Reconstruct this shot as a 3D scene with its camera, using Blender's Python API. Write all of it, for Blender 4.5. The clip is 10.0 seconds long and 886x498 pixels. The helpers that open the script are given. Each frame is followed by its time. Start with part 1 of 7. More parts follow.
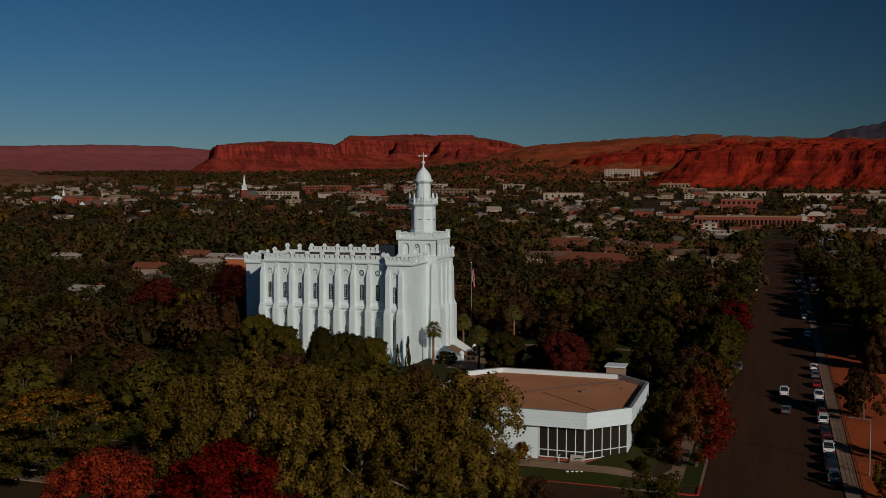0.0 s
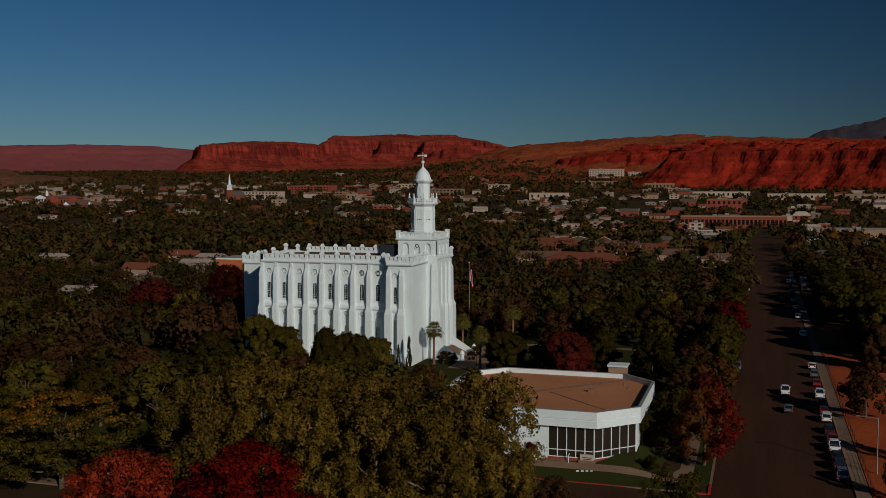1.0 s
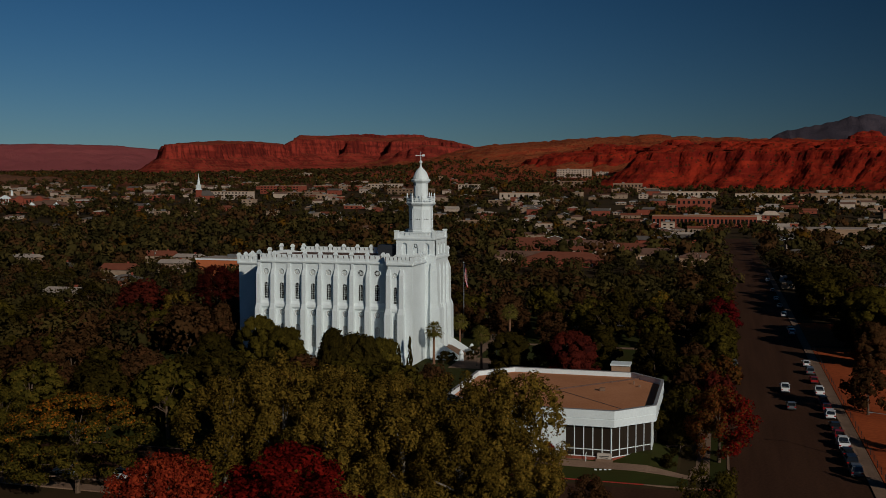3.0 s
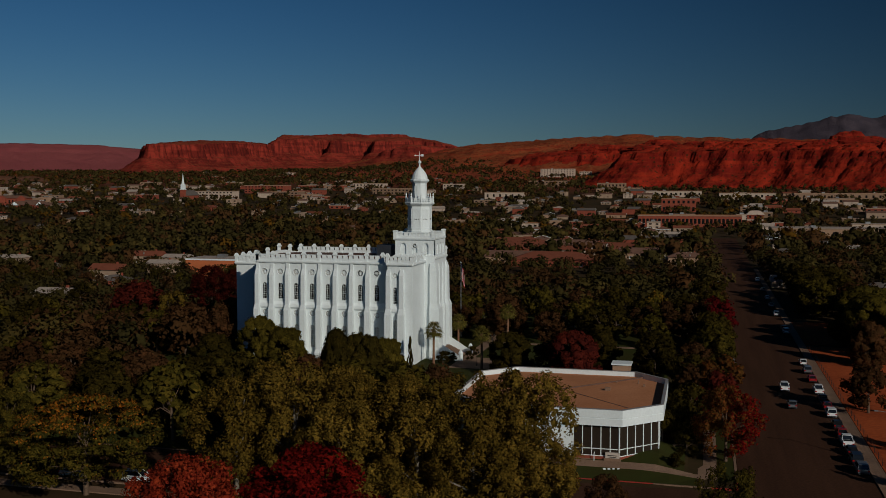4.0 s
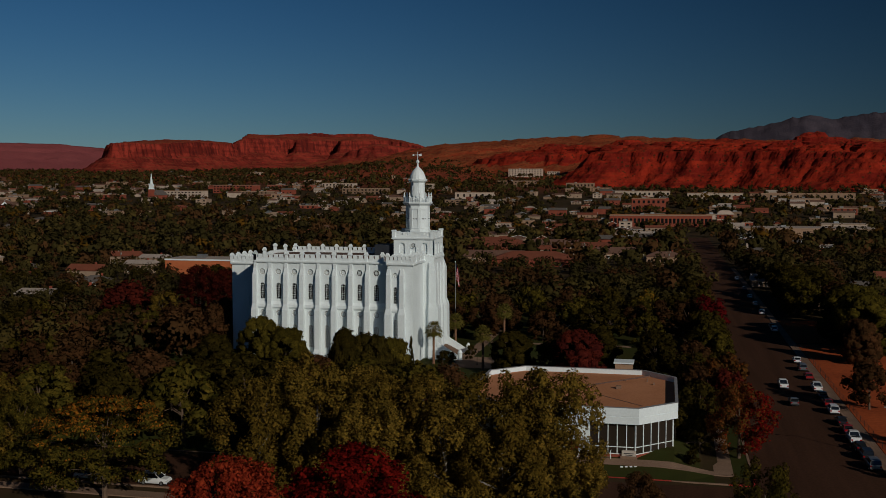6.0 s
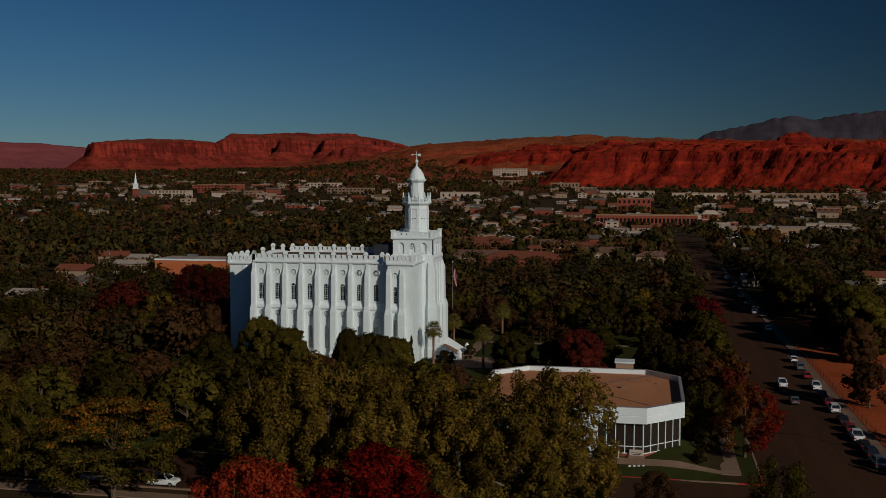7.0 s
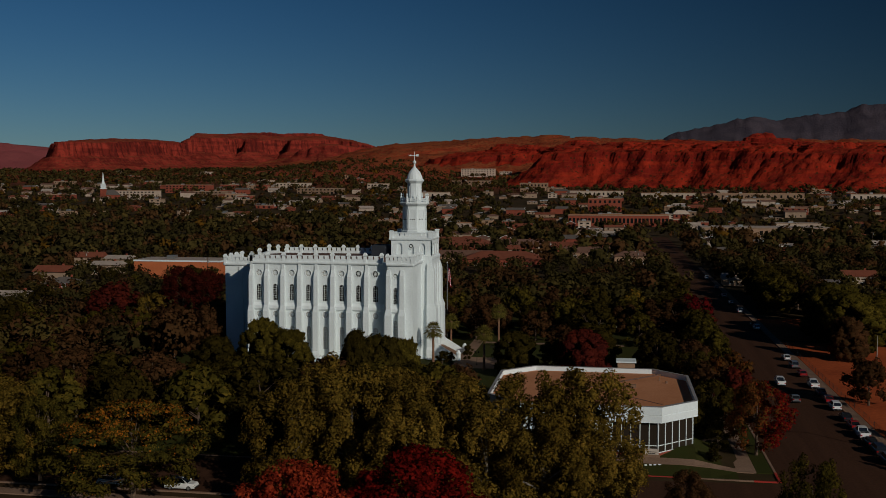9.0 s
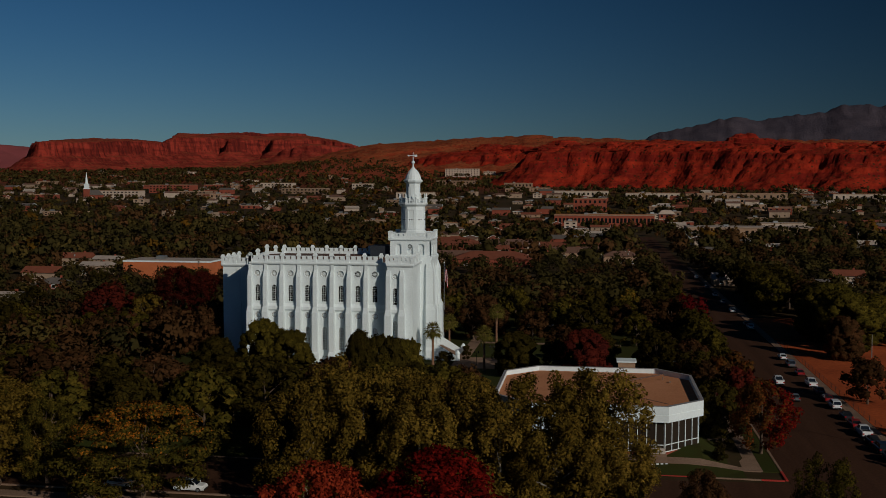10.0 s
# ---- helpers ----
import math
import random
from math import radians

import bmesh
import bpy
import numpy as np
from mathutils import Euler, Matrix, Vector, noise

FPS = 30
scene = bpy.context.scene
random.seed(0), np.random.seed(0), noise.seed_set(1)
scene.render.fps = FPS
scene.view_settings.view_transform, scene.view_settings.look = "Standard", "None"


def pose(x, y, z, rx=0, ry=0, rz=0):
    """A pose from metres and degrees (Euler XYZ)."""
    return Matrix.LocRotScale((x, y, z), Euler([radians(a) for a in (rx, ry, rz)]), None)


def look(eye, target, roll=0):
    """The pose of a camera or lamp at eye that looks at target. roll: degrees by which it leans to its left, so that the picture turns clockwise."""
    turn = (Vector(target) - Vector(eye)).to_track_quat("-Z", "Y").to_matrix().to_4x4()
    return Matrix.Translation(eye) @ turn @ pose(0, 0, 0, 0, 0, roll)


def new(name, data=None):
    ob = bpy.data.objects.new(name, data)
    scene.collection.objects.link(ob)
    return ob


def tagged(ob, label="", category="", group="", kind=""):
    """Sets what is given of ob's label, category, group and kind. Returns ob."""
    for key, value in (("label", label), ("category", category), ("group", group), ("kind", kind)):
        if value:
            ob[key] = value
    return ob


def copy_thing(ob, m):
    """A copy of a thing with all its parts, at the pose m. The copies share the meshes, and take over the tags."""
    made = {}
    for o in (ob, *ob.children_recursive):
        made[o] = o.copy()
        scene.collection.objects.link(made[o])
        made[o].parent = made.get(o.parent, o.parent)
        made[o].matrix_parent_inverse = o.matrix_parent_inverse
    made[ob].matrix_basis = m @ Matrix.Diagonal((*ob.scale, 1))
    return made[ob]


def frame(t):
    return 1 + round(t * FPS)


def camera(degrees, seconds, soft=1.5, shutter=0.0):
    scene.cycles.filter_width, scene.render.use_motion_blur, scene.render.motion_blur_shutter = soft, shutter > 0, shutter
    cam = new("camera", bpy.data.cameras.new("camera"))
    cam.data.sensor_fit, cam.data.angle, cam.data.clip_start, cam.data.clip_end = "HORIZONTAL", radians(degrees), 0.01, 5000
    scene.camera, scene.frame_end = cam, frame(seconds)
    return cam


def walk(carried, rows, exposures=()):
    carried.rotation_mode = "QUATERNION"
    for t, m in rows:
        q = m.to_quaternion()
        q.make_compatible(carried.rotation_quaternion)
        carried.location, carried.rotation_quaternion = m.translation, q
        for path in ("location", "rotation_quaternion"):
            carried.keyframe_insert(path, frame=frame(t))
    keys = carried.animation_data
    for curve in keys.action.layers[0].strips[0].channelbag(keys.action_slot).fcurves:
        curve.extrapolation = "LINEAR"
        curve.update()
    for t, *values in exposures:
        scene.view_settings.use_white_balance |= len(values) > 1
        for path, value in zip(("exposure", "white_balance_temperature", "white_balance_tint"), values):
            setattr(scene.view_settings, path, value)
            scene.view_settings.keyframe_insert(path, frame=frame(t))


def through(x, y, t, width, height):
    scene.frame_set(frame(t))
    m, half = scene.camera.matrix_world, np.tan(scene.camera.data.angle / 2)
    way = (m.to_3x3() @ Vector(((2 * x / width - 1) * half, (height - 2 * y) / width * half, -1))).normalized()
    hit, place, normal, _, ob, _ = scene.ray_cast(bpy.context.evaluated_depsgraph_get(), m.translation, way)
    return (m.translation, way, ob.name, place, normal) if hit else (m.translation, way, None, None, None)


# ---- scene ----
cam = camera(47.6, 10.0, soft=0.8)
PATH = [
    (0, (93.203, -227.485, 46.147), (92.569, -225.593, 46.018), -0.1),
    (1, (89.106, -228.628, 46.116), (88.504, -226.725, 45.987), -0.1),
    (2.5, (82.975, -230.257, 46.074), (82.423, -228.339, 45.945), -0.1),
    (4, (76.899, -231.872, 46.173), (76.398, -229.941, 46.043), -0.1),
    (5, (72.731, -232.961, 46.111), (72.264, -231.02, 45.981), -0.1),
    (7, (64.556, -234.747, 46.174), (64.157, -232.792, 46.043), -0.0),
    (8.5, (58.382, -235.922, 46.266), (58.034, -233.956, 46.135), -0.0),
    (10, (52.263, -237.117, 46.408), (51.967, -235.143, 46.277), -0.0),
]
walk(cam, [(t, look(eye, target, roll)) for t, eye, target, roll in PATH],
     exposures=[(0, -1.28, 6700, 10), (5, -1.30, 6700, 10), (10, -1.35, 6700, 10)])

# ---- world and sun ----
SUN_AZ, SUN_EL = radians(135.0), radians(23.0)
world = bpy.data.worlds.new("sky_world")
scene.world = world
world.use_nodes = True
wn, wl = world.node_tree.nodes, world.node_tree.links
wn.clear()
w_out = wn.new("ShaderNodeOutputWorld")
w_bg = wn.new("ShaderNodeBackground")
w_sky = wn.new("ShaderNodeTexSky")
w_sky.sky_type = "NISHITA"
w_sky.sun_disc = False
w_sky.sun_elevation, w_sky.sun_rotation = SUN_EL, SUN_AZ
w_sky.altitude = 900.0
w_sky.air_density, w_sky.dust_density, w_sky.ozone_density = 1.0, 0.35, 2.2
w_tint = wn.new("ShaderNodeMix")
w_tint.data_type, w_tint.blend_type = "RGBA", "MULTIPLY"
w_tint.inputs[0].default_value = 1.0
w_tint.inputs[7].default_value = (0.555, 0.79, 1.05, 1)
wl.new(w_sky.outputs[0], w_tint.inputs[6])
w_sat = wn.new("ShaderNodeHueSaturation")
w_sat.inputs["Saturation"].default_value = 1.14
wl.new(w_tint.outputs[2], w_sat.inputs["Color"])
# a polarising filter: the sky darkens towards a right angle from the sun
w_tc, w_dot, w_pow, w_pol = wn.new("ShaderNodeTexCoord"), wn.new("ShaderNodeVectorMath"), wn.new("ShaderNodeMath"), wn.new("ShaderNodeMapRange")
w_dot.operation, w_pow.operation = "DOT_PRODUCT", "POWER"
w_dot.inputs[1].default_value = (math.cos(SUN_EL) * math.sin(SUN_AZ), math.cos(SUN_EL) * math.cos(SUN_AZ), math.sin(SUN_EL))
w_pow.inputs[1].default_value = 2.0
w_pol.inputs[3].default_value, w_pol.inputs[4].default_value = 0.10, 1.0
wl.new(w_tc.outputs["Generated"], w_dot.inputs[0])
wl.new(w_dot.outputs["Value"], w_pow.inputs[0])
wl.new(w_pow.outputs[0], w_pol.inputs[0])
w_mul = wn.new("ShaderNodeVectorMath")
w_mul.operation = "SCALE"
wl.new(w_sat.outputs[0], w_mul.inputs[0])
wl.new(w_pol.outputs[0], w_mul.inputs["Scale"])
wl.new(w_mul.outputs[0], w_bg.inputs[0])
wl.new(w_bg.outputs[0], w_out.inputs[0])
w_bg.inputs[1].default_value = 0.078

sun_data = bpy.data.lights.new("sun", "SUN")
sun_data.energy, sun_data.angle, sun_data.color = 5.0, radians(0.5), (1.0, 0.965, 0.875)
sun = new("sun", sun_data)
sun.matrix_world = look(
    (300 * math.sin(SUN_AZ), 300 * math.cos(SUN_AZ), 300 * math.tan(SUN_EL)), (0, 0, 0))


# ---- materials ----
def surf(name, base, other=None, rough=0.85, big=0.05, fine=1.5, bump=0.15, metal=0.0, rand=0.0, spec=0.3, amount=1.0):
    """A surface whose colour wanders between two tones at two scales, with fine relief."""
    m = bpy.data.materials.new(name)
    m.use_nodes = True
    n, l = m.node_tree.nodes, m.node_tree.links
    b = n["Principled BSDF"]
    b.inputs["Roughness"].default_value = rough
    b.inputs["Metallic"].default_value = metal
    b.inputs["Specular IOR Level"].default_value = spec
    other = other or tuple(c * 0.72 for c in base)
    tc = n.new("ShaderNodeTexCoord")
    n1, n2 = n.new("ShaderNodeTexNoise"), n.new("ShaderNodeTexNoise")
    n1.inputs["Scale"].default_value, n1.inputs["Detail"].default_value = big, 5
    n2.inputs["Scale"].default_value, n2.inputs["Detail"].default_value = fine, 4
    l.new(tc.outputs["Object"], n1.inputs[0])
    l.new(tc.outputs["Object"], n2.inputs[0])
    add = n.new("ShaderNodeMath")
    add.operation = "ADD"
    l.new(n1.outputs[0], add.inputs[0])
    l.new(n2.outputs[0], add.inputs[1])
    rng = n.new("ShaderNodeMapRange")
    rng.inputs[1].default_value, rng.inputs[2].default_value = 0.72, 1.28
    rng.inputs[3].default_value, rng.inputs[4].default_value = 0.0, amount
    l.new(add.outputs[0], rng.inputs[0])
    mix = n.new("ShaderNodeMix")
    mix.data_type = "RGBA"
    mix.inputs[6].default_value, mix.inputs[7].default_value = (*base, 1), (*other, 1)
    l.new(rng.outputs[0], mix.inputs[0])
    out = mix.outputs[2]
    if rand:
        info, hsv, rr = n.new("ShaderNodeObjectInfo"), n.new("ShaderNodeHueSaturation"), n.new("ShaderNodeMapRange")
        rr.inputs[3].default_value, rr.inputs[4].default_value = 1 - rand, 1 + rand
        l.new(info.outputs["Random"], rr.inputs[0])
        l.new(rr.outputs[0], hsv.inputs["Value"])
        l.new(out, hsv.inputs["Color"])
        out = hsv.outputs[0]
    l.new(out, b.inputs["Base Color"])
    if bump:
        bp = n.new("ShaderNodeBump")
        bp.inputs["Strength"].default_value = bump
        l.new(n2.outputs[0], bp.inputs["Height"])
        l.new(bp.outputs[0], b.inputs["Normal"])
    return m


def leaf_mat(name, a, b2, c, through=0.3, own=0.45, patch=0.35, spray=3.2):
    """Foliage: each leaf clump takes a tone of its own between three, and lets some light through."""
    m = bpy.data.materials.new(name)
    m.use_nodes = True
    n, l = m.node_tree.nodes, m.node_tree.links
    n.remove(n["Principled BSDF"])
    geo, info = n.new("ShaderNodeNewGeometry"), n.new("ShaderNodeObjectInfo")
    tc, nz = n.new("ShaderNodeTexCoord"), n.new("ShaderNodeTexNoise")
    nz.inputs["Scale"].default_value = patch
    l.new(tc.outputs["Object"], nz.inputs[0])
    s = n.new("ShaderNodeMath")
    s.operation = "MULTIPLY_ADD"
    s.inputs[1].default_value = own
    l.new(geo.outputs["Random Per Island"], s.inputs[0])
    s2 = n.new("ShaderNodeMath")
    s2.operation = "MULTIPLY_ADD"
    s2.inputs[1].default_value, s2.inputs[2].default_value = 0.95 - own, 0.02 - 0.16 * own
    l.new(nz.outputs[0], s2.inputs[0])
    l.new(s2.outputs[0], s.inputs[2])
    ramp = n.new("ShaderNodeValToRGB")
    ramp.color_ramp.elements[0].position, ramp.color_ramp.elements[0].color = 0.1, (*a, 1)
    ramp.color_ramp.elements[1].position, ramp.color_ramp.elements[1].color = 0.75, (*c, 1)
    e = ramp.color_ramp.elements.new(0.45)
    e.color = (*b2, 1)
    l.new(s.outputs[0], ramp.inputs[0])
    hsv, rr = n.new("ShaderNodeHueSaturation"), n.new("ShaderNodeMapRange")
    rr.inputs[3].default_value, rr.inputs[4].default_value = 0.75, 1.25
    l.new(info.outputs["Random"], rr.inputs[0])
    l.new(rr.outputs[0], hsv.inputs["Value"])
    l.new(ramp.outputs[0], hsv.inputs["Color"])
    d, t, mx = n.new("ShaderNodeBsdfDiffuse"), n.new("ShaderNodeBsdfTranslucent"), n.new("ShaderNodeMixShader")
    mx.inputs[0].default_value = through
    l.new(hsv.outputs[0], d.inputs[0])
    l.new(hsv.outputs[0], t.inputs[0])
    l.new(d.outputs[0], mx.inputs[1])
    l.new(t.outputs[0], mx.inputs[2])
    fine, bp = n.new("ShaderNodeTexNoise"), n.new("ShaderNodeBump")
    fine.inputs["Scale"].default_value, fine.inputs["Detail"].default_value = spray, 3.0
    l.new(tc.outputs["Object"], fine.inputs[0])
    bp.inputs["Strength"].default_value, bp.inputs["Distance"].default_value = 0.5 if spray > 2 else 0.35, 0.5 / spray
    l.new(fine.outputs[0], bp.inputs["Height"])
    l.new(bp.outputs[0], d.inputs["Normal"])
    fv = n.new("ShaderNodeMapRange")
    fv.inputs[1].default_value, fv.inputs[2].default_value, fv.inputs[3].default_value, fv.inputs[4].default_value = 0.3, 0.7, *((0.78, 1.2) if spray > 2 else (0.88, 1.12))
    l.new(fine.outputs[0], fv.inputs[0])
    vm = n.new("ShaderNodeMath")
    vm.operation = "MULTIPLY"
    l.new(rr.outputs[0], vm.inputs[0])
    l.new(fv.outputs[0], vm.inputs[1])
    l.new(vm.outputs[0], hsv.inputs["Value"])
    if spray > 2:
        gap, hole, cut = n.new("ShaderNodeTexNoise"), n.new("ShaderNodeMath"), n.new("ShaderNodeMixShader")
        gap.inputs["Scale"].default_value, gap.inputs["Detail"].default_value = spray * 1.25, 2.0
        l.new(tc.outputs["Object"], gap.inputs[0])
        hole.operation = "GREATER_THAN"
        hole.inputs[1].default_value = 0.60
        l.new(gap.outputs[0], hole.inputs[0])
        l.new(hole.outputs[0], cut.inputs[0])
        l.new(mx.outputs[0], cut.inputs[1])
        l.new(n.new("ShaderNodeBsdfTransparent").outputs[0], cut.inputs[2])
        mx = cut
    l.new(mx.outputs[0], n["Material Output"].inputs[0])
    return m


def rock_mat(name, light, dark, top, band=0.09, top_from=0.75, stain_shade=0.32, scrub=0.0, streak=0.92):
    """Layered desert rock: beds by height, stains by noise, varnish and painted crack shade on steep walls, and soil
    with scrub where it lies flat.
    """
    m = bpy.data.materials.new(name)
    m.use_nodes = True
    n, l = m.node_tree.nodes, m.node_tree.links
    b = n["Principled BSDF"]
    b.inputs["Roughness"].default_value = 0.95
    b.inputs["Specular IOR Level"].default_value = 0.05
    tc, mp = n.new("ShaderNodeTexCoord"), n.new("ShaderNodeMapping")
    mp.inputs["Scale"].default_value = (0.006, 0.006, band)
    l.new(tc.outputs["Object"], mp.inputs[0])
    n1, n2, n3 = (n.new("ShaderNodeTexNoise") for _ in range(3))
    n1.inputs["Scale"].default_value, n1.inputs["Detail"].default_value = 1.0, 6
    n2.inputs["Scale"].default_value, n2.inputs["Detail"].default_value = 0.02, 8
    n3.inputs["Scale"].default_value, n3.inputs["Detail"].default_value = 0.12, 6
    l.new(mp.outputs[0], n1.inputs[0])
    l.new(tc.outputs["Object"], n2.inputs[0])
    l.new(tc.outputs["Object"], n3.inputs[0])
    add = n.new("ShaderNodeMath")
    add.operation = "ADD"
    l.new(n1.outputs[0], add.inputs[0])
    l.new(n2.outputs[0], add.inputs[1])
    rng = n.new("ShaderNodeMapRange")
    rng.inputs[1].default_value, rng.inputs[2].default_value = 0.90, 1.10
    l.new(add.outputs[0], rng.inputs[0])
    mix = n.new("ShaderNodeMix")
    mix.data_type = "RGBA"
    mix.inputs[6].default_value, mix.inputs[7].default_value = (*light, 1), (*dark, 1)
    l.new(rng.outputs[0], mix.inputs[0])
    geo, sep = n.new("ShaderNodeNewGeometry"), n.new("ShaderNodeSeparateXYZ")
    l.new(geo.outputs["True Normal"], sep.inputs[0])
    fr = n.new("ShaderNodeMapRange")
    fr.inputs[1].default_value, fr.inputs[2].default_value = top_from, top_from + 0.2
    l.new(sep.outputs[2], fr.inputs[0])
    spot = n.new("ShaderNodeMapRange")
    spot.inputs[1].default_value, spot.inputs[2].default_value = 0.35, 0.6
    l.new(n3.outputs[0], spot.inputs[0])
    mul = n.new("ShaderNodeMath")
    mul.operation = "MULTIPLY"
    l.new(fr.outputs[0], mul.inputs[0])
    l.new(spot.outputs[0], mul.inputs[1])
    mix2 = n.new("ShaderNodeMix")
    mix2.data_type = "RGBA"
    mix2.inputs[7].default_value = (*top, 1)
    l.new(mul.outputs[0], mix2.inputs[0])
    # Dark upright streaks: desert varnish, and the shade of cracks painted into the colour
    mp2, n4, st = n.new("ShaderNodeMapping"), n.new("ShaderNodeTexNoise"), n.new("ShaderNodeMapRange")
    mp2.inputs["Scale"].default_value = (0.085, 0.085, 0.006)
    n4.inputs["Scale"].default_value, n4.inputs["Detail"].default_value = 1.0, 5
    l.new(tc.outputs["Object"], mp2.inputs[0])
    l.new(mp2.outputs[0], n4.inputs[0])
    st.inputs[1].default_value, st.inputs[2].default_value, st.inputs[4].default_value = 0.47, 0.60, streak
    l.new(n4.outputs[0], st.inputs[0])
    steep, varnish_shade = n.new("ShaderNodeMapRange"), n.new("ShaderNodeMath")
    steep.inputs[1].default_value, steep.inputs[2].default_value, steep.inputs[3].default_value, steep.inputs[4].default_value = 0.35, 0.75, 1.0, 0.22
    l.new(sep.outputs[2], steep.inputs[0])
    varnish_shade.operation = "MULTIPLY"
    l.new(st.outputs[0], varnish_shade.inputs[0])
    l.new(steep.outputs[0], varnish_shade.inputs[1])
    mix3 = n.new("ShaderNodeMix")
    mix3.data_type = "RGBA"
    mix3.inputs[7].default_value = (dark[0] * stain_shade, dark[1] * (stain_shade + 0.1), dark[2] * min(1.0, stain_shade + 0.28), 1)
    l.new(varnish_shade.outputs[0], mix3.inputs[0])
    l.new(mix.outputs[2], mix3.inputs[6])
    l.new(mix3.outputs[2], mix2.inputs[6])
    out = mix2.outputs[2]
    if scrub:
        vor, dot, mix4 = n.new("ShaderNodeTexVoronoi"), n.new("ShaderNodeMapRange"), n.new("ShaderNodeMix")
        vor.inputs["Scale"].default_value = 0.11
        l.new(tc.outputs["Object"], vor.inputs["Vector"])
        dot.inputs[1].default_value, dot.inputs[2].default_value, dot.inputs[3].default_value, dot.inputs[4].default_value = 0.16, 0.30, scrub, 0.0
        l.new(vor.outputs["Distance"], dot.inputs[0])
        mix4.data_type = "RGBA"
        mix4.inputs[7].default_value = (0.032, 0.022, 0.009, 1)
        l.new(dot.outputs[0], mix4.inputs[0])
        l.new(out, mix4.inputs[6])
        out = mix4.outputs[2]
    l.new(out, b.inputs["Base Color"])
    bp = n.new("ShaderNodeBump")
    bp.inputs["Strength"].default_value, bp.inputs["Distance"].default_value = 0.9, 4.0
    l.new(n3.outputs[0], bp.inputs["Height"])
    l.new(bp.outputs[0], b.inputs["Normal"])
    return m


def glass_mat(name, tint=(0.02, 0.025, 0.03), rough=0.05):
    m = bpy.data.materials.new(name)
    m.use_nodes = True
    b = m.node_tree.nodes["Principled BSDF"]
    b.inputs["Base Color"].default_value = (*tint, 1)
    b.inputs["Roughness"].default_value = rough
    b.inputs["Specular IOR Level"].default_value = 0.5
    return m


M_WHITE = surf("white_stucco", (0.76, 0.81, 0.81), (0.66, 0.71, 0.71), 0.8, 0.25, 3.0, 0.08)
M_TRIM = surf("white_trim", (0.78, 0.83, 0.83), (0.70, 0.75, 0.75), 0.6, 0.4, 4.0, 0.04)
M_ROOF_T = surf("brown_roofing", (0.16, 0.085, 0.06), (0.11, 0.06, 0.045), 0.9, 0.1, 2.0, 0.2)
M_SLATE = surf("dark_roofing", (0.03, 0.035, 0.045), None, 0.7, 0.3, 2.0, 0.1)
M_GLASS = glass_mat("window_glass", (0.012, 0.011, 0.010), 0.15)
M_BRONZE = glass_mat("bronze_glass", (0.03, 0.022, 0.016), 0.08)
M_DARK = surf("dark_metal", (0.03, 0.03, 0.03), None, 0.5, 1.0, 8.0, 0.05, 0.4)
M_STEEL = surf("galvanised_steel", (0.45, 0.45, 0.44), None, 0.45, 1.0, 8.0, 0.05, 0.8)
M_GRAVEL = surf("gravel_roof", (0.53, 0.23, 0.115), (0.42, 0.17, 0.08), 0.95, 0.12, 3.0, 0.35, spec=0.06)
M_ASPHALT = surf("asphalt", (0.074, 0.033, 0.0185), (0.042, 0.0185, 0.0105), 0.92, 0.06, 2.5, 0.2, spec=0.06)
a_n, a_l = M_ASPHALT.node_tree.nodes, M_ASPHALT.node_tree.links
a_map = a_n.new("ShaderNodeMapping")
a_map.inputs["Scale"].default_value = (7.0, 0.35, 1.0)
for a_link in list(a_l):
    if a_link.to_node.type == "TEX_NOISE" and abs(a_link.to_node.inputs["Scale"].default_value - 0.06) < 1e-4 and a_link.from_node.type == "TEX_COORD":
        a_l.new(a_link.from_socket, a_map.inputs[0])
        a_l.new(a_map.outputs[0], a_link.to_node.inputs[0])
        break
M_CONC = surf("concrete", (0.27, 0.17, 0.115), (0.18, 0.11, 0.075), 0.9, 0.3, 4.0, 0.15, spec=0.06)
M_REDKERB = surf("red_kerb_paint", (0.45, 0.03, 0.02), (0.30, 0.03, 0.02), 0.7, 0.8, 6.0, 0.1)
M_LAWN = surf("lawn", (0.030, 0.038, 0.008), (0.038, 0.032, 0.008), 0.95, 0.15, 6.0, 0.5, spec=0.06)
M_DIRT = surf("red_dirt", (0.42, 0.088, 0.027), (0.25, 0.050, 0.017), 0.95, 0.08, 1.2, 0.4, spec=0.06)
M_GROUND = surf("town_ground", (0.060, 0.034, 0.017), (0.034, 0.026, 0.010), 0.95, 0.02, 0.25, 0.4, spec=0.06)
M_BARK = surf("bark", (0.15, 0.095, 0.06), (0.075, 0.048, 0.032), 0.95, 1.0, 6.0, 0.5)
M_PALEBARK = surf("pale_bark", (0.24, 0.20, 0.155), (0.12, 0.095, 0.07), 0.9, 0.7, 4.0, 0.3)
M_BRICK = surf("red_brick", (0.30, 0.068, 0.036), (0.21, 0.048, 0.028), 0.9, 0.2, 3.0, 0.2)
M_TAN = surf("tan_stucco", (0.33, 0.20, 0.125), (0.25, 0.15, 0.095), 0.9, 0.2, 3.0, 0.1, rand=0.3)
M_ROCK = rock_mat("red_sandstone", (0.33, 0.026, 0.011), (0.19, 0.014, 0.008), (0.25, 0.030, 0.012), scrub=0.75, streak=0.35)
# Bluer copy of the red sandstone: aerial haze is mixed into its base colours
M_ROCKHAZE = rock_mat("far_red_sandstone", (0.28, 0.034, 0.021), (0.15, 0.018, 0.012), (0.24, 0.056, 0.026), scrub=0.35, streak=0.6)
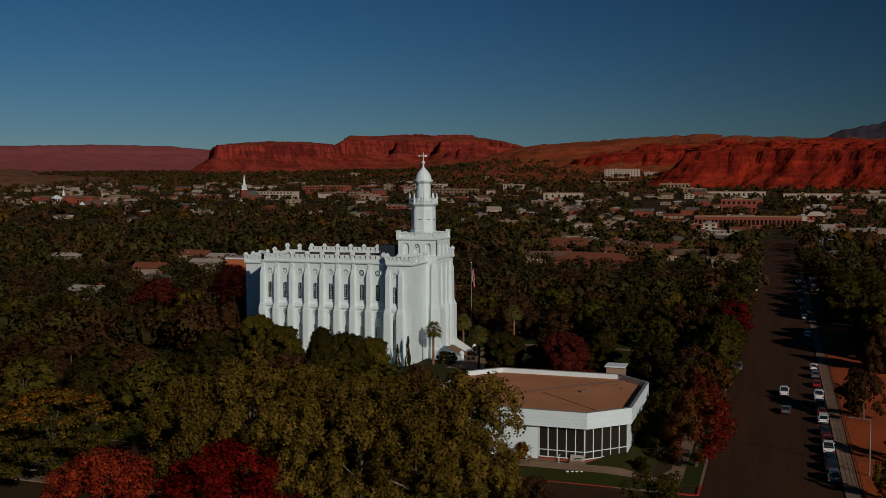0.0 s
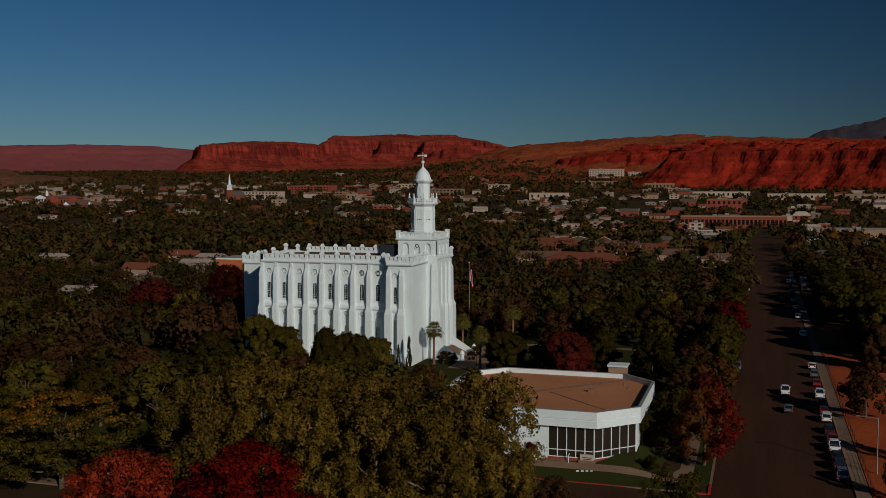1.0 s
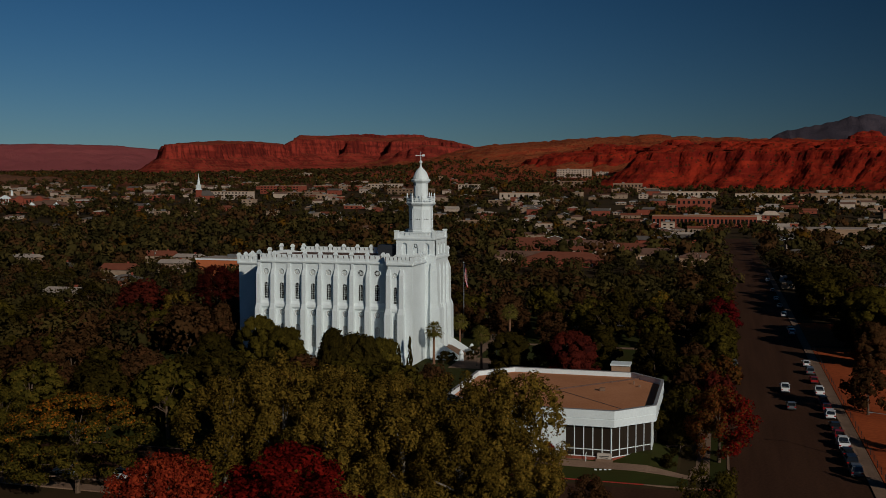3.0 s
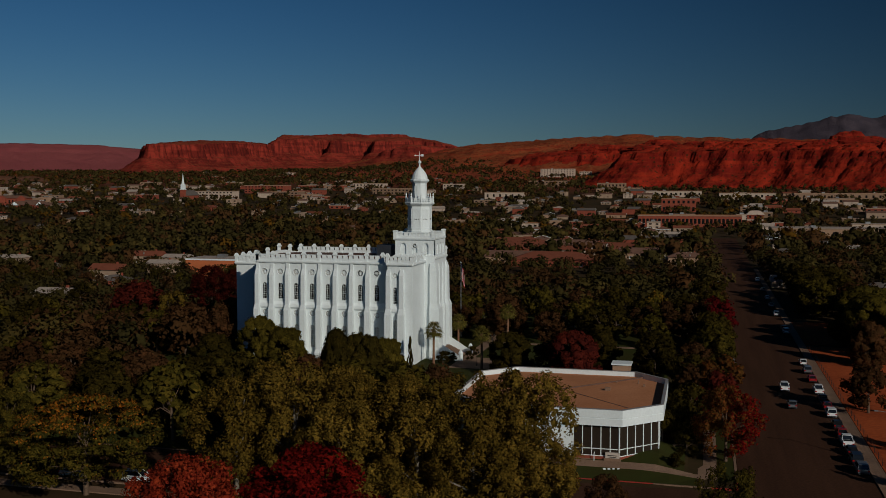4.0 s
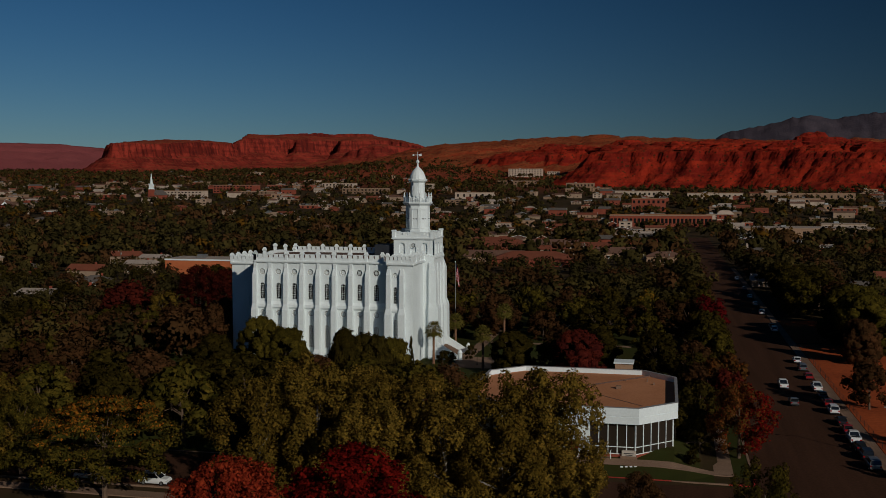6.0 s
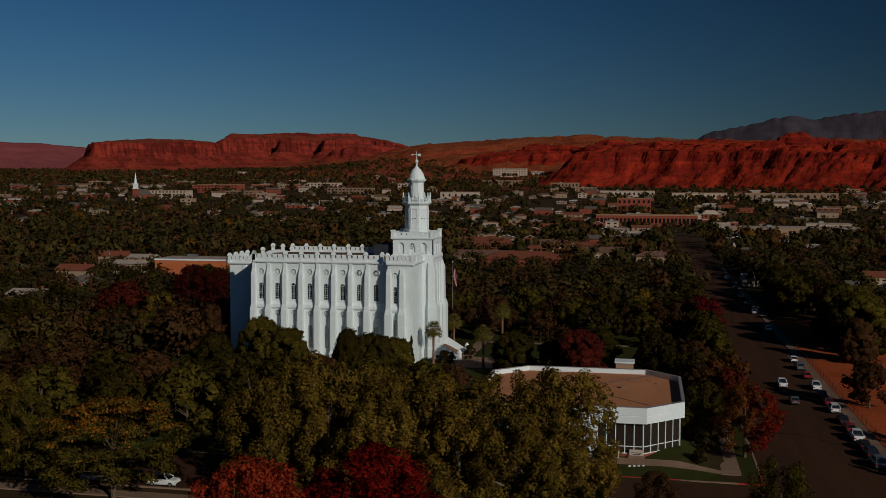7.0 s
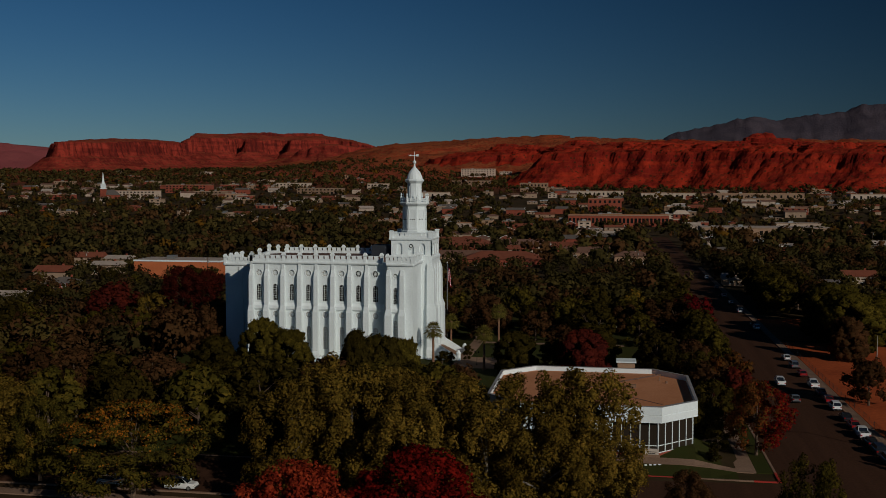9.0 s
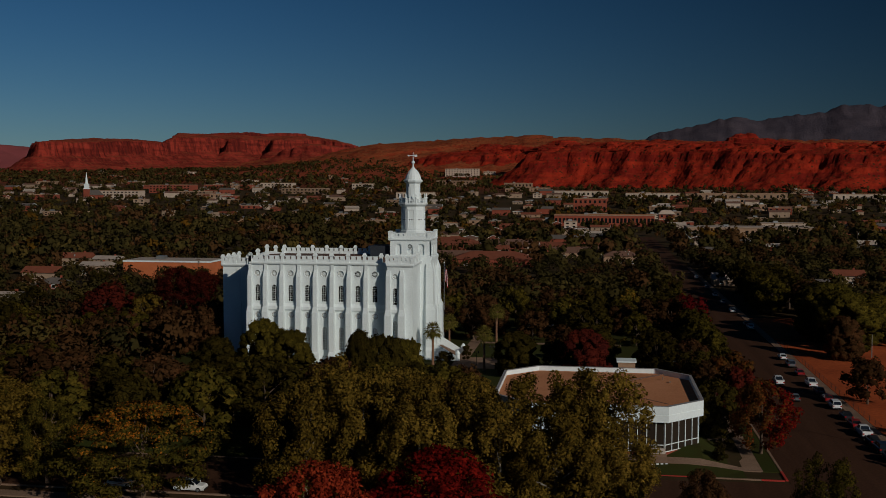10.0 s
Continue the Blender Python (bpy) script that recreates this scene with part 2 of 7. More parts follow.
M_HILL = rock_mat("scrubby_red_hills", (0.30, 0.050, 0.019), (0.20, 0.030, 0.013), (0.30, 0.095, 0.034), 0.09, 0.8, scrub=0.7, streak=0.3)
M_SLOPE = rock_mat("tan_dirt_slopes", (0.17, 0.070, 0.040), (0.12, 0.048, 0.028), (0.16, 0.074, 0.040), 0.05, 0.8, scrub=0.7, streak=0.2)
# Haze of distance painted into the rock: pale pink tones with little contrast
M_PINKHAZE = rock_mat("pink_sandstone", (0.25, 0.062, 0.062), (0.225, 0.053, 0.056), (0.235, 0.064, 0.064), 0.03, 0.75, 0.8, streak=0.25)
# Grey rock whose muted bluish tones carry the distance haze
M_HAZYROCK = rock_mat("grey_limestone", (0.072, 0.056, 0.068), (0.050, 0.041, 0.053), (0.060, 0.048, 0.058), 0.02, 0.75, 0.6, streak=0.4)
L_OLIVE = leaf_mat("olive_leaves", (0.064, 0.043, 0.0078), (0.146, 0.092, 0.0155), (0.255, 0.145, 0.024))
L_GREEN = leaf_mat("dark_green_leaves", (0.021, 0.0165, 0.0036), (0.038, 0.0275, 0.0056), (0.068, 0.045, 0.008))
L_YELLOW = leaf_mat("yellowing_leaves", (0.048, 0.044, 0.008), (0.12, 0.085, 0.013), (0.30, 0.14, 0.017))
L_RED = leaf_mat("crimson_leaves", (0.06, 0.004, 0.004), (0.15, 0.008, 0.006), (0.27, 0.014, 0.008))
L_SCARLET = leaf_mat("scarlet_leaves", (0.08, 0.010, 0.005), (0.20, 0.022, 0.010), (0.33, 0.050, 0.016))
L_ORANGE = leaf_mat("orange_red_leaves", (0.055, 0.034, 0.009), (0.13, 0.050, 0.013), (0.22, 0.055, 0.014))
L_RUST = leaf_mat("russet_leaves", (0.036, 0.020, 0.008), (0.066, 0.030, 0.012), (0.10, 0.040, 0.016))
L_DARKRED = leaf_mat("dark_red_leaves", (0.036, 0.007, 0.006), (0.075, 0.012, 0.008), (0.13, 0.020, 0.010))
L_CRIMSON = leaf_mat("deep_crimson_leaves", (0.05, 0.005, 0.006), (0.12, 0.008, 0.009), (0.20, 0.012, 0.012))
L_PALM = leaf_mat("palm_fronds", (0.062, 0.060, 0.014), (0.14, 0.115, 0.025), (0.26, 0.19, 0.044), 0.25)
L_TIPS = leaf_mat("turning_orange_leaves", (0.11, 0.060, 0.010), (0.24, 0.090, 0.012), (0.40, 0.115, 0.012))
L_BUSH = leaf_mat("mid_green_leaves", (0.030, 0.024, 0.005), (0.066, 0.049, 0.008), (0.12, 0.085, 0.013))
L_LAYER = leaf_mat("late_green_leaves", (0.034, 0.031, 0.006), (0.076, 0.058, 0.010), (0.15, 0.098, 0.015))
F_GREEN = leaf_mat("far_green_leaves", (0.029, 0.024, 0.0095), (0.051, 0.040, 0.013), (0.080, 0.058, 0.017), 0.2, 0.07, 0.06, 0.9)
F_OLIVE = leaf_mat("far_olive_leaves", (0.044, 0.034, 0.010), (0.070, 0.051, 0.015), (0.105, 0.068, 0.018), 0.2, 0.07, 0.06, 0.9)
F_RUST = leaf_mat("far_russet_leaves", (0.044, 0.025, 0.010), (0.068, 0.033, 0.013), (0.105, 0.045, 0.017), 0.2, 0.07, 0.06, 0.9)
F_GOLD = leaf_mat("far_golden_leaves", (0.060, 0.033, 0.006), (0.110, 0.055, 0.009), (0.17, 0.075, 0.011), 0.2, 0.07, 0.06, 0.9)


# ---- mesh helpers ----
def thing(name, m, label, category, group="", kind=""):
    ob = new(name)
    ob.matrix_basis = m
    ob.empty_display_size = 0.2
    return tagged(ob, label, category, group, kind)


def part(name, bm, material, parent, label=""):
    me = bpy.data.meshes.new(name)
    if isinstance(bm, tuple):
        me.from_pydata(*bm)
    else:
        bmesh.ops.recalc_face_normals(bm, faces=bm.faces)
        bm.to_mesh(me)
        bm.free()
    me.materials.append(material)
    ob = new(name, me)
    ob.parent = parent
    return tagged(ob, label)


def share(ob, parent, m):
    """Another object on the same mesh, under parent, at m."""
    o = ob.copy()
    scene.collection.objects.link(o)
    o.parent = parent
    o.matrix_basis = m
    return o


def box(bm, x0, x1, y0, y1, z0, z1):
    v = [bm.verts.new(p) for p in ((x0, y0, z0), (x1, y0, z0), (x1, y1, z0), (x0, y1, z0),
                                   (x0, y0, z1), (x1, y0, z1), (x1, y1, z1), (x0, y1, z1))]
    for f in ((0, 3, 2, 1), (4, 5, 6, 7), (0, 1, 5, 4), (1, 2, 6, 5), (2, 3, 7, 6), (3, 0, 4, 7)):
        bm.faces.new([v[i] for i in f])
    return bm


def loft(bm, rings, cap=True):
    """Joins closed rings of equal length."""
    vs = [[bm.verts.new(p) for p in r] for r in rings]
    k = len(vs[0])
    for a, b in zip(vs, vs[1:]):
        for i in range(k):
            bm.faces.new((a[i], a[(i + 1) % k], b[(i + 1) % k], b[i]))
    if cap:
        bm.faces.new(vs[0][::-1])
        bm.faces.new(vs[-1])
    return bm


def prism(bm, poly, z0, z1):
    return loft(bm, [[(x, y, z0) for x, y in poly], [(x, y, z1) for x, y in poly]])


def ring(r, z, k=8, turn=0.0, cx=0.0, cy=0.0):
    return [(cx + r * math.cos(turn + 2 * math.pi * i / k), cy + r * math.sin(turn + 2 * math.pi * i / k), z) for i in range(k)]


def lathe(bm, profile, k=8, turn=0.0, cx=0.0, cy=0.0):
    return loft(bm, [ring(max(r, 0.01), z, k, turn, cx, cy) for r, z in profile])


def tube(bm, p, q, r0, r1, k=6):
    p, q = Vector(p), Vector(q)
    d = (q - p).normalized()
    a = d.orthogonal().normalized()
    b = d.cross(a)
    rings = []
    for c, r in ((p, r0), (q, r1)):
        rings.append([tuple(c + a * r * math.cos(2 * math.pi * i / k) + b * r * math.sin(2 * math.pi * i / k)) for i in range(k)])
    return loft(bm, rings)


def ss(v):
    v = np.clip(v, 0.0, 1.0)
    return v * v * (3 - 2 * v)


def height(x, y):
    """The lie of the land: a low terrace under the temple, a slow rise north to the foot of the cliffs."""
    x, y = np.asarray(x, float), np.asarray(y, float)
    terrace = 2.3 * ss((y + 78) / 14) * ss((77 - x) / 8) * ss((x + 230) / 110) * (1 - ss((y - 120) / 120))
    rise = np.interp(y, [640, 830, 1000, 1250, 1450, 2500, 4000, 5300], [0, 2, 12, 24, 35, 58, 100, 125])
    west = (10 + 8 * ss((y - 1500) / 800)) * ss((-x - 300) / 300) * ss((y - 450) / 300)
    bench = 34 * ss((y - 2000) / 900) * ss((-120 - x) / 200) * (1 - ss((-x - 600) / 350)) + 9 * ss((y - 1900) / 200) * ss((-60 - x) / 120) * (1 - ss((-x - 700) / 300))
    return terrace + rise + west + bench


def hz(x, y):
    return float(height(x, y))


# ---- ground ----
def grid(xs, ys, zf):
    X, Y = np.meshgrid(xs, ys)
    Z = zf(X, Y)
    verts = np.stack([X.ravel(), Y.ravel(), Z.ravel()], 1).tolist()
    nx = len(xs)
    faces = [(j * nx + i, j * nx + i + 1, (j + 1) * nx + i + 1, (j + 1) * nx + i)
             for j in range(len(ys) - 1) for i in range(nx - 1)]
    return verts, [], faces


gx = np.concatenate([np.linspace(-5200, -320, 40), np.arange(-300, 220, 5.0), np.linspace(240, 5200, 40)])
gy = np.concatenate([np.linspace(-3000, -320, 16), np.arange(-300, 260, 5.0), np.linspace(265, 1500, 60), np.linspace(1540, 5300, 40)])
gn, gl = M_GROUND.node_tree.nodes, M_GROUND.node_tree.links
g_tc, g_sep, g_rng, g_mix = gn.new("ShaderNodeTexCoord"), gn.new("ShaderNodeSeparateXYZ"), gn.new("ShaderNodeMapRange"), gn.new("ShaderNodeMix")
g_rng.inputs[1].default_value, g_rng.inputs[2].default_value = 1300, 1800
g_mix.data_type = "RGBA"
g_mix.inputs[7].default_value = (0.26, 0.055, 0.024, 1)
gl.new(g_tc.outputs["Object"], g_sep.inputs[0])
gl.new(g_sep.outputs[1], g_rng.inputs[0])
gl.new(g_rng.outputs[0], g_mix.inputs[0])
g_old = gn["Principled BSDF"].inputs["Base Color"].links[0].from_socket
gl.new(g_old, g_mix.inputs[6])
gl.new(g_mix.outputs[2], gn["Principled BSDF"].inputs["Base Color"])
ground = part("ground", grid(gx, gy, height), M_GROUND, None)
tagged(ground, "dry brown town ground with thin grass between trees", "ground", kind="structure")


def sheet(name, x0, x1, y0, y1, lift, material, label, step=4.0, category="ground"):
    """A thick sheet that follows the land."""
    xs = np.linspace(x0, x1, max(2, int((x1 - x0) / step) + 1))
    ys = np.linspace(y0, y1, max(2, int((y1 - y0) / step) + 1))
    me = grid(xs, ys, lambda X, Y: height(X, Y) + lift)
    nx, ny = len(xs), len(ys)
    v, f = me[0], me[2]
    rim = [i for i in range(nx)] + [j * nx + nx - 1 for j in range(1, ny)] + \
        [(ny - 1) * nx + i for i in range(nx - 2, -1, -1)] + [j * nx for j in range(ny - 2, 0, -1)]
    base = len(v)
    v += [[v[i][0], v[i][1], v[i][2] - 0.5] for i in rim]
    k = len(rim)
    f += [(rim[i], base + i, base + (i + 1) % k, rim[(i + 1) % k]) for i in range(k)]
    ob = part(name, (v, [], f), material, None)
    return tagged(ob, label, category, kind="structure")


# the wide street to the north, the cross street, and what borders them
sheet("road", 82.8, 103.2, -130, 640, 0.05, M_ASPHALT, "wide worn dark asphalt street between parked cars", 12, "road")
sheet("road", -260, 82.8, -96, -78.6, 0.05, M_ASPHALT, "dark asphalt cross street in front of the trees", 8, "road")
sheet("road", 103.2, 330, -96, -78.6, 0.05, M_ASPHALT, "dark asphalt cross street beside the dirt lot", 12, "road")
sheet("lawn", 34, 76.5, -77.0, -72.6, 0.12, M_LAWN, "narrow dark green verge beside the red kerb", 4, "grass")
sheet("lawn", 30, 74.5, -70.6, -28, 0.14, M_LAWN, "dark mown lawn round the low white building", 4, "grass")
sheet("lawn", 79.6, 82.2, -72.5, 330, 0.14, M_LAWN, "grass strip between pavement and kerb", 8, "grass")
sheet("lawn", -120, 74, -27, 110, 0.10, M_LAWN, "shaded dark green lawn under the temple trees", 5, "grass")
sheet("lawn", -240, 33, -76.6, -27.5, 0.12, M_LAWN, "shaded grass under the street trees", 5, "grass")
sheet("pavement", 30, 79.2, -72.6, -70.6, 0.17, M_CONC, "pale concrete footpath across the lawn", 3, "pavement")
sheet("pavement", 76.6, 79.6, -72.4, 330, 0.17, M_CONC, "pale concrete footpath beside the street", 8, "pavement")
sheet("pavement", 103.6, 105.4, -77, 330, 0.18, M_CONC, "pale concrete footpath along the parked cars", 8, "pavement")
sheet("pavement", -240, 30, -102, -99.4, 0.18, M_CONC, "pale concrete footpath south of the cross street", 6, "pavement")
sheet("pavement", 55.0, 60.2, -70.4, -67.6, 0.2, M_CONC, "short concrete walk to the entrance", 2, "pavement")
sheet("pavement", 18.5, 30.5, -2, 13, 0.14, M_CONC, "pale paved forecourt below the temple steps", 5, "pavement")
sheet("pavement", 22, 60, 36, 38.4, 0.14, M_CONC, "pale path between the temple lawns", 5, "pavement")
sheet("pavement", 18.6, 21.6, 13, 62, 0.14, M_CONC, "pale path beside the temple tower", 5, "pavement")
sheet("dirt_lot", 105.6, 190, -77, 66, 0.12, M_DIRT, "bare red dirt lot with sparse trees", 6, "dirt")
sheet("dirt_lot", 105.6, 128, 70, 118, 0.12, M_DIRT, "bare red dirt verge between trees", 6, "dirt")


def kerb(x0, x1, y0, y1, material, label):
    bm = bmesh.new()
    n = max(1, int(max(x1 - x0, y1 - y0) / 8))
    for i in range(n):
        a, b = i / n, (i + 1) / n
        if x1 - x0 > y1 - y0:
            xa, xb = x0 + (x1 - x0) * a, x0 + (x1 - x0) * b - 0.03
            box(bm, xa, xb, y0, y1, hz((xa + xb) / 2, y0) - 0.25, hz((xa + xb) / 2, y0) + 0.2)
        else:
            ya, yb = y0 + (y1 - y0) * a, y0 + (y1 - y0) * b - 0.03
            box(bm, x0, x1, ya, yb, hz(x0, (ya + yb) / 2) - 0.25, hz(x0, (ya + yb) / 2) + 0.2)
    tagged(part("kerb", bm, material, None), label, "kerb", kind="structure")


kerb(44, 70, -77.35, -77.0, M_REDKERB, "faded red painted concrete kerb")
kerb(78.6, 82.2, -77.35, -77.0, M_REDKERB, "faded red painted concrete kerb at the corner")
kerb(-240, 44, -77.35, -77.0, M_CONC, "grey concrete kerb beside the cross street")
kerb(70, 78.6, -77.35, -77.0, M_CONC, "grey concrete kerb beside the verge")
kerb(-240, 82, -97.0, -96.6, M_CONC, "grey concrete kerb on the far side")
kerb(82.3, 82.7, -77, -72, M_REDKERB, "faded red painted kerb round the corner")
kerb(82.3, 82.7, -72, 330, M_CONC, "grey concrete kerb along the wide street")
kerb(103.25, 103.6, -77, 330, M_CONC, "grey concrete kerb beside parked cars")


# ---- cliffs and mountains ----
def vnoise(x, y, seed):
    """Smooth noise between -1 and 1 on the plane."""
    tab = np.random.RandomState(seed).rand(256, 256)
    xi, yi = np.floor(x).astype(int), np.floor(y).astype(int)
    u, v = x - xi, y - yi
    u, v = u * u * (3 - 2 * u), v * v * (3 - 2 * v)
    a, b, c, d = (tab[(yi + j) % 256, (xi + i) % 256] for i, j in ((0, 0), (1, 0), (0, 1), (1, 1)))
    return 2 * ((a * (1 - u) + b * u) * (1 - v) + (c * (1 - u) + d * u) * v) - 1


def fbm(x, y, seed, octaves=4):
    return sum(vnoise(x * 2 ** k, y * 2 ** k, seed + k) * 0.55 ** k for k in range(octaves))


def spline(pts, step):
    """Points along a smooth line through pts, about step apart."""
    pts = [Vector(p) for p in pts]
    out = []
    for j in range(len(pts) - 1):
        p0, p1, p2, p3 = pts[max(0, j - 1)], pts[j], pts[j + 1], pts[min(len(pts) - 1, j + 2)]
        n = max(1, int((p2 - p1).length / step))
        for i in range(n):
            f = i / n
            out.append(0.5 * (2 * p1 + (p2 - p0) * f + (2 * p0 - 5 * p1 + 4 * p2 - p3) * f * f + (3 * p1 - p0 - 3 * p2 + p3) * f ** 3))
    return np.array([tuple(p) for p in out + [pts[-1]]])


def mesa(name, rim, back, foot, face, inner, material, label, cell=5.0, seed=0, wander=12.0, columns=7.0, gully=9.0, bump=3.0, keep=260.0, slant=0.0):
    """A table of rock: rim is the edge that is seen, back closes it behind. face: (distance out from the edge, share of the
    height left); inner: (distance in, metres gained). columns break the wall, gully cuts its apron."""
    line = np.concatenate([spline(rim, 8.0), np.array(back, float)])
    closed = np.concatenate([line, line[:1]])
    dense = [closed[i] + (closed[i + 1] - closed[i]) * f for i in range(len(closed) - 1)
             for f in np.linspace(0, 1, max(1, int(np.linalg.norm((closed[i + 1] - closed[i])[:2]) / 8.0)), endpoint=False)]
    dense = np.array(dense)
    reach = face[-1][0] + wander + 20
    xs = np.arange(line[:, 0].min() - reach, line[:, 0].max() + reach, cell)
    ys = np.arange(line[:, 1].min() - reach, line[:, 1].max() + reach, cell)
    X, Y = np.meshgrid(xs, ys)
    x, y = X.ravel(), Y.ravel()
    dist, near = np.full(len(x), 1e9), np.zeros(len(x), int)
    for k0 in range(0, len(x), 20000):
        sl = slice(k0, k0 + 20000)
        q = (x[sl, None] - dense[None, :, 0]) ** 2 + (y[sl, None] - dense[None, :, 1]) ** 2
        near[sl] = q.argmin(axis=1)
        dist[sl] = np.sqrt(q.min(axis=1))
    inside = np.zeros(len(x), bool)
    for (ax, ay, _), (bx, by, _) in zip(closed, closed[1:]):
        if ay != by:
            inside ^= ((ay > y) != (by > y)) & (x < (bx - ax) * (y - ay) / (by - ay) + ax)
    d = np.where(inside, -dist, dist)
    cx, cy, zr = dense[near, 0], dense[near, 1], dense[near, 2]
    zr = zr + 1.6 * fbm(cx / 30, cy / 30, seed + 3, 3)
    d = d - wander * fbm(x / 75, y / 75, seed, 4) - columns * (1 - 2.4 * np.abs(vnoise(cx / 17, cy / 17, seed + 9))) * np.exp(-np.maximum(d, 0) / 45)
    d = d - 2.2 * fbm(x / 9, y / 9, seed + 20, 2)
    fz = foot(x, y)
    share_ = np.interp(d, [f[0] for f in face], [f[1] for f in face])
    z = fz + (zr - fz) * share_
    cutx, cuty = cx + slant * d, cy
    v = np.maximum(0, 1 - 2.6 * np.abs(vnoise(cutx / 90, cuty / 90, seed + 31))) + 0.3 * np.maximum(0, 1 - 2.6 * np.abs(vnoise(cutx / 28, cuty / 28, seed + 32)))
    mid = np.clip(share_, 0, 1)
    z = z - gully * v * np.where(d > 0, np.clip(4 * mid * (1 - mid), 0, 1) ** 0.6, np.exp(np.minimum(d, 0) / 12.0) * 0.25)
    z = z + np.where(d > 0, 1.0, 0.0) * 0.5 * bump * fbm(x / 14, y / 14, seed + 40, 3)
    z = z + np.where(d > 0, 1.0, 0.0) * 1.1 * np.sin(z * 0.75 + 2.0 * fbm(x / 60, y / 60, seed + 70, 2))
    gain = np.interp(-d + 9 * fbm(x / 40, y / 40, seed + 50, 3) * (d < -12), [f[0] for f in inner], [f[1] for f in inner])
    z = z + np.where(d < 0, gain + bump * fbm(x / 45, y / 45, seed + 60, 4) * np.clip(-d / 30, 0, 1), 0.0)
    good = (d > -keep) & (share_ > face[-1][1] + 1e-6)
    nx = len(xs)
    idx = np.full(len(x), -1)
    faces = []
    g2 = good.reshape(len(ys), nx)
    ok = g2[:-1, :-1] & g2[1:, :-1] & g2[:-1, 1:] & g2[1:, 1:]
    jj, ii = np.nonzero(ok)
    a = jj * nx + ii
    quad = np.stack([a, a + 1, a + nx + 1, a + nx], 1)
    used = np.unique(quad)
    idx[used] = np.arange(len(used))
    verts = np.stack([x[used], y[used], z[used]], 1).tolist()
    ob = part(name, (verts, [], idx[quad].tolist()), material, None)
    ob.data.polygons.foreach_set("use_smooth", [True] * len(ob.data.polygons))
    return tagged(ob, label, "cliff", kind="structure")


WALL = [(0, 1.0), (1.5, 0.97), (4, 0.80), (7, 0.77), (9, 0.58), (13, 0.55), (30, 0.45), (33, 0.40), (52, 0.29), (55, 0.24), (90, 0.08), (120, -0.04), (145, -0.12)]
mesa("cliff_west", [(-1580, 2520, 150), (-1536, 2462, 160), (-1500, 2418, 164), (-1481, 2479, 166), (-1460, 2570, 167), (-1457, 2727, 176), (-1454, 2946, 185), (-1482, 3143, 191), (-1502, 3300, 195)],
     [(-1760, 3300, 195), (-1740, 2800, 180)], height, WALL, [(0, 0), (60, 5), (200, 14)], M_ROCKHAZE, "red layered sandstone mesa with dark cracked cliff edge", 4.6, 1, 7.0, 9.0, 6.0, 2.0, 200)
mesa("cliff_middle", [(-1708, 3546, 142), (-1652, 3500, 170), (-1590, 3433, 194), (-1533, 3387, 210), (-1511, 3444, 220), (-1490, 3583, 226), (-1458, 3790, 228), (-1392, 3640, 222), (-1355, 3810, 226), (-1335, 4000, 232), (-1246, 3780, 222), (-1180, 3990, 232), (-1094, 4094, 231), (-1017, 4192, 216), (-967, 4271, 200)],
     [(-1250, 4420, 240), (-1600, 4200, 250), (-1720, 3800, 230)], height, [(a * 1.45, b) for a, b in WALL], [(0, 0), (30, 5), (110, 20), (200, 29), (330, 33)], M_ROCKHAZE, "broad red sandstone mesa with shadowed gullies", 5.5, 2, 11.0, 13.0, 16.0, 2.5, 330)
mesa("cliff_spur", [(-1130, 3480, 158), (-1080, 3420, 176), (-1000, 3430, 188), (-900, 3560, 184), (-780, 3820, 172)],
     [(-900, 3900, 175), (-1080, 3760, 175)], height, [(0, 1.0), (10, 0.9), (16, 0.78), (90, 0.42), (170, 0.1), (230, -0.1)], [(0, 0), (60, 6), (200, 12)], M_ROCKHAZE, "rounded red sandstone spur below the mesa", 6.0, 5, 14.0, 8.0, 14.0, 3.0, 200)
mesa("hill_back", [(-980, 3900, 176), (-710, 3590, 190), (-550, 3310, 191), (-350, 3040, 189), (-200, 2910, 187), (-70, 2760, 175), (120, 2620, 161), (330, 2510, 152), (540, 2430, 148), (900, 2360, 144), (1400, 2300, 148)],
     [(1400, 2700, 148), (-600, 4000, 190)], lambda x, y: height(x, y) + 5, [(-60, 1.06), (0, 1.0), (80, 0.9), (200, 0.70), (330, 0.46), (480, 0.18), (620, -0.06), (700, -0.2)], [(0, 0), (60, 0), (300, 0)],
     M_HILL, "rounded red hills with sparse scrub on top", 15.0, 3, 40.0, 3.0, 8.0, 6.0, 160)
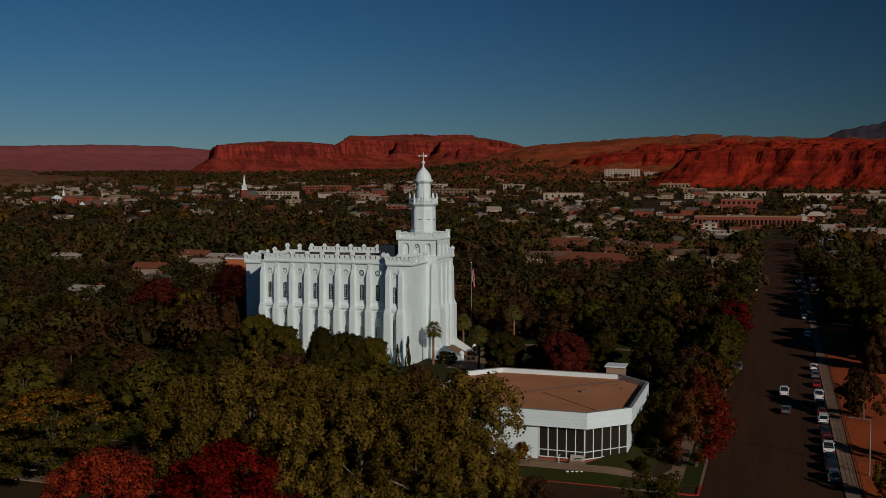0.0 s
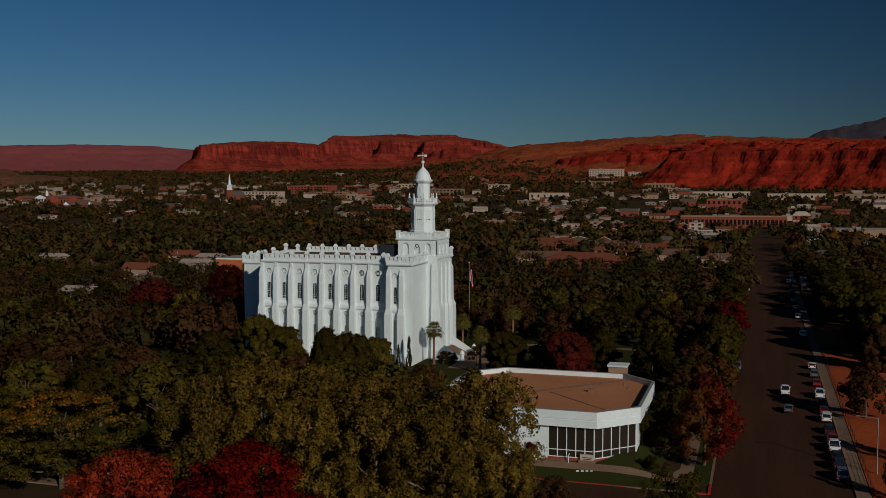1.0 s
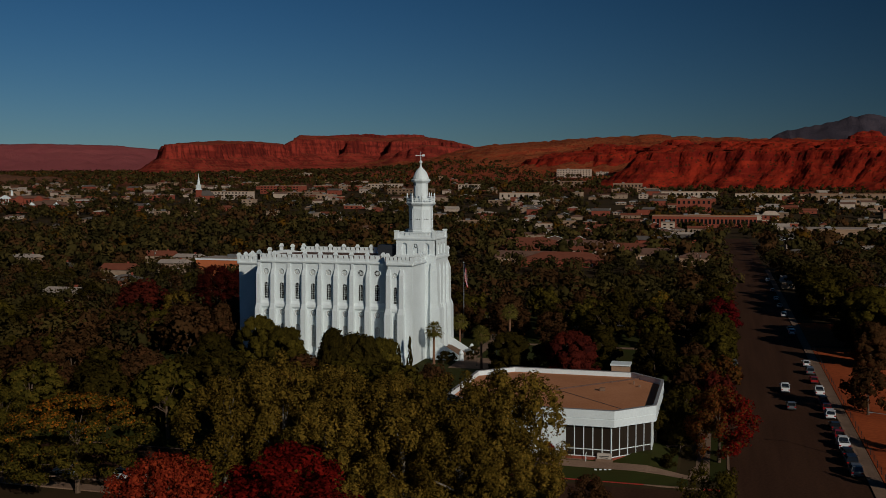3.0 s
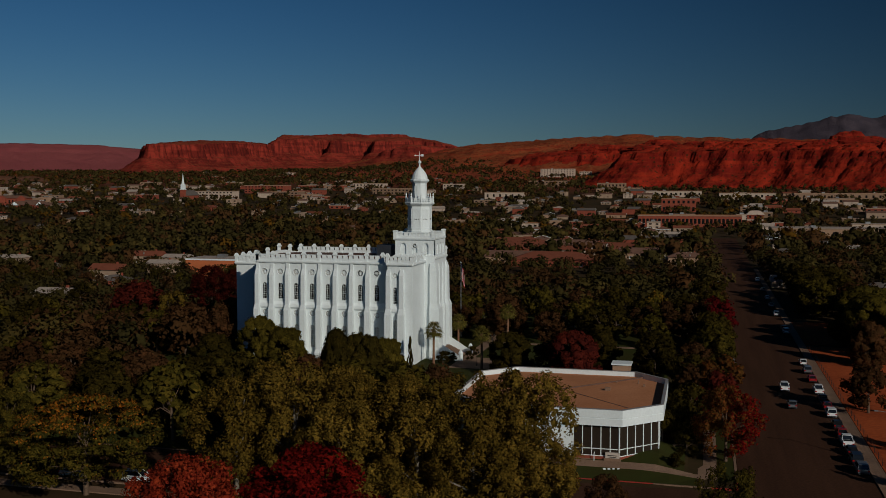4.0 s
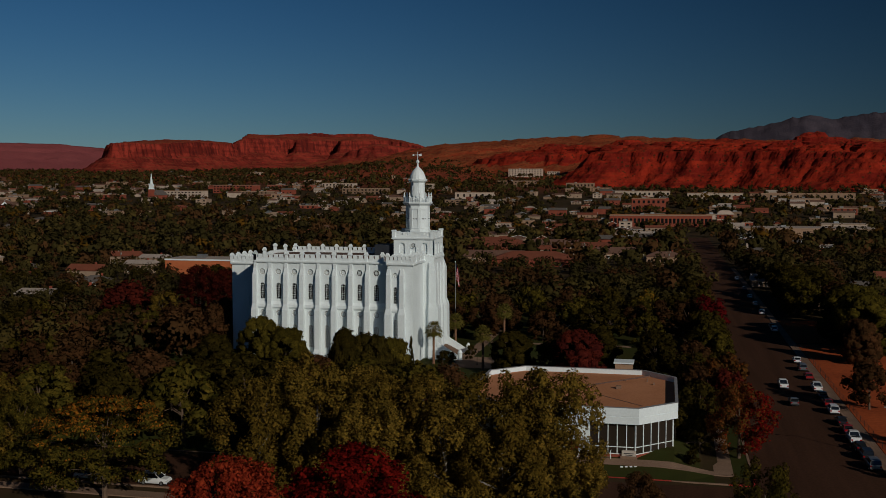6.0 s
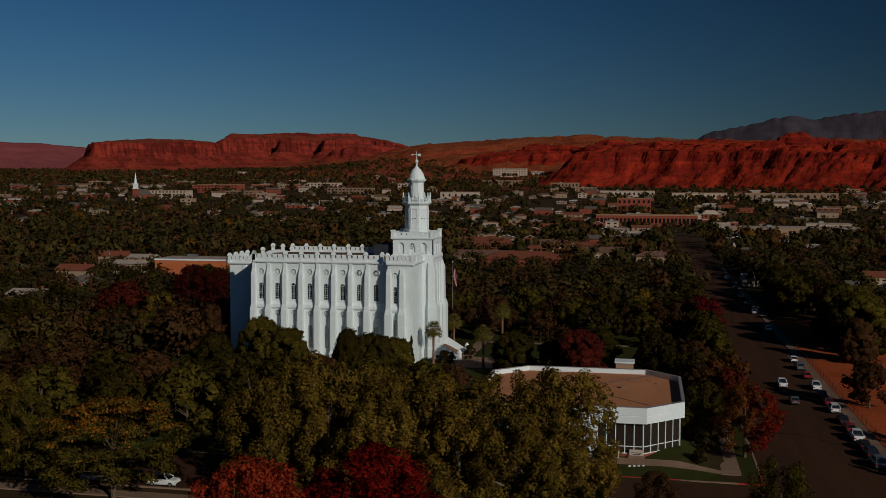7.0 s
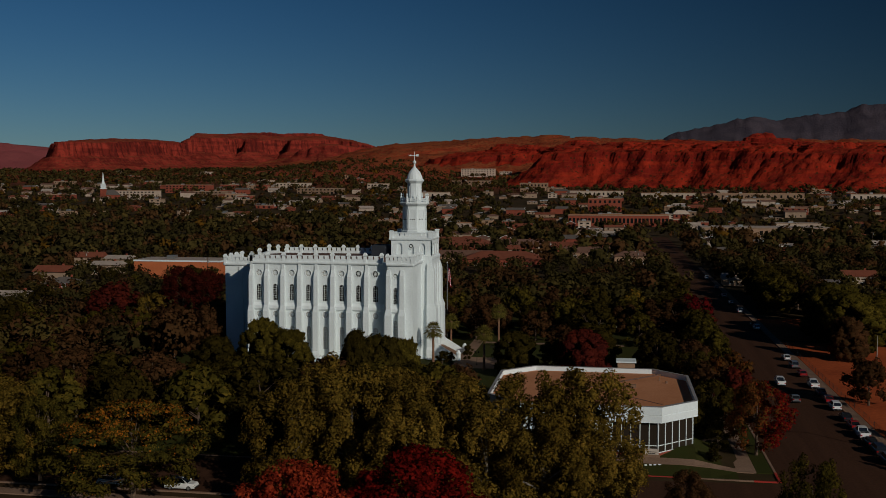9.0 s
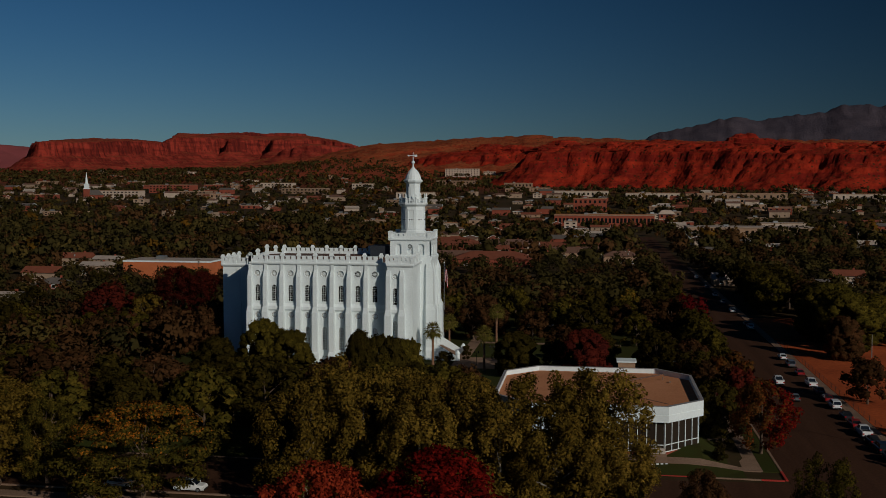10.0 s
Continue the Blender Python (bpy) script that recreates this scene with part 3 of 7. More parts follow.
mesa("cliff_east", [(-390, 2560, 112), (-425, 2420, 112), (-330, 2350, 115), (-170, 2320, 121), (-20, 2290, 124), (15, 2120, 120), (10, 1900, 110), (-72, 1762, 104), (-52, 1715, 105), (60, 1690, 107.5), (240, 1620, 103.5), (370, 1530, 97), (530, 1440, 92.6), (760, 1370, 94), (1100, 1300, 97)],
     [(1100, 1700, 100), (600, 2000, 100), (150, 2560, 118), (-250, 2700, 115)], lambda x, y: np.interp(y, [1500, 1750, 2150, 2450], [33, 38, 60, 74]),
     [(0, 1.0), (2, 0.95), (4, 0.85), (10, 0.82), (24, 0.67), (27, 0.61), (55, 0.37), (58, 0.33), (80, 0.17), (105, 0.02), (125, -0.1), (140, -0.2)],
     [(0, 0), (14, 0.5), (18, 3), (34, 3.5), (38, 8), (58, 9), (62, 12.5), (110, 15), (240, 24)], M_ROCK, "long red sandstone cliff with gullied slopes", 5.5, 4, 10.0, 4.0, 15.0, 5.0, 200)
mesa("hill_low", [(-1680, 1560, 56), (-1520, 1430, 74), (-1400, 1410, 72), (-1300, 1450, 58)], [(-1310, 1640, 62), (-1620, 1720, 64)], height,
     [(0, 1.0), (40, 0.8), (110, 0.3), (160, 0.0), (200, -0.2)], [(0, 0), (60, 3), (200, 6)], M_SLOPE, "low tan dirt hill with scrub at the edge of town", 8.0, 7, 14.0, 3.0, 6.0, 2.0, 200)
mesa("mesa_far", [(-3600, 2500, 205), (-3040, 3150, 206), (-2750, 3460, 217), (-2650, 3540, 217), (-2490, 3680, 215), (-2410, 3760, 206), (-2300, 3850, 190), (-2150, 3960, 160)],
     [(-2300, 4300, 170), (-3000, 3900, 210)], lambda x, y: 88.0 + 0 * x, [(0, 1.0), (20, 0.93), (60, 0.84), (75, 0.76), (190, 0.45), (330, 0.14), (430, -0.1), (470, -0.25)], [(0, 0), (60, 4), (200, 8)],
     M_PINKHAZE, "distant sandstone escarpment, pink with haze painted into its colour", 16.0, 6, 10.0, 6.0, 5.0, 1.5, 160)


def far_range(name, crest, depth, base, material, label, seed):
    """A far mountain range: a rough crest with spurs running down to both sides."""
    xs = np.arange(crest[0][0], crest[-1][0], 12.0)
    cy = np.interp(xs, [c[0] for c in crest], [c[1] for c in crest])
    cz = np.interp(xs, [c[0] for c in crest], [c[2] for c in crest])
    vs = np.linspace(-1, 1, 44)
    verts = []
    for x, y0, z0 in zip(xs, cy, cz):
        for v in vs:
            q = Vector((x / 260.0 + seed, v * depth / 300.0, seed))
            rough = noise.noise(q) * 0.5 + (0.5 - abs(noise.noise(q * 2.3))) * 0.5 + noise.noise(q * 6) * 0.14 + noise.noise(q * 15) * 0.06
            a = (1 - abs(v)) ** 1.1
            z = base + (z0 - base) * a * (1 + 0.55 * rough * (1 - a)) + 16 * (noise.noise(Vector((x / 60.0, seed, v * 3))) + 0.5 * noise.noise(Vector((x / 25.0, seed, v * 6)))) * a
            verts.append((x, y0 + v * depth, z - (6 if abs(v) > 0.99 else 0)))
    k = len(vs)
    faces = [(i * k + j, (i + 1) * k + j, (i + 1) * k + j + 1, i * k + j + 1) for i in range(len(xs) - 1) for j in range(k - 1)]
    ob = part(name, (verts, [], faces), material, None)
    ob.data.polygons.foreach_set("use_smooth", [True] * len(ob.data.polygons))
    return tagged(ob, label, "mountain", kind="structure")


far_range("mountain_far", [(60, 4400, 150), (220, 4400, 222), (340, 4400, 272), (480, 4400, 304), (580, 4400, 326), (670, 4400, 342), (740, 4400, 324), (830, 4400, 332), (960, 4380, 352), (1130, 4350, 390), (1290, 4320, 388), (1700, 4200, 398)],
          420, 110.0, M_HAZYROCK, "far grey mountain range with rocky peaks, haze mixed into its colour", 3.7)


def knob(x, y, z, r, h, seed):
    """A lumpy outcrop of rounded rock ledges."""
    bm = bmesh.new()
    k = 28
    prof = [(1.25, -0.9), (1.15, -0.2), (1.0, 0.05), (0.98, 0.3), (0.86, 0.36), (0.8, 0.62), (0.62, 0.7), (0.5, 0.92), (0.2, 1.0)]
    rings = []
    for rr, zz in prof:
        rings.append([])
        for i in range(k):
            a = 2 * math.pi * i / k
            w = 1 + 0.35 * noise.noise(Vector((math.cos(a) * 1.6 + seed, math.sin(a) * 1.6, zz * 0.8 + seed))) + 0.16 * noise.noise(Vector((math.cos(a) * 5, math.sin(a) * 5, zz * 3 + seed)))
            rings[-1].append((x + math.cos(a) * r * rr * w * 1.5, y + math.sin(a) * r * rr * w, z + h * zz * (1 + 0.2 * noise.noise(Vector((a, zz, seed))))))
    loft(bm, rings)
    ob = part("rock_outcrop", bm, M_ROCK, None)
    tagged(ob, "weathered red sandstone outcrop on the cliff top", "rock", "outcrops on the cliff")


rng = random.Random(5)
for x, y, z, r, h in [(-8, 1830, 115, 26, 18), (-42, 1850, 110, 18, 10), (-215, 2390, 126, 38, 22), (-150, 2370, 128, 30, 16), (320, 1650, 110, 26, 25), (352, 1650, 108, 26, 18),
                      (285, 1660, 108, 30, 10), (62, 1800, 117, 24, 10), (150, 1740, 114, 28, 11)]:
    knob(x, y, z, r, h, rng.uniform(0, 50))
for i in range(85):
    x = rng.uniform(-260, 760)
    y0 = np.interp(x, [-330, -170, -70, -50, 60, 240, 370, 530, 760], [2350, 2320, 2300, 1730, 1690, 1620, 1530, 1440, 1370])
    knob(x, y0 + rng.uniform(35, 130), np.interp(x, [-330, -170, -70, -50, 60, 240, 370, 760], [117, 123, 123, 107, 109, 105, 99, 95]) + 5, rng.uniform(8, 27), rng.uniform(5, 14), rng.uniform(0, 50))


# ---- the temple ----
def holed_wall(bm, a, b, z0, z1, y, holes, deep=0.4, at_x=None):
    """A wall face in the plane y (or, with at_x, in the plane x = at_x) with real openings: (centre, width, bottom, top, kind)."""
    def put(u, v, d):
        return (u, y + d, v) if at_x is None else (at_x - d, u, v)

    def quad(*p):
        bm.faces.new([bm.verts.new(put(*q)) for q in p])

    holes = sorted(holes, key=lambda h: h[2])
    cx, w = holes[0][0], max(h[1] for h in holes)
    l, r = cx - w / 2, cx + w / 2
    quad((a, z0, 0), (l, z0, 0), (l, z1, 0), (a, z1, 0))
    quad((r, z0, 0), (b, z0, 0), (b, z1, 0), (r, z1, 0))
    low = z0
    for c, hw, hb, ht, kind in holes:
        quad((l, low, 0), (r, low, 0), (r, hb, 0), (l, hb, 0))
        R, k = hw / 2, 10
        if kind == "round":
            ring_ = [(c + R * math.cos(2 * math.pi * i / 20), (hb + ht) / 2 + R * math.sin(2 * math.pi * i / 20)) for i in range(20)]
        else:
            ring_ = [(c - R, hb), (c + R, hb)] + [(c + R * math.cos(math.pi * i / k), ht - R + R * math.sin(math.pi * i / k)) for i in range(k + 1)]
        for (u0, v0), (u1, v1) in zip(ring_, ring_[1:] + ring_[:1]):
            quad((u0, v0, 0), (u1, v1, 0), (u1, v1, deep), (u0, v0, deep))
        # fill between the opening and its rectangle
        up = [p for p in ring_ if p[1] >= (ht - R if kind != "round" else (hb + ht) / 2) - 1e-6]
        up.sort(key=lambda p: p[0])
        for (u0, v0), (u1, v1) in zip(up, up[1:]):
            quad((u0, v0, 0), (u1, v1, 0), (u1, ht, 0), (u0, ht, 0))
        if kind == "round":
            dn = sorted([p for p in ring_ if p[1] <= (hb + ht) / 2 + 1e-6], key=lambda p: p[0])
            for (u0, v0), (u1, v1) in zip(dn, dn[1:]):
                quad((u0, hb, 0), (u1, hb, 0), (u1, v1, 0), (u0, v0, 0))
        if w - hw > 1e-3:
            quad((l, hb, 0), (c - R, hb, 0), (c - R, ht, 0), (l, ht, 0))
            quad((c + R, hb, 0), (r, hb, 0), (r, ht, 0), (c + R, ht, 0))
        low = ht
    quad((l, low, 0), (r, low, 0), (r, z1, 0), (l, z1, 0))
    return bm


def arch_poly(c, w, zb, zt, k=10):
    R = w / 2
    return [(c - R, zb), (c + R, zb)] + [(c + R * math.cos(math.pi * i / k), zt - R + R * math.sin(math.pi * i / k)) for i in range(k + 1)]


def flat_shape(bm, poly, y0, y1):
    return loft(bm, [[(u, y0, v) for u, v in poly], [(u, y1, v) for u, v in poly]])


TZ = 2.2
M_PALEGLASS = surf("blinded_glass", (0.50, 0.49, 0.46), None, 0.3, 0.6, 3, 0.0)
temple = thing("temple", pose(0, 0, TZ), "tall white castellated stucco temple with a clock-less tower and dome", "temple")
BAY = 4.215
WX = [-29.5 + BAY * i for i in range(8)]
BX = [x - BAY / 2 for x in WX] + [WX[-1] + BAY / 2 + 0.4]
Z = lambda z: z - TZ


def arched_window(parent, cx, y, w, zb, zt, rows=7, cols=3, pale=False):
    win = part("window", flat_shape(bmesh.new(), arch_poly(cx, w, zb, zt), y + 0.30, y + 0.36), M_PALEGLASS if pale else M_GLASS, parent, "arched window with pale blinds" if pale else "dark arched window with white glazing bars")
    bm = bmesh.new()
    for i in range(1, cols):
        u = cx - w / 2 + w * i / cols
        box(bm, u - 0.022, u + 0.022, y + 0.26, y + 0.30, zb, zt - w * 0.12)
    for j in range(1, rows):
        v = zb + (zt - w / 2 - zb) * j / (rows - 1)
        box(bm, cx - w / 2, cx + w / 2, y + 0.245, y + 0.295, v - 0.02, v + 0.02)
    part("glazing_bars", bm, M_TRIM, win)
    return win


def medallion(parent, cx, y, r, zc, dark):
    k = 20
    poly = [(cx + r * math.cos(2 * math.pi * i / k), zc + r * math.sin(2 * math.pi * i / k)) for i in range(k)]
    win = part("round_window", flat_shape(bmesh.new(), poly, y + 0.28, y + 0.36), M_GLASS if dark else M_PALEGLASS, parent)
    bm = bmesh.new()
    for i in range(4):
        a = math.pi * i / 4
        tube(bm, (cx - r * math.cos(a), y + 0.26, zc - r * math.sin(a)), (cx + r * math.cos(a), y + 0.26, zc + r * math.sin(a)), 0.05, 0.05, 4)
    rg = [(cx + r * 0.45 * math.cos(2 * math.pi * i / 12), y + 0.25, zc + r * 0.45 * math.sin(2 * math.pi * i / 12)) for i in range(12)]
    for p, q in zip(rg, rg[1:] + rg[:1]):
        tube(bm, p, q, 0.05, 0.05, 4)
    part("tracery", bm, M_TRIM, win)
    bm = bmesh.new()
    loft(bm, [[(cx + q * math.cos(2 * math.pi * i / k), yy, zc + q * math.sin(2 * math.pi * i / k)) for i in range(k)]
              for q, yy in ((r, y), (r, y - 0.09), (r + 0.14, y - 0.09), (r + 0.14, y))], cap=False)
    part("surround", bm, M_TRIM, win)
    return win


# walls
bm = bmesh.new()
box(bm, -32.0, 3.6, 0.41, 28.4, Z(1.6), Z(27.2))
core = part("wall", bm, M_WHITE, temple)
for i, cx in enumerate(WX):
    a, b = BX[i], BX[i + 1]
    bm = holed_wall(bmesh.new(), a, b, Z(1.6), Z(26.6), 0.0, [
        (cx, 1.25, Z(5.6), Z(11.2), "arch"), (cx, 1.5, Z(13.3), Z(14.8), "round"),
        (cx, 1.25, Z(17.5), Z(21.5), "arch"), (cx, 1.5, Z(23.55), Z(25.05), "round")])
    part("wall_bay", bm, M_WHITE, temple)
    arched_window(temple, cx, 0, 1.25, Z(5.6), Z(11.2), 9, 3, True)
    medallion(temple, cx, 0, 0.75, Z(14.05), False)
    arched_window(temple, cx, 0, 1.25, Z(17.5), Z(21.5))
    medallion(temple, cx, 0, 0.75, Z(24.3), i >= 6)
    bm = bmesh.new()
    loft(bm, [[(a, 0.0, Z(15.0)), (a, -0.45, Z(15.5)), (a, -0.45, Z(16.2)), (a, 0.0, Z(16.95))],
              [(b, 0.0, Z(15.0)), (b, -0.45, Z(15.5)), (b, -0.45, Z(16.2)), (b, 0.0, Z(16.95))]])
    part("string_course", bm, M_TRIM, temple)


def buttress_mesh(top=True):
    bm = bmesh.new()
    prof = [(0.75, 2.3, 1.6), (0.75, 2.3, 4.6), (0.62, 1.75, 5.4), (0.62, 1.65, 14.9), (0.48, 1.15, 16.3), (0.46, 1.05, 23.6), (0.38, 0.35, 25.2), (0.38, 0.3, 26.5)]
    loft(bm, [[(-w, 0.0, Z(z)), (-w, -d, Z(z)), (w, -d, Z(z)), (w, 0.0, Z(z))] for w, d, z in prof])
    return bm


def pinnacle_mesh():
    bm = bmesh.new()
    loft(bm, [[(-w, -w, z), (w, -w, z), (w, w, z), (-w, w, z)] for w, z in
              ((0.36, 0.0), (0.36, 1.45), (0.48, 1.55), (0.48, 1.95), (0.34, 2.05), (0.30, 2.3), (0.18, 2.38))])
    return bm


first = part("buttress", buttress_mesh(), M_WHITE, temple)
first.matrix_basis = pose(BX[0] + 0.3, 0, 0)
for x in BX[1:-1]:
    share(first, temple, pose(x, 0, 0))
pin = part("pinnacle", pinnacle_mesh(), M_TRIM, temple)
pin.matrix_basis = pose(BX[0] + 0.3, 0.05, Z(27.1))


def parapet(p, q, posts, z=26.5, skip_first=False):
    """Cornice, parapet wall and merlons from p to q, with pinnacles at the posts."""
    p, q = Vector(p), Vector(q)
    L = (q - p).length
    ang = math.degrees(math.atan2(q.y - p.y, q.x - p.x))
    m = pose(p.x, p.y, Z(z), 0, 0, ang)
    bm = bmesh.new()
    loft(bm, [[(u, 0.3, 0.0), (u, -0.3, 0.0), (u, -0.5, 0.25), (u, -0.5, 0.55), (u, -0.2, 0.7), (u, 0.3, 0.7)] for u in (-0.2, L + 0.2)])
    ob = part("cornice", bm, M_TRIM, temple)
    ob.matrix_basis = m
    bm = bmesh.new()
    box(bm, 0, L, -0.2, 0.25, 0.7, 1.35)
    ob = part("parapet", bm, M_WHITE, temple)
    ob.matrix_basis = m
    marks = [L * i / posts for i in range(posts + 1)]
    for a, b in zip(marks, marks[1:]):
        for f in (0.33, 0.67):
            bm = bmesh.new()
            c, w = a + (b - a) * f, (b - a) * 0.12
            loft(bm, [[(c - e, -0.26, zz), (c + e, -0.26, zz), (c + e, 0.31, zz), (c - e, 0.31, zz)] for e, zz in ((w, 1.35), (w, 1.95), (w + 0.1, 2.0), (w + 0.1, 2.2))])
            ob = part("merlon", bm, M_TRIM, temple)
            ob.matrix_basis = m
    for u in marks[(1 if skip_first else 0):]:
        share(pin, temple, m @ pose(u, 0.05, 0.6))


parapet((BX[0] + 0.3, 0, 0), (BX[-1] - 0.9, 0, 0), 8)
parapet((-3.6, 28.4, 0), (-31.5, 28.4, 0), 7, 26.6)
# west gable with a curved parapet, and the roof
bm = bmesh.new()
curve = [(0.0, 26.9), (1.5, 27.5), (4.0, 27.7), (7.0, 28.1), (10.0, 28.5), (14.2, 28.7)]
poly = curve + [(28.4 - u, v) for u, v in curve[-2::-1]]
loft(bm, [[(x, u, Z(v)) for u, v in poly] for x in (-32.1, -31.4)])
part("gable", bm, M_TRIM, temple)
for u in (0.2, 7.0, 14.2, 21.4, 28.2):
    share(pin, temple, pose(-31.75, u, Z(float(np.interp(min(u, 28.4 - u), [c[0] for c in curve], [c[1] for c in curve])) - 0.6)))
bm = bmesh.new()
loft(bm, [[(x, 0.3, Z(27.25)), (x, 28.1, Z(27.25)), (x, 14.2, Z(27.95))] for x in (-31.4, 3.0)])
part("roof", bm, M_ROOF_T, temple, "low brown roof behind the parapets")
bm = bmesh.new()
box(bm, -3.6, 1.6, 11.0, 17.0, Z(27.5), Z(30.6))
part("roof_house", bm, M_SLATE, temple, "dark slate-blue roof housing")
# set-back west wing
bm = bmesh.new()
box(bm, -42.6, -32.0, 11.0, 23.0, Z(1.6), Z(25.2))
part("west_wing", bm, M_WHITE, temple)
for x in (-38.4,):
    bm = bmesh.new()
    loft(bm, [[(x - w, 11.1, Z(z)), (x - w, 11.0 - d * 0.5, Z(z)), (x + w, 11.0 - d * 0.5, Z(z)), (x + w, 11.1, Z(z))] for w, d, z in ((0.9, 1.3, 1.6), (0.8, 1.2, 15.0), (0.6, 0.8, 16.2), (0.5, 0.3, 24.8))])
    part("buttress", bm, M_WHITE, temple)
parapet((-42.6, 11.0, 0), (-32.4, 11.0, 0), 3, 25.0)
parapet((-42.6, 23.0, 0), (-42.6, 11.0, 0), 3, 25.0)


# corner stair blocks on the east front
def corner_block(y0, y1, front):
    bm = bmesh.new()
    box(bm, 3.6, 9.7, y0 + (0.42 if front else 0), y1, Z(1.6), Z(27.2))
    part("corner_block", bm, M_WHITE, temple)
    for x in (3.9, 7.2):
        bm = bmesh.new()
        s = -1 if front else 1
        yy = y0 if front else y1
        loft(bm, [[(x - w, yy + 0.3, Z(z)), (x - w, yy + s * d, Z(z)), (x + w, yy + s * d, Z(z)), (x + w, yy + 0.3, Z(z))]
                  for w, d, z in ((0.95, 2.1, 1.6), (0.95, 2.1, 4.6), (0.8, 1.5, 5.4), (0.75, 1.45, 14.8), (0.55, 0.9, 16.2), (0.5, 0.8, 24.2), (0.4, 0.25, 25.6))])
        part("buttress", bm, M_WHITE, temple)


corner_block(-2.5, 9.0, True)
corner_block(20.0, 30.0, False)
bm = holed_wall(bmesh.new(), 3.6, 9.7, Z(1.6), Z(26.6), -2.5, [
    (5.5, 1.0, Z(6.0), Z(13.4), "arch"), (5.5, 1.0, Z(17.3), Z(21.3), "arch"), (5.5, 1.2, Z(23.5), Z(24.7), "round")])
part("wall_bay", bm, M_WHITE, temple)
arched_window(temple, 5.5, -2.5, 1.0, Z(6.0), Z(13.4), 11, 3, True)
arched_window(temple, 5.5, -2.5, 1.0, Z(17.3), Z(21.3))
medallion(temple, 5.5, -2.5, 0.6, Z(24.1), False)
bm = bmesh.new()
loft(bm, [[(x, -2.49, Z(15.0)), (x, -2.9, Z(15.5)), (x, -2.9, Z(16.2)), (x, -2.49, Z(16.9))] for x in (4.5, 6.6)])
part("string_course", bm, M_TRIM, temple)
parapet((3.6, -2.5, 0), (9.7, -2.5, 0), 2)
parapet((9.7, -2.5, 0), (9.7, 8.6, 0), 3, skip_first=True)
parapet((9.7, 20.2, 0), (9.7, 30.0, 0), 3)

# central tower
def square(cx, cy, h, z):
    return [(cx - h, cy - h, z), (cx + h, cy - h, z), (cx + h, cy + h, z), (cx - h, cy + h, z)]


TX, TY = 6.9, 14.4
bm = bmesh.new()
box(bm, 1.6, 12.4, 8.7, 20.1, Z(1.6), Z(28.2))
part("tower_shaft", bm, M_WHITE, temple)
for cy in (9.0, 19.8):
    bm = bmesh.new()
    loft(bm, [[(11.2, cy - w, Z(z)), (12.4 + d, cy - w, Z(z)), (12.4 + d, cy + w, Z(z)), (11.2, cy + w, Z(z))]
              for w, d, z in ((1.5, 1.7, 1.6), (1.5, 1.7, 4.8), (1.3, 1.3, 5.6), (1.3, 1.25, 15.0), (1.05, 0.7, 16.4), (1.0, 0.6, 24.6), (0.7, 0.05, 26.4))])
    part("tower_buttress", bm, M_WHITE, temple)
for cy in (12.6, 16.2):
    bm = bmesh.new()
    loft(bm, [[(12.35, cy - w, Z(z)), (12.4 + d, cy - w, Z(z)), (12.4 + d, cy + w, Z(z)), (12.35, cy + w, Z(z))]
              for w, d, z in ((0.6, 0.9, 1.6), (0.5, 0.8, 15.0), (0.4, 0.4, 16.2), (0.35, 0.35, 25.0), (0.3, 0.05, 26.2))])
    part("tower_buttress", bm, M_WHITE, temple)
bm = bmesh.new()
loft(bm, [square(TX, TY, h, Z(z)) for h, z in ((5.5, 27.2), (5.65, 27.4), (5.65, 27.9), (5.2, 28.3))])
part("tower_band", bm, M_TRIM, temple)
bm = bmesh.new()
box(bm, TX - 4.98, TX + 4.98, TY - 4.6, TY + 4.98, Z(28.0), Z(32.2))
part("tower_base", bm, M_WHITE, temple)
for dx in (-2.9, 0, 2.9):
    bm = holed_wall(bmesh.new(), TX + dx - (2.12 if dx < 0 else 1.45), TX + dx + (2.12 if dx > 0 else 1.45), Z(28.1), Z(32.1), TY - 5.0, [(TX + dx, 1.5, Z(28.5), Z(31.3), "arch")], 0.39)
    part("blind_arch", bm, M_WHITE, temple)
    bm = holed_wall(bmesh.new(), TY + dx - (2.12 if dx < 0 else 1.45), TY + dx + (2.12 if dx > 0 else 1.45), Z(28.1), Z(32.1), 0, [(TY + dx, 1.5, Z(28.5), Z(31.3), "arch")], 0.39, at_x=TX + 5.02 + 0.37)
    part("blind_arch", bm, M_WHITE, temple)
for cx, ry in ((TX, 0),):
    medallion(temple, cx, TY - 5.0 + 0.1, 0.55, Z(30.6), True)
bm = bmesh.new()
loft(bm, [square(TX, TY, h, Z(z)) for h, z in ((5.0, 31.9), (5.45, 32.2), (5.5, 32.5), (5.15, 32.65))])
part("tower_cornice", bm, M_TRIM, temple)
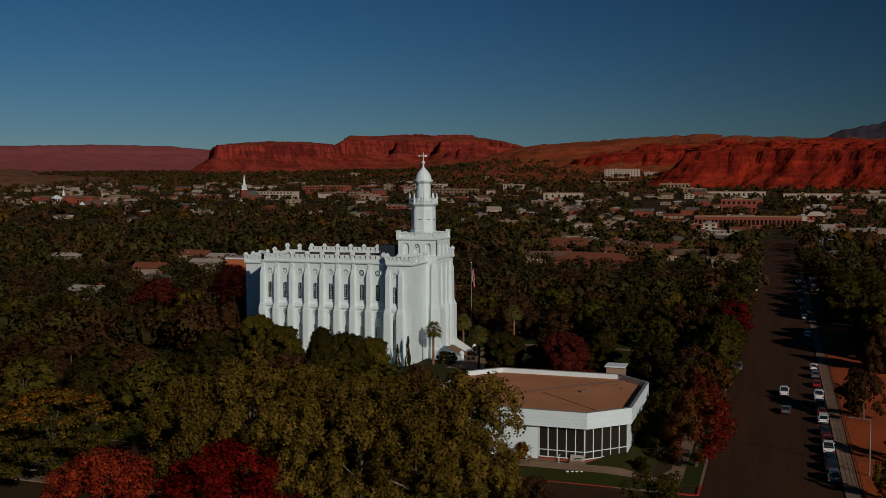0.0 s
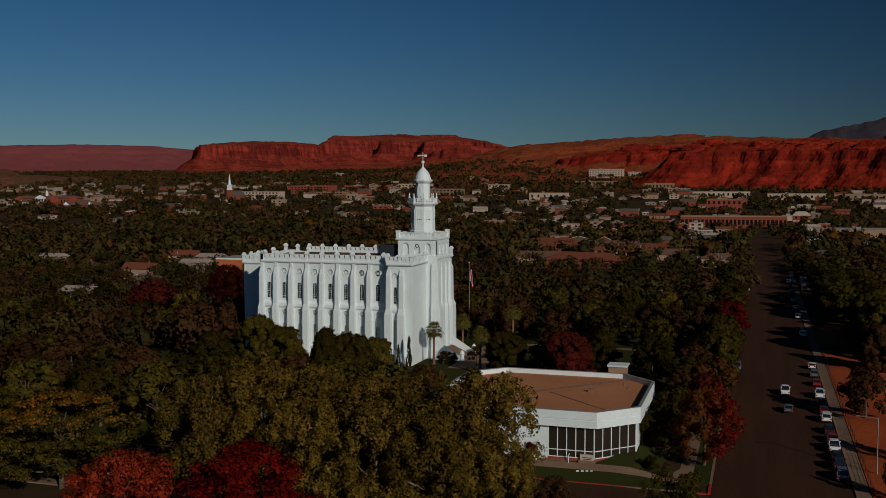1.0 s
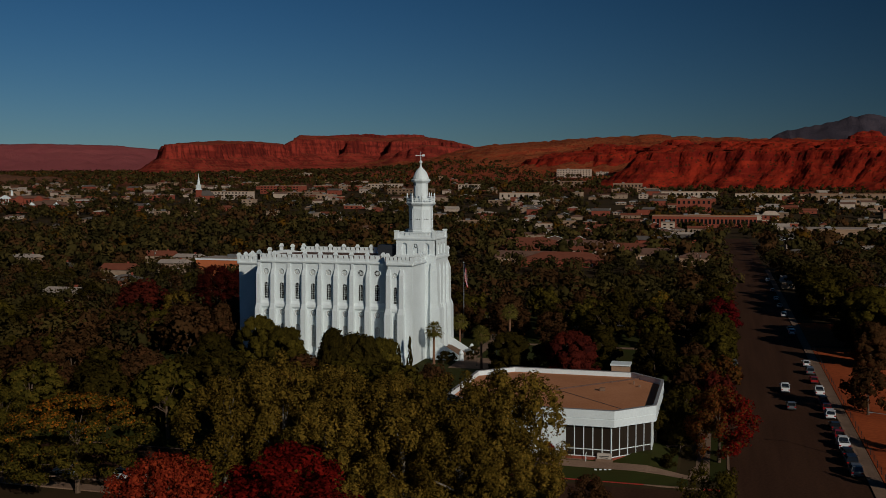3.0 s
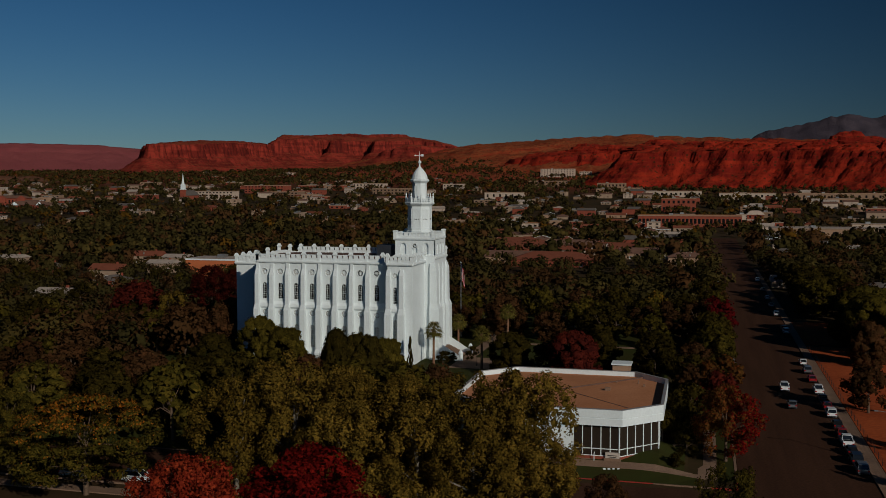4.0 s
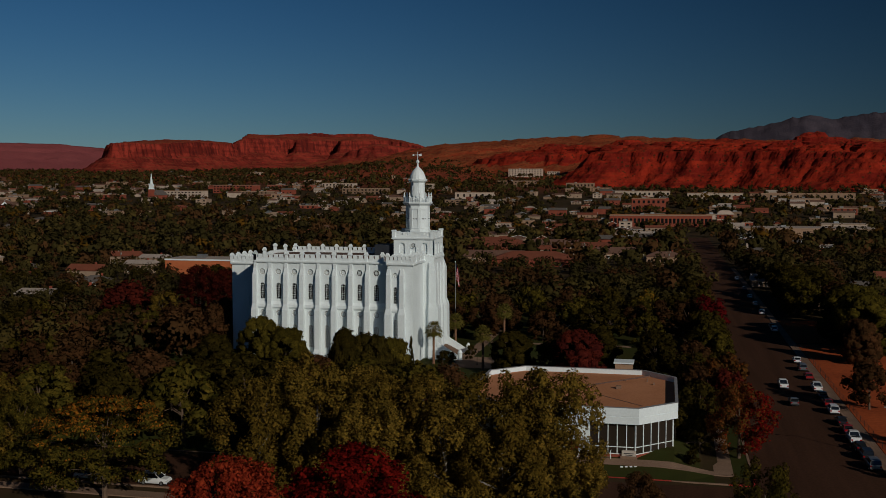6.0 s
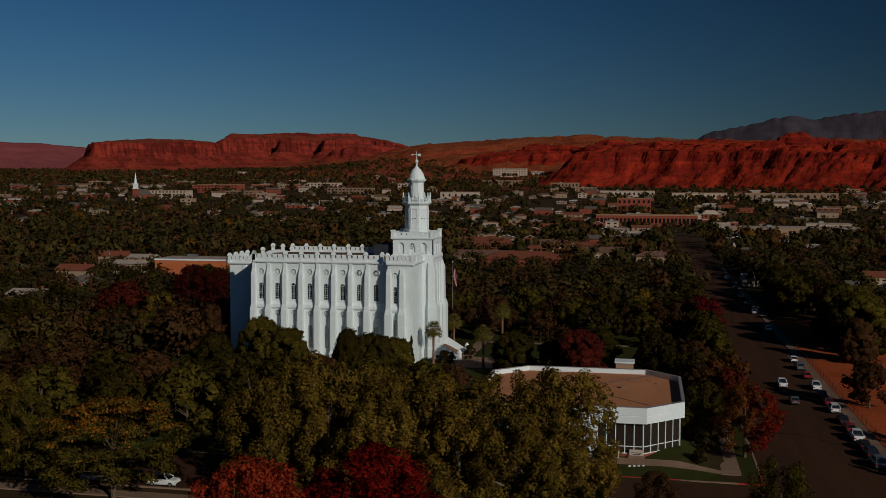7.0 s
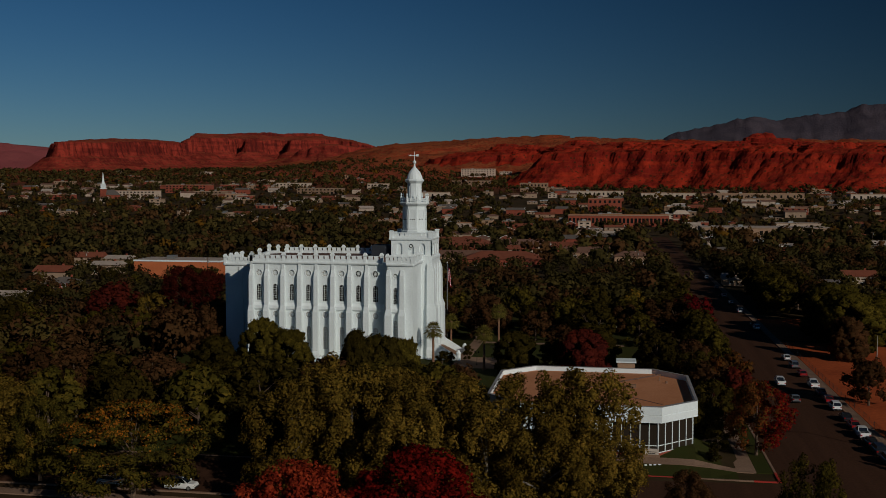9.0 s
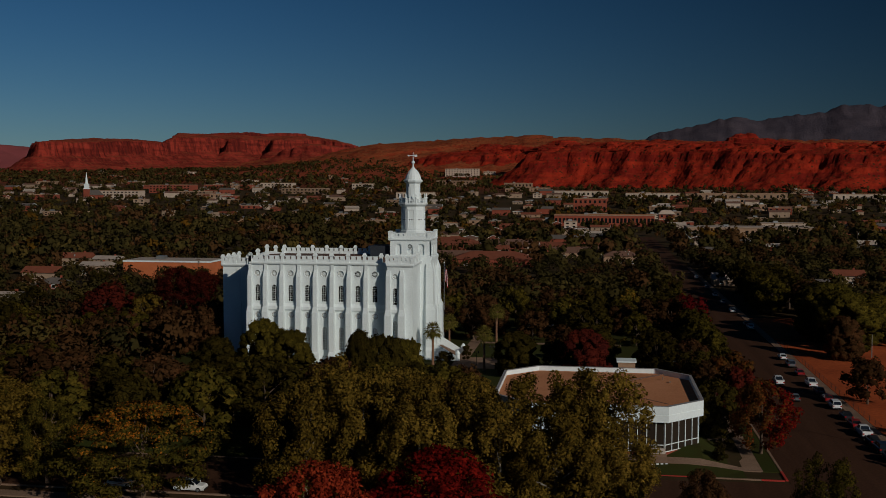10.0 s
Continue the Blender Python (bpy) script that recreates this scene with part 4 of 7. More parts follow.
for sx, sy, horiz in ((0, -1, True), (1, 0, False), (0, 1, True), (-1, 0, False)):
    bm = bmesh.new()
    c = 4.95
    if horiz:
        box(bm, TX - 5.15, TX + 5.15, TY + sy * c - 0.2, TY + sy * c + 0.2, Z(32.65), Z(33.2))
        box(bm, TX - 5.15, TX + 5.15, TY + sy * c - 0.24, TY + sy * c + 0.24, Z(33.75), Z(34.0))
    else:
        box(bm, TX + sx * c - 0.2, TX + sx * c + 0.2, TY - 4.74, TY + 4.74, Z(32.65), Z(33.2))
        box(bm, TX + sx * c - 0.24, TX + sx * c + 0.24, TY - 4.7, TY + 4.7, Z(33.75), Z(34.0))
    part("balustrade_rail", bm, M_TRIM, temple)
    for i in range(9):
        u = -4.4 + 8.8 * i / 8
        wide = 0.32 if i % 2 else 0.5
        bm = bmesh.new()
        x, y = (TX + u, TY + sy * c) if horiz else (TX + sx * c, TY + u)
        box(bm, x - (wide if horiz else 0.16), x + (wide if horiz else 0.16), y - (0.16 if horiz else wide), y + (0.16 if horiz else wide), Z(33.2), Z(33.75))
        part("baluster", bm, M_TRIM, temple)
for sx in (-1, 1):
    for sy in (-1, 1):
        bm = bmesh.new()
        loft(bm, [square(TX + sx * 4.95, TY + sy * 4.95, h, Z(z)) for h, z in ((0.45, 32.6), (0.45, 34.1), (0.55, 34.2), (0.55, 34.4), (0.3, 34.5))])
        part("corner_post", bm, M_TRIM, temple)
T8 = math.pi / 8
bm = bmesh.new()
lathe(bm, [(3.35, Z(32.6)), (3.35, Z(34.3)), (3.1, Z(34.5)), (3.05, Z(40.4)), (3.2, Z(40.6)), (3.75, Z(41.0)), (3.85, Z(41.3)), (3.6, Z(41.5))], 8, T8, TX, TY)
part("octagon_stage", bm, M_WHITE, temple)
for i in range(8):
    a = 2 * math.pi * i / 8
    bm = bmesh.new()
    box(bm, -0.9, 0.9, -0.12, 0.12, Z(34.8), Z(35.1))
    box(bm, -0.9, 0.9, -0.12, 0.12, Z(39.6), Z(39.9))
    box(bm, -0.9, -0.72, -0.12, 0.12, Z(35.1), Z(39.6))
    box(bm, 0.72, 0.9, -0.12, 0.12, Z(35.1), Z(39.6))
    ob = part("panel_frame", bm, M_TRIM, temple)
    ob.matrix_basis = pose(TX + 2.82 * math.cos(a), TY + 2.82 * math.sin(a), 0, 0, 0, math.degrees(a) + 90)
    for u in (-0.42, 0.0, 0.42):
        bm = bmesh.new()
        lathe(bm, [(0.13, -0.06), (0.13, 0.06)], 10)
        ob = part("vent_hole", bm, M_DARK, temple, "small dark round vent")
        ob.matrix_basis = pose(TX + 2.83 * math.cos(a), TY + 2.83 * math.sin(a), Z(37.2), 0, 0, math.degrees(a) + 90) @ pose(u, 0, 0, 90)
    b = a + T8
    bm = bmesh.new()
    lathe(bm, [(0.2, Z(41.4)), (0.2, Z(42.5)), (0.28, Z(42.6)), (0.28, Z(42.8)), (0.12, Z(43.1)), (0.2, Z(43.35)), (0.04, Z(43.9))], 8)
    ob = part("urn_finial", bm, M_TRIM, temple)
    ob.matrix_basis = pose(TX + 3.45 * math.cos(b), TY + 3.45 * math.sin(b), 0)
    bm = bmesh.new()
    for zz in (41.9, 42.4):
        box(bm, -1.25, 1.25, -0.07, 0.07, Z(zz), Z(zz + 0.12))
    for u in (-0.9, -0.45, 0, 0.45, 0.9):
        box(bm, u - 0.07, u + 0.07, -0.06, 0.06, Z(41.45), Z(42.4))
    ob = part("railing", bm, M_TRIM, temple)
    ob.matrix_basis = pose(TX + 3.2 * math.cos(a), TY + 3.2 * math.sin(a), 0, 0, 0, math.degrees(a) + 90)
bm = bmesh.new()
lathe(bm, [(2.15, Z(41.4)), (2.15, Z(42.4)), (1.85, Z(42.6)), (1.82, Z(46.2)), (2.0, Z(46.4)), (2.45, Z(46.8)), (2.5, Z(47.1)), (2.2, Z(47.3))], 8, T8, TX, TY)
part("lantern_stage", bm, M_WHITE, temple)
for i in range(8):
    a = 2 * math.pi * i / 8
    bm = flat_shape(bmesh.new(), arch_poly(0, 0.62, Z(43.0), Z(45.6)), -0.06, 0.06)
    ob = part("lantern_panel", bm, M_TRIM, temple)
    ob.matrix_basis = pose(TX + 1.7 * math.cos(a), TY + 1.7 * math.sin(a), 0, 0, 0, math.degrees(a) + 90)
bm = bmesh.new()
lathe(bm, [(2.1, Z(47.2)), (2.05, Z(47.6)), (1.85, Z(48.3)), (1.5, Z(49.0)), (1.05, Z(49.6)), (0.55, Z(50.1)), (0.3, Z(50.4))], 16, T8, TX, TY)
part("dome", bm, M_TRIM, temple, "smooth white dome")
bm = bmesh.new()
lathe(bm, [(0.32, Z(50.3)), (0.22, Z(50.7)), (0.2, Z(51.2)), (0.45, Z(51.5)), (0.45, Z(51.8)), (0.1, Z(52.1)), (0.06, Z(54.0)), (0.02, Z(54.3))], 10, 0, TX, TY)
part("finial", bm, M_TRIM, temple)
bm = bmesh.new()
box(bm, TX - 1.0, TX + 1.0, TY - 0.05, TY + 0.05, Z(53.25), Z(53.4))
box(bm, TX + 0.35, TX + 1.05, TY - 0.04, TY + 0.04, Z(53.05), Z(53.6))
loft(bm, [[(TX - 1.0, TY - 0.04, Z(53.1)), (TX - 1.0, TY - 0.04, Z(53.55)), (TX - 1.0, TY + 0.04, Z(53.55)), (TX - 1.0, TY + 0.04, Z(53.1))],
          [(TX - 1.5, TY - 0.01, Z(53.32)), (TX - 1.5, TY - 0.01, Z(53.34)), (TX - 1.5, TY + 0.01, Z(53.34)), (TX - 1.5, TY + 0.01, Z(53.32))]])
part("weather_vane", bm, M_TRIM, temple)

# east steps with side walls
steps = thing("stairs", pose(12.4, 0, TZ), "white steps with sloping side walls below the tower", "stairs")
for i in range(14):
    bm = bmesh.new()
    box(bm, 0.0, 6.2 - i * 0.36, 8.9, 18.3, -0.4 if i == 0 else 0.17 * i + 0.002, 0.17 * (i + 1))
    part("step", bm, M_CONC, steps)
for y in (7.9, 18.7):
    bm = bmesh.new()
    loft(bm, [[(u, y - 0.3, -0.5), (u, y + 0.3, -0.5), (u, y + 0.3, v), (u, y - 0.3, v)] for u, v in ((0.9, 4.6), (2.0, 4.0), (5.9, 1.6), (6.4, 1.5))])
    part("side_wall", bm, M_TRIM, steps)
    bm = bmesh.new()
    lathe(bm, [(0.55, -0.4), (0.55, 1.8), (0.65, 1.9), (0.65, 2.1), (0.5, 2.3), (0.3, 2.7), (0.02, 2.85)], 10)
    ob = part("newel", bm, M_TRIM, steps)
    ob.matrix_basis = pose(6.8, y, 0)

# ---- the low white building ----
VZ = 1.7
centre = thing("visitor_centre", pose(53, -53, VZ), "low white modern building with flat gravel roof and glass corner", "building")


def chamfer(x0, x1, y0, y1, c):
    return [(x0 + c, y0), (x1 - c, y0), (x1, y0 + c), (x1, y1 - c), (x1 - c, y1), (x0 + c, y1), (x0, y1 - c), (x0, y0 + c)]


out_p = chamfer(-17.7, 18.0, -17.7, 16.8, 6.2)
in_p = chamfer(-17.25, 17.55, -17.25, 16.35, 6.0)
wall_p = chamfer(-17.0, 17.3, -17.0, 16.1, 6.0)
bm = bmesh.new()
a = [[bm.verts.new((x, y, z)) for x, y in poly] for poly, z in ((in_p, 7.1), (out_p, 5.4), (out_p, 6.55), (chamfer(-17.62, 17.92, -17.62, 16.72, 6.17), 6.6), (chamfer(-17.62, 17.92, -17.62, 16.72, 6.17), 6.66),
                                                              (out_p, 6.7), (out_p, 8.05), (in_p, 8.05), (in_p, 7.1))]
for r0, r1 in zip(a[1:], a[2:]):
    for i in range(8):
        bm.faces.new((r0[i], r0[(i + 1) % 8], r1[(i + 1) % 8], r1[i]))
bm.faces.new(a[1][::-1])
part("fascia", bm, M_WHITE, centre, "deep white roof fascia with a shadow groove")
bm = bmesh.new()
prism(bm, chamfer(-17.28, 17.58, -17.28, 16.38, 6.0), 6.9, 7.15)
part("roof", bm, M_GRAVEL, centre, "flat pinkish-brown gravel roof")
bm = bmesh.new()
loft(bm, [[(x, y, 8.054) for x, y in chamfer(-17.74, 18.04, -17.74, 16.84, 6.2)], [(x, y, 8.11) for x, y in chamfer(-17.74, 18.04, -17.74, 16.84, 6.2)],
          [(x, y, 8.11) for x, y in chamfer(-17.2, 17.5, -17.2, 16.3, 6.0)], [(x, y, 8.054) for x, y in chamfer(-17.2, 17.5, -17.2, 16.3, 6.0)]], cap=False)
part("coping", bm, surf("coping_metal", (0.30, 0.28, 0.27), None, 0.5, 0.6, 4, 0.05), centre, "thin grey metal coping")
# walls around, with the glass corner to the south-east
def wall_run(p, q, name, material, z0=-1.0, z1=5.4, t=0.35, u0=0.0, u1=1.0):
    p, q = Vector((*p, 0)), Vector((*q, 0))
    d = (q - p).normalized()
    nrm = Vector((-d.y, d.x, 0))
    s, e = p.lerp(q, u0), p.lerp(q, u1)
    bm = bmesh.new()
    pts = [s, e, e + nrm * t, s + nrm * t]
    prism(bm, [(v.x, v.y) for v in pts], z0, z1)
    return part(name, bm, material, centre)


W = wall_p
wall_run(W[0], W[1], "wall", M_WHITE, u0=0.0, u1=0.66)
for i in range(2, 8):
    wall_run(W[i], W[(i + 1) % 8], "wall", M_WHITE)


def glazing(p, q, u0, u1, panes, z0=0.25, z1=5.35):
    p, q = Vector((*p, 0)), Vector((*q, 0))
    s, e = p.lerp(q, u0), p.lerp(q, u1)
    d = (e - s).normalized()
    L = (e - s).length
    m = pose(s.x, s.y, 0, 0, 0, math.degrees(math.atan2(d.y, d.x)))
    bm = box(bmesh.new(), 0, L, -0.15, 0.35, -1.0, z0)
    part("plinth", bm, M_BRICK, centre, "low red brick plinth").matrix_basis = m
    for i in range(panes):
        bm = box(bmesh.new(), L * i / panes + 0.06, L * (i + 1) / panes - 0.06, 0.12, 0.16, z0 + 0.1, z1)
        part("pane", bm, M_BRONZE, centre, "dark bronze glass pane").matrix_basis = m
    for i in range(panes + 1):
        bm = box(bmesh.new(), L * i / panes - 0.07, L * i / panes + 0.07, 0.0, 0.28, z0, z1 + 0.05)
        part("mullion", bm, M_TRIM, centre).matrix_basis = m
    for zz in (z0, z0 + 1.15):
        bm = box(bmesh.new(), 0.0, L, 0.02, 0.24, zz + 0.002, zz + 0.12)
        part("transom", bm, M_TRIM, centre).matrix_basis = m


glazing(W[0], W[1], 0.665, 1.0, 5)
glazing(W[1], W[2], 0.0, 1.0, 5)
bm = box(bmesh.new(), -14, 14.5, -13.5, 12.5, 0.3, 0.35)
part("inner_floor", bm, M_CONC, centre)
bm = box(bmesh.new(), -13, 8.6, -12.8, 12, 0.3, 5.4)
part("inner_wall", bm, surf("dim_interior", (0.12, 0.09, 0.07), None, 0.9, 0.5, 3, 0.05), centre)
for x, y, w, h in ((7.6, 2.2, 0.5, 0.6), (13.3, 15.0, 0.5, 0.3), (12.6, 9.6, 0.13, 0.7), (13.8, 7.2, 0.2, 0.4), (8.6, 9.5, 0.1, 0.35)):
    bm = box(bmesh.new(), x - w, x + w, y - w * 0.6, y + w * 0.6, 7.1, 7.15 + h)
    bmesh.ops.bevel(bm, geom=list(bm.edges), offset=0.04, segments=1, affect="EDGES")
    part("roof_vent", bm, M_CONC, centre, "small weathered roof vent")

part("seam", box(bmesh.new(), -0.14, 0.14, -8.2, 8.2, 7.153, 7.19), M_ROOF_T, centre, "dark tarred seam across the gravel").matrix_basis = pose(6.4, -5.65, 0, 0, 0, 45)
part("conduit", tube(bmesh.new(), (-2.4, -1.1, 7.25), (13.0, 15.2, 7.25), 0.16, 0.16, 6), M_ROOF_T, centre, "thin dark conduit on the roof")
sign = thing("monument_sign", pose(63.2, -70.2, hz(63.2, -70.2) + 0.1), "low pale stone sign block on the lawn", "sign")
bm = box(bmesh.new(), -1.35, 1.35, -0.35, 0.35, -0.4, 0.35)
part("base", bm, M_CONC, sign)
bm = box(bmesh.new(), -1.15, 1.15, -0.25, 0.25, 0.352, 1.25)
bmesh.ops.bevel(bm, geom=list(bm.edges), offset=0.05, segments=2, affect="EDGES")
part("slab", bm, surf("pale_stone", (0.55, 0.47, 0.40), None, 0.8, 0.5, 5, 0.1), sign)
for i in range(2):
    bm = box(bmesh.new(), -0.8 + 0.2 * i, 0.8 - 0.2 * i, -0.262, -0.252, 0.75 - 0.25 * i, 0.87 - 0.25 * i)
    part("letter_bar", bm, M_DARK, sign, "dark bar of illegible lettering")
for x in (55.0, 60.3):
    rail = thing("handrail", pose(x, -69.8, hz(x, -69.8) + 0.1), "white metal handrail beside the entrance walk", "railing", "entrance handrails")
    for y in (-1.0, 0.9):
        part("post", tube(bmesh.new(), (0, y, -0.3), (0, y, 1.0), 0.07, 0.07), M_TRIM, rail)
    part("rail", tube(bmesh.new(), (0, -1.05, 1.0), (0, 0.95, 1.0), 0.06, 0.06), M_TRIM, rail)

for i in range(4):
    stone = thing("lawn_stone", pose(62.2 + 0.72 * i, -73.3 + 0.16 * i, hz(62.2, -73.3) + 0.1, 0, 0, 8 * i), "small pale stone block set in the grass", "stone", "stones in the lawn")
    bm = box(bmesh.new(), -0.22, 0.22, -0.14, 0.14, -0.1, 0.22)
    bmesh.ops.bevel(bm, geom=list(bm.edges), offset=0.04, segments=1, affect="EDGES")
    part("block", bm, M_TRIM, stone)
for x, y, rz in ((73.3, -58.2, 20), (74.2, -46.5, 75)):
    bench = thing("garden_bench", pose(x, y, hz(x, y) + 0.12, 0, 0, rz), "weathered pinkish concrete garden bench beside the shrubs", "bench", "garden benches")
    part("seat", box(bmesh.new(), -1.0, 1.0, -0.25, 0.25, 0.4, 0.5), M_CONC, bench)
    for u in (-0.75, 0.75):
        part("leg", box(bmesh.new(), u - 0.12, u + 0.12, -0.2, 0.2, -0.2, 0.4), M_CONC, bench)
gate = thing("gatehouse", pose(59.9, -9, hz(59.9, -9) - 0.3), "small tan block pavilion with white flat roof", "building")
part("wall", box(bmesh.new(), -1.9, 1.9, -1.6, 2.2, -0.5, 4.3), M_TAN, gate)
bm = box(bmesh.new(), -2.2, 2.2, -1.9, 2.6, 4.3, 4.6)
part("roof", bm, M_TRIM, gate)
for x, y, L in ((73.0, 20, 5.0), (75.5, -12, 5.0)):
    wl_ = thing("garden_wall", pose(x, y, hz(x, y), 0, 0, 72), "white rendered garden wall with capping", "wall", "garden walls")
    part("panel", box(bmesh.new(), -L / 2, L / 2, -0.15, 0.15, -0.5, 2.6), M_WHITE, wl_)
    part("capping", box(bmesh.new(), -L / 2 - 0.1, L / 2 + 0.1, -0.22, 0.22, 2.6, 2.75), M_TRIM, wl_)
    part("pier", box(bmesh.new(), L / 2 + 0.1, L / 2 + 0.6, -0.3, 0.3, -0.5, 3.1), M_TRIM, wl_)

# flag
flag = thing("flagpole", pose(10.2, 45.5, hz(10.2, 45.5)), "tall pale flagpole with a limp striped flag", "flagpole")
part("pole", lathe(bmesh.new(), [(0.14, -0.3), (0.12, 8), (0.07, 21.3)], 10), M_STEEL, flag)
part("ball", lathe(bmesh.new(), [(0.05, 21.3), (0.16, 21.42), (0.16, 21.52), (0.04, 21.66)], 10), M_TRIM, flag)


def cloth(u0, u1, v0, v1):
    """A piece of the drooping flag; u along the pole, downwards; v away from it."""
    nu, nv = 10, 4
    verts = []
    for i in range(nu + 1):
        for j in range(nv + 1):
            u, v = u0 + (u1 - u0) * i / nu, v0 + (v1 - v0) * j / nv
            verts.append((0.1 + v * 0.3 + 0.05 * math.sin(u * 1.9), 0.22 * math.sin(v * 3.4 + u * 0.5) - 0.1 * v, 21.1 - u - v * 0.75))
    f = [(i * (nv + 1) + j, i * (nv + 1) + j + 1, (i + 1) * (nv + 1) + j + 1, (i + 1) * (nv + 1) + j) for i in range(nu) for j in range(nv)]
    return verts, [], f


M_FRED = surf("flag_red", (0.62, 0.012, 0.015), None, 0.8, 0.5, 5, 0.05)
M_FWHITE = surf("flag_white", (0.7, 0.7, 0.7), None, 0.8, 0.5, 5, 0.05)
M_FBLUE = surf("flag_blue", (0.02, 0.03, 0.12), None, 0.8, 0.5, 5, 0.05)
for i in range(13):
    part("stripe", cloth(i * 0.33, (i + 1) * 0.33, 0.9 if i < 7 else 0.0, 3.4), M_FWHITE if i % 2 else M_FRED, flag)
part("canton", cloth(0.0, 7 * 0.33, 0.0, 0.9), M_FBLUE, flag)


# ---- trees ----
def leaf_cloud(rs, blobs, count, size, flat=0.75, loose=0.34, turn=0.28, hub=None, pull=0.0):
    """Leaf clumps as small rhombs on the shells of overlapping blobs (x, y, z, radius)."""
    B = np.array(blobs, float)
    wgt = B[:, 3] ** 2
    pick = rs.choice(len(B), count, p=wgt / wgt.sum())
    d = rs.normal(size=(count, 3))
    d /= np.linalg.norm(d, axis=1)[:, None]
    d[:, 2] = np.where((d[:, 2] < -0.45) & (rs.rand(count) < 0.6), -d[:, 2], d[:, 2])
    rad = B[pick, 3] * (0.62 + 0.46 * rs.rand(count) ** 0.6)
    c = B[pick, :3] + d * rad[:, None] * np.array([1, 1, flat])
    nrm = d * 0.9 + rs.normal(size=(count, 3)) * loose + np.array([0, 0, 0.2])
    nrm /= np.linalg.norm(nrm, axis=1)[:, None]
    a = np.cross(nrm, rs.normal(size=(count, 3)))
    a /= np.linalg.norm(a, axis=1)[:, None] + 1e-9
    b = np.cross(nrm, a)
    s = size * (0.55 + 0.9 * rs.rand(count))[:, None]
    v = np.stack([c - a * s, c - b * s * 0.74, c + a * s, c + b * s * 0.74], 1).reshape(-1, 3)
    soft = d * np.array([1, 1, 1.15]) + nrm * turn
    if hub is not None:
        way = c - np.array(hub, float)
        soft = soft + pull * way / (np.linalg.norm(way, axis=1)[:, None] + 1e-9)
    soft /= np.linalg.norm(soft, axis=1)[:, None]
    return v, np.repeat(soft, 4, axis=0)


def cores(rs, blobs, flat, part_of=0.5, hub=None, pull=0.0):
    """Dense inner twigs and leaves: a rough six-sided knot inside each blob."""
    out = []
    corner = np.array([(x, y, z) for x in (-1, 1) for y in (-1, 1) for z in (-1, 1)], float)
    for x, y, z, r in blobs:
        p = corner * (0.85 + 0.3 * rs.rand(8, 1)) * r * part_of * np.array([1, 1, flat])
        turn_ = np.linalg.qr(rs.normal(size=(3, 3)))[0]
        turn_ *= np.sign(np.linalg.det(turn_))
        p = p @ turn_ + np.array([x, y, z])
        out += [p[i] for i in (0, 1, 3, 2, 4, 6, 7, 5, 0, 4, 5, 1, 2, 3, 7, 6, 0, 2, 6, 4, 1, 5, 7, 3)]
    out = np.array(out)
    mid = np.repeat(np.array(blobs, float)[:, :3], 24, axis=0)
    away = out - mid
    away /= np.linalg.norm(away, axis=1)[:, None] + 1e-9
    if hub is not None:
        way = out - np.array(hub, float)
        away = away + pull * way / (np.linalg.norm(way, axis=1)[:, None] + 1e-9)
    return out, away / (np.linalg.norm(away, axis=1)[:, None] + 1e-9)


def leaf_mesh(name, pieces, material):
    """Leaf clumps as one mesh, shaded by the roundness of the spray that each belongs to."""
    v = np.concatenate([p[0] for p in pieces])
    nr = np.concatenate([p[1] for p in pieces])
    n = len(v) // 4
    me = bpy.data.meshes.new(name)
    me.from_pydata(v.tolist(), [], np.arange(n * 4).reshape(n, 4).tolist())
    me.normals_split_custom_set_from_vertices(nr.tolist())
    me.materials.append(material)
    return me


def crown_blobs(rs, h, r, k, low=0.28, shape="round", fat=1.05):
    """Leaf clumps of a crown between low * h and h: many small ones near an uneven outline, with gaps."""
    out = []
    off = rs.rand(3) * 50
    while len(out) < k:
        u = rs.rand() ** 0.85
        z = low * h + (h * 0.95 - low * h) * u
        if shape == "cone":
            wide = r * (1.0 - u) ** 0.75 + 0.05 * r
        elif shape == "vase":
            wide = r * (0.62 + 0.5 * u) * math.sqrt(max(0.04, 1 - max(0, u - 0.55) ** 2 * 4.6))
        else:
            wide = r * math.sqrt(max(0.03, 1 - (2 * u - 0.8) ** 2 * 0.68))
        a = rs.rand() * 2 * math.pi
        lobe = noise.noise(Vector((math.cos(a) * 1.5 + off[0], math.sin(a) * 1.5 + off[1], u * 2.4 + off[2])))
        if lobe < -0.3 and rs.rand() < 0.7:
            continue
        rr = wide * (1 + 0.42 * lobe) * (0.5 + 0.5 * rs.rand() ** 0.5)
        s = r * fat * k ** -0.38 * (0.75 + 0.6 * rs.rand())
        out.append((rr * math.cos(a), rr * math.sin(a), z, s))
    for i in range(max(3, k // 12)):
        u = (i + 0.5) / max(3, k // 12)
        out.append((0.25 * r * rs.randn(), 0.25 * r * rs.randn(), h * (low + 0.05 + (0.8 - low) * u), r * 0.26 * (0.5 if shape == "cone" else 1)))
    return out


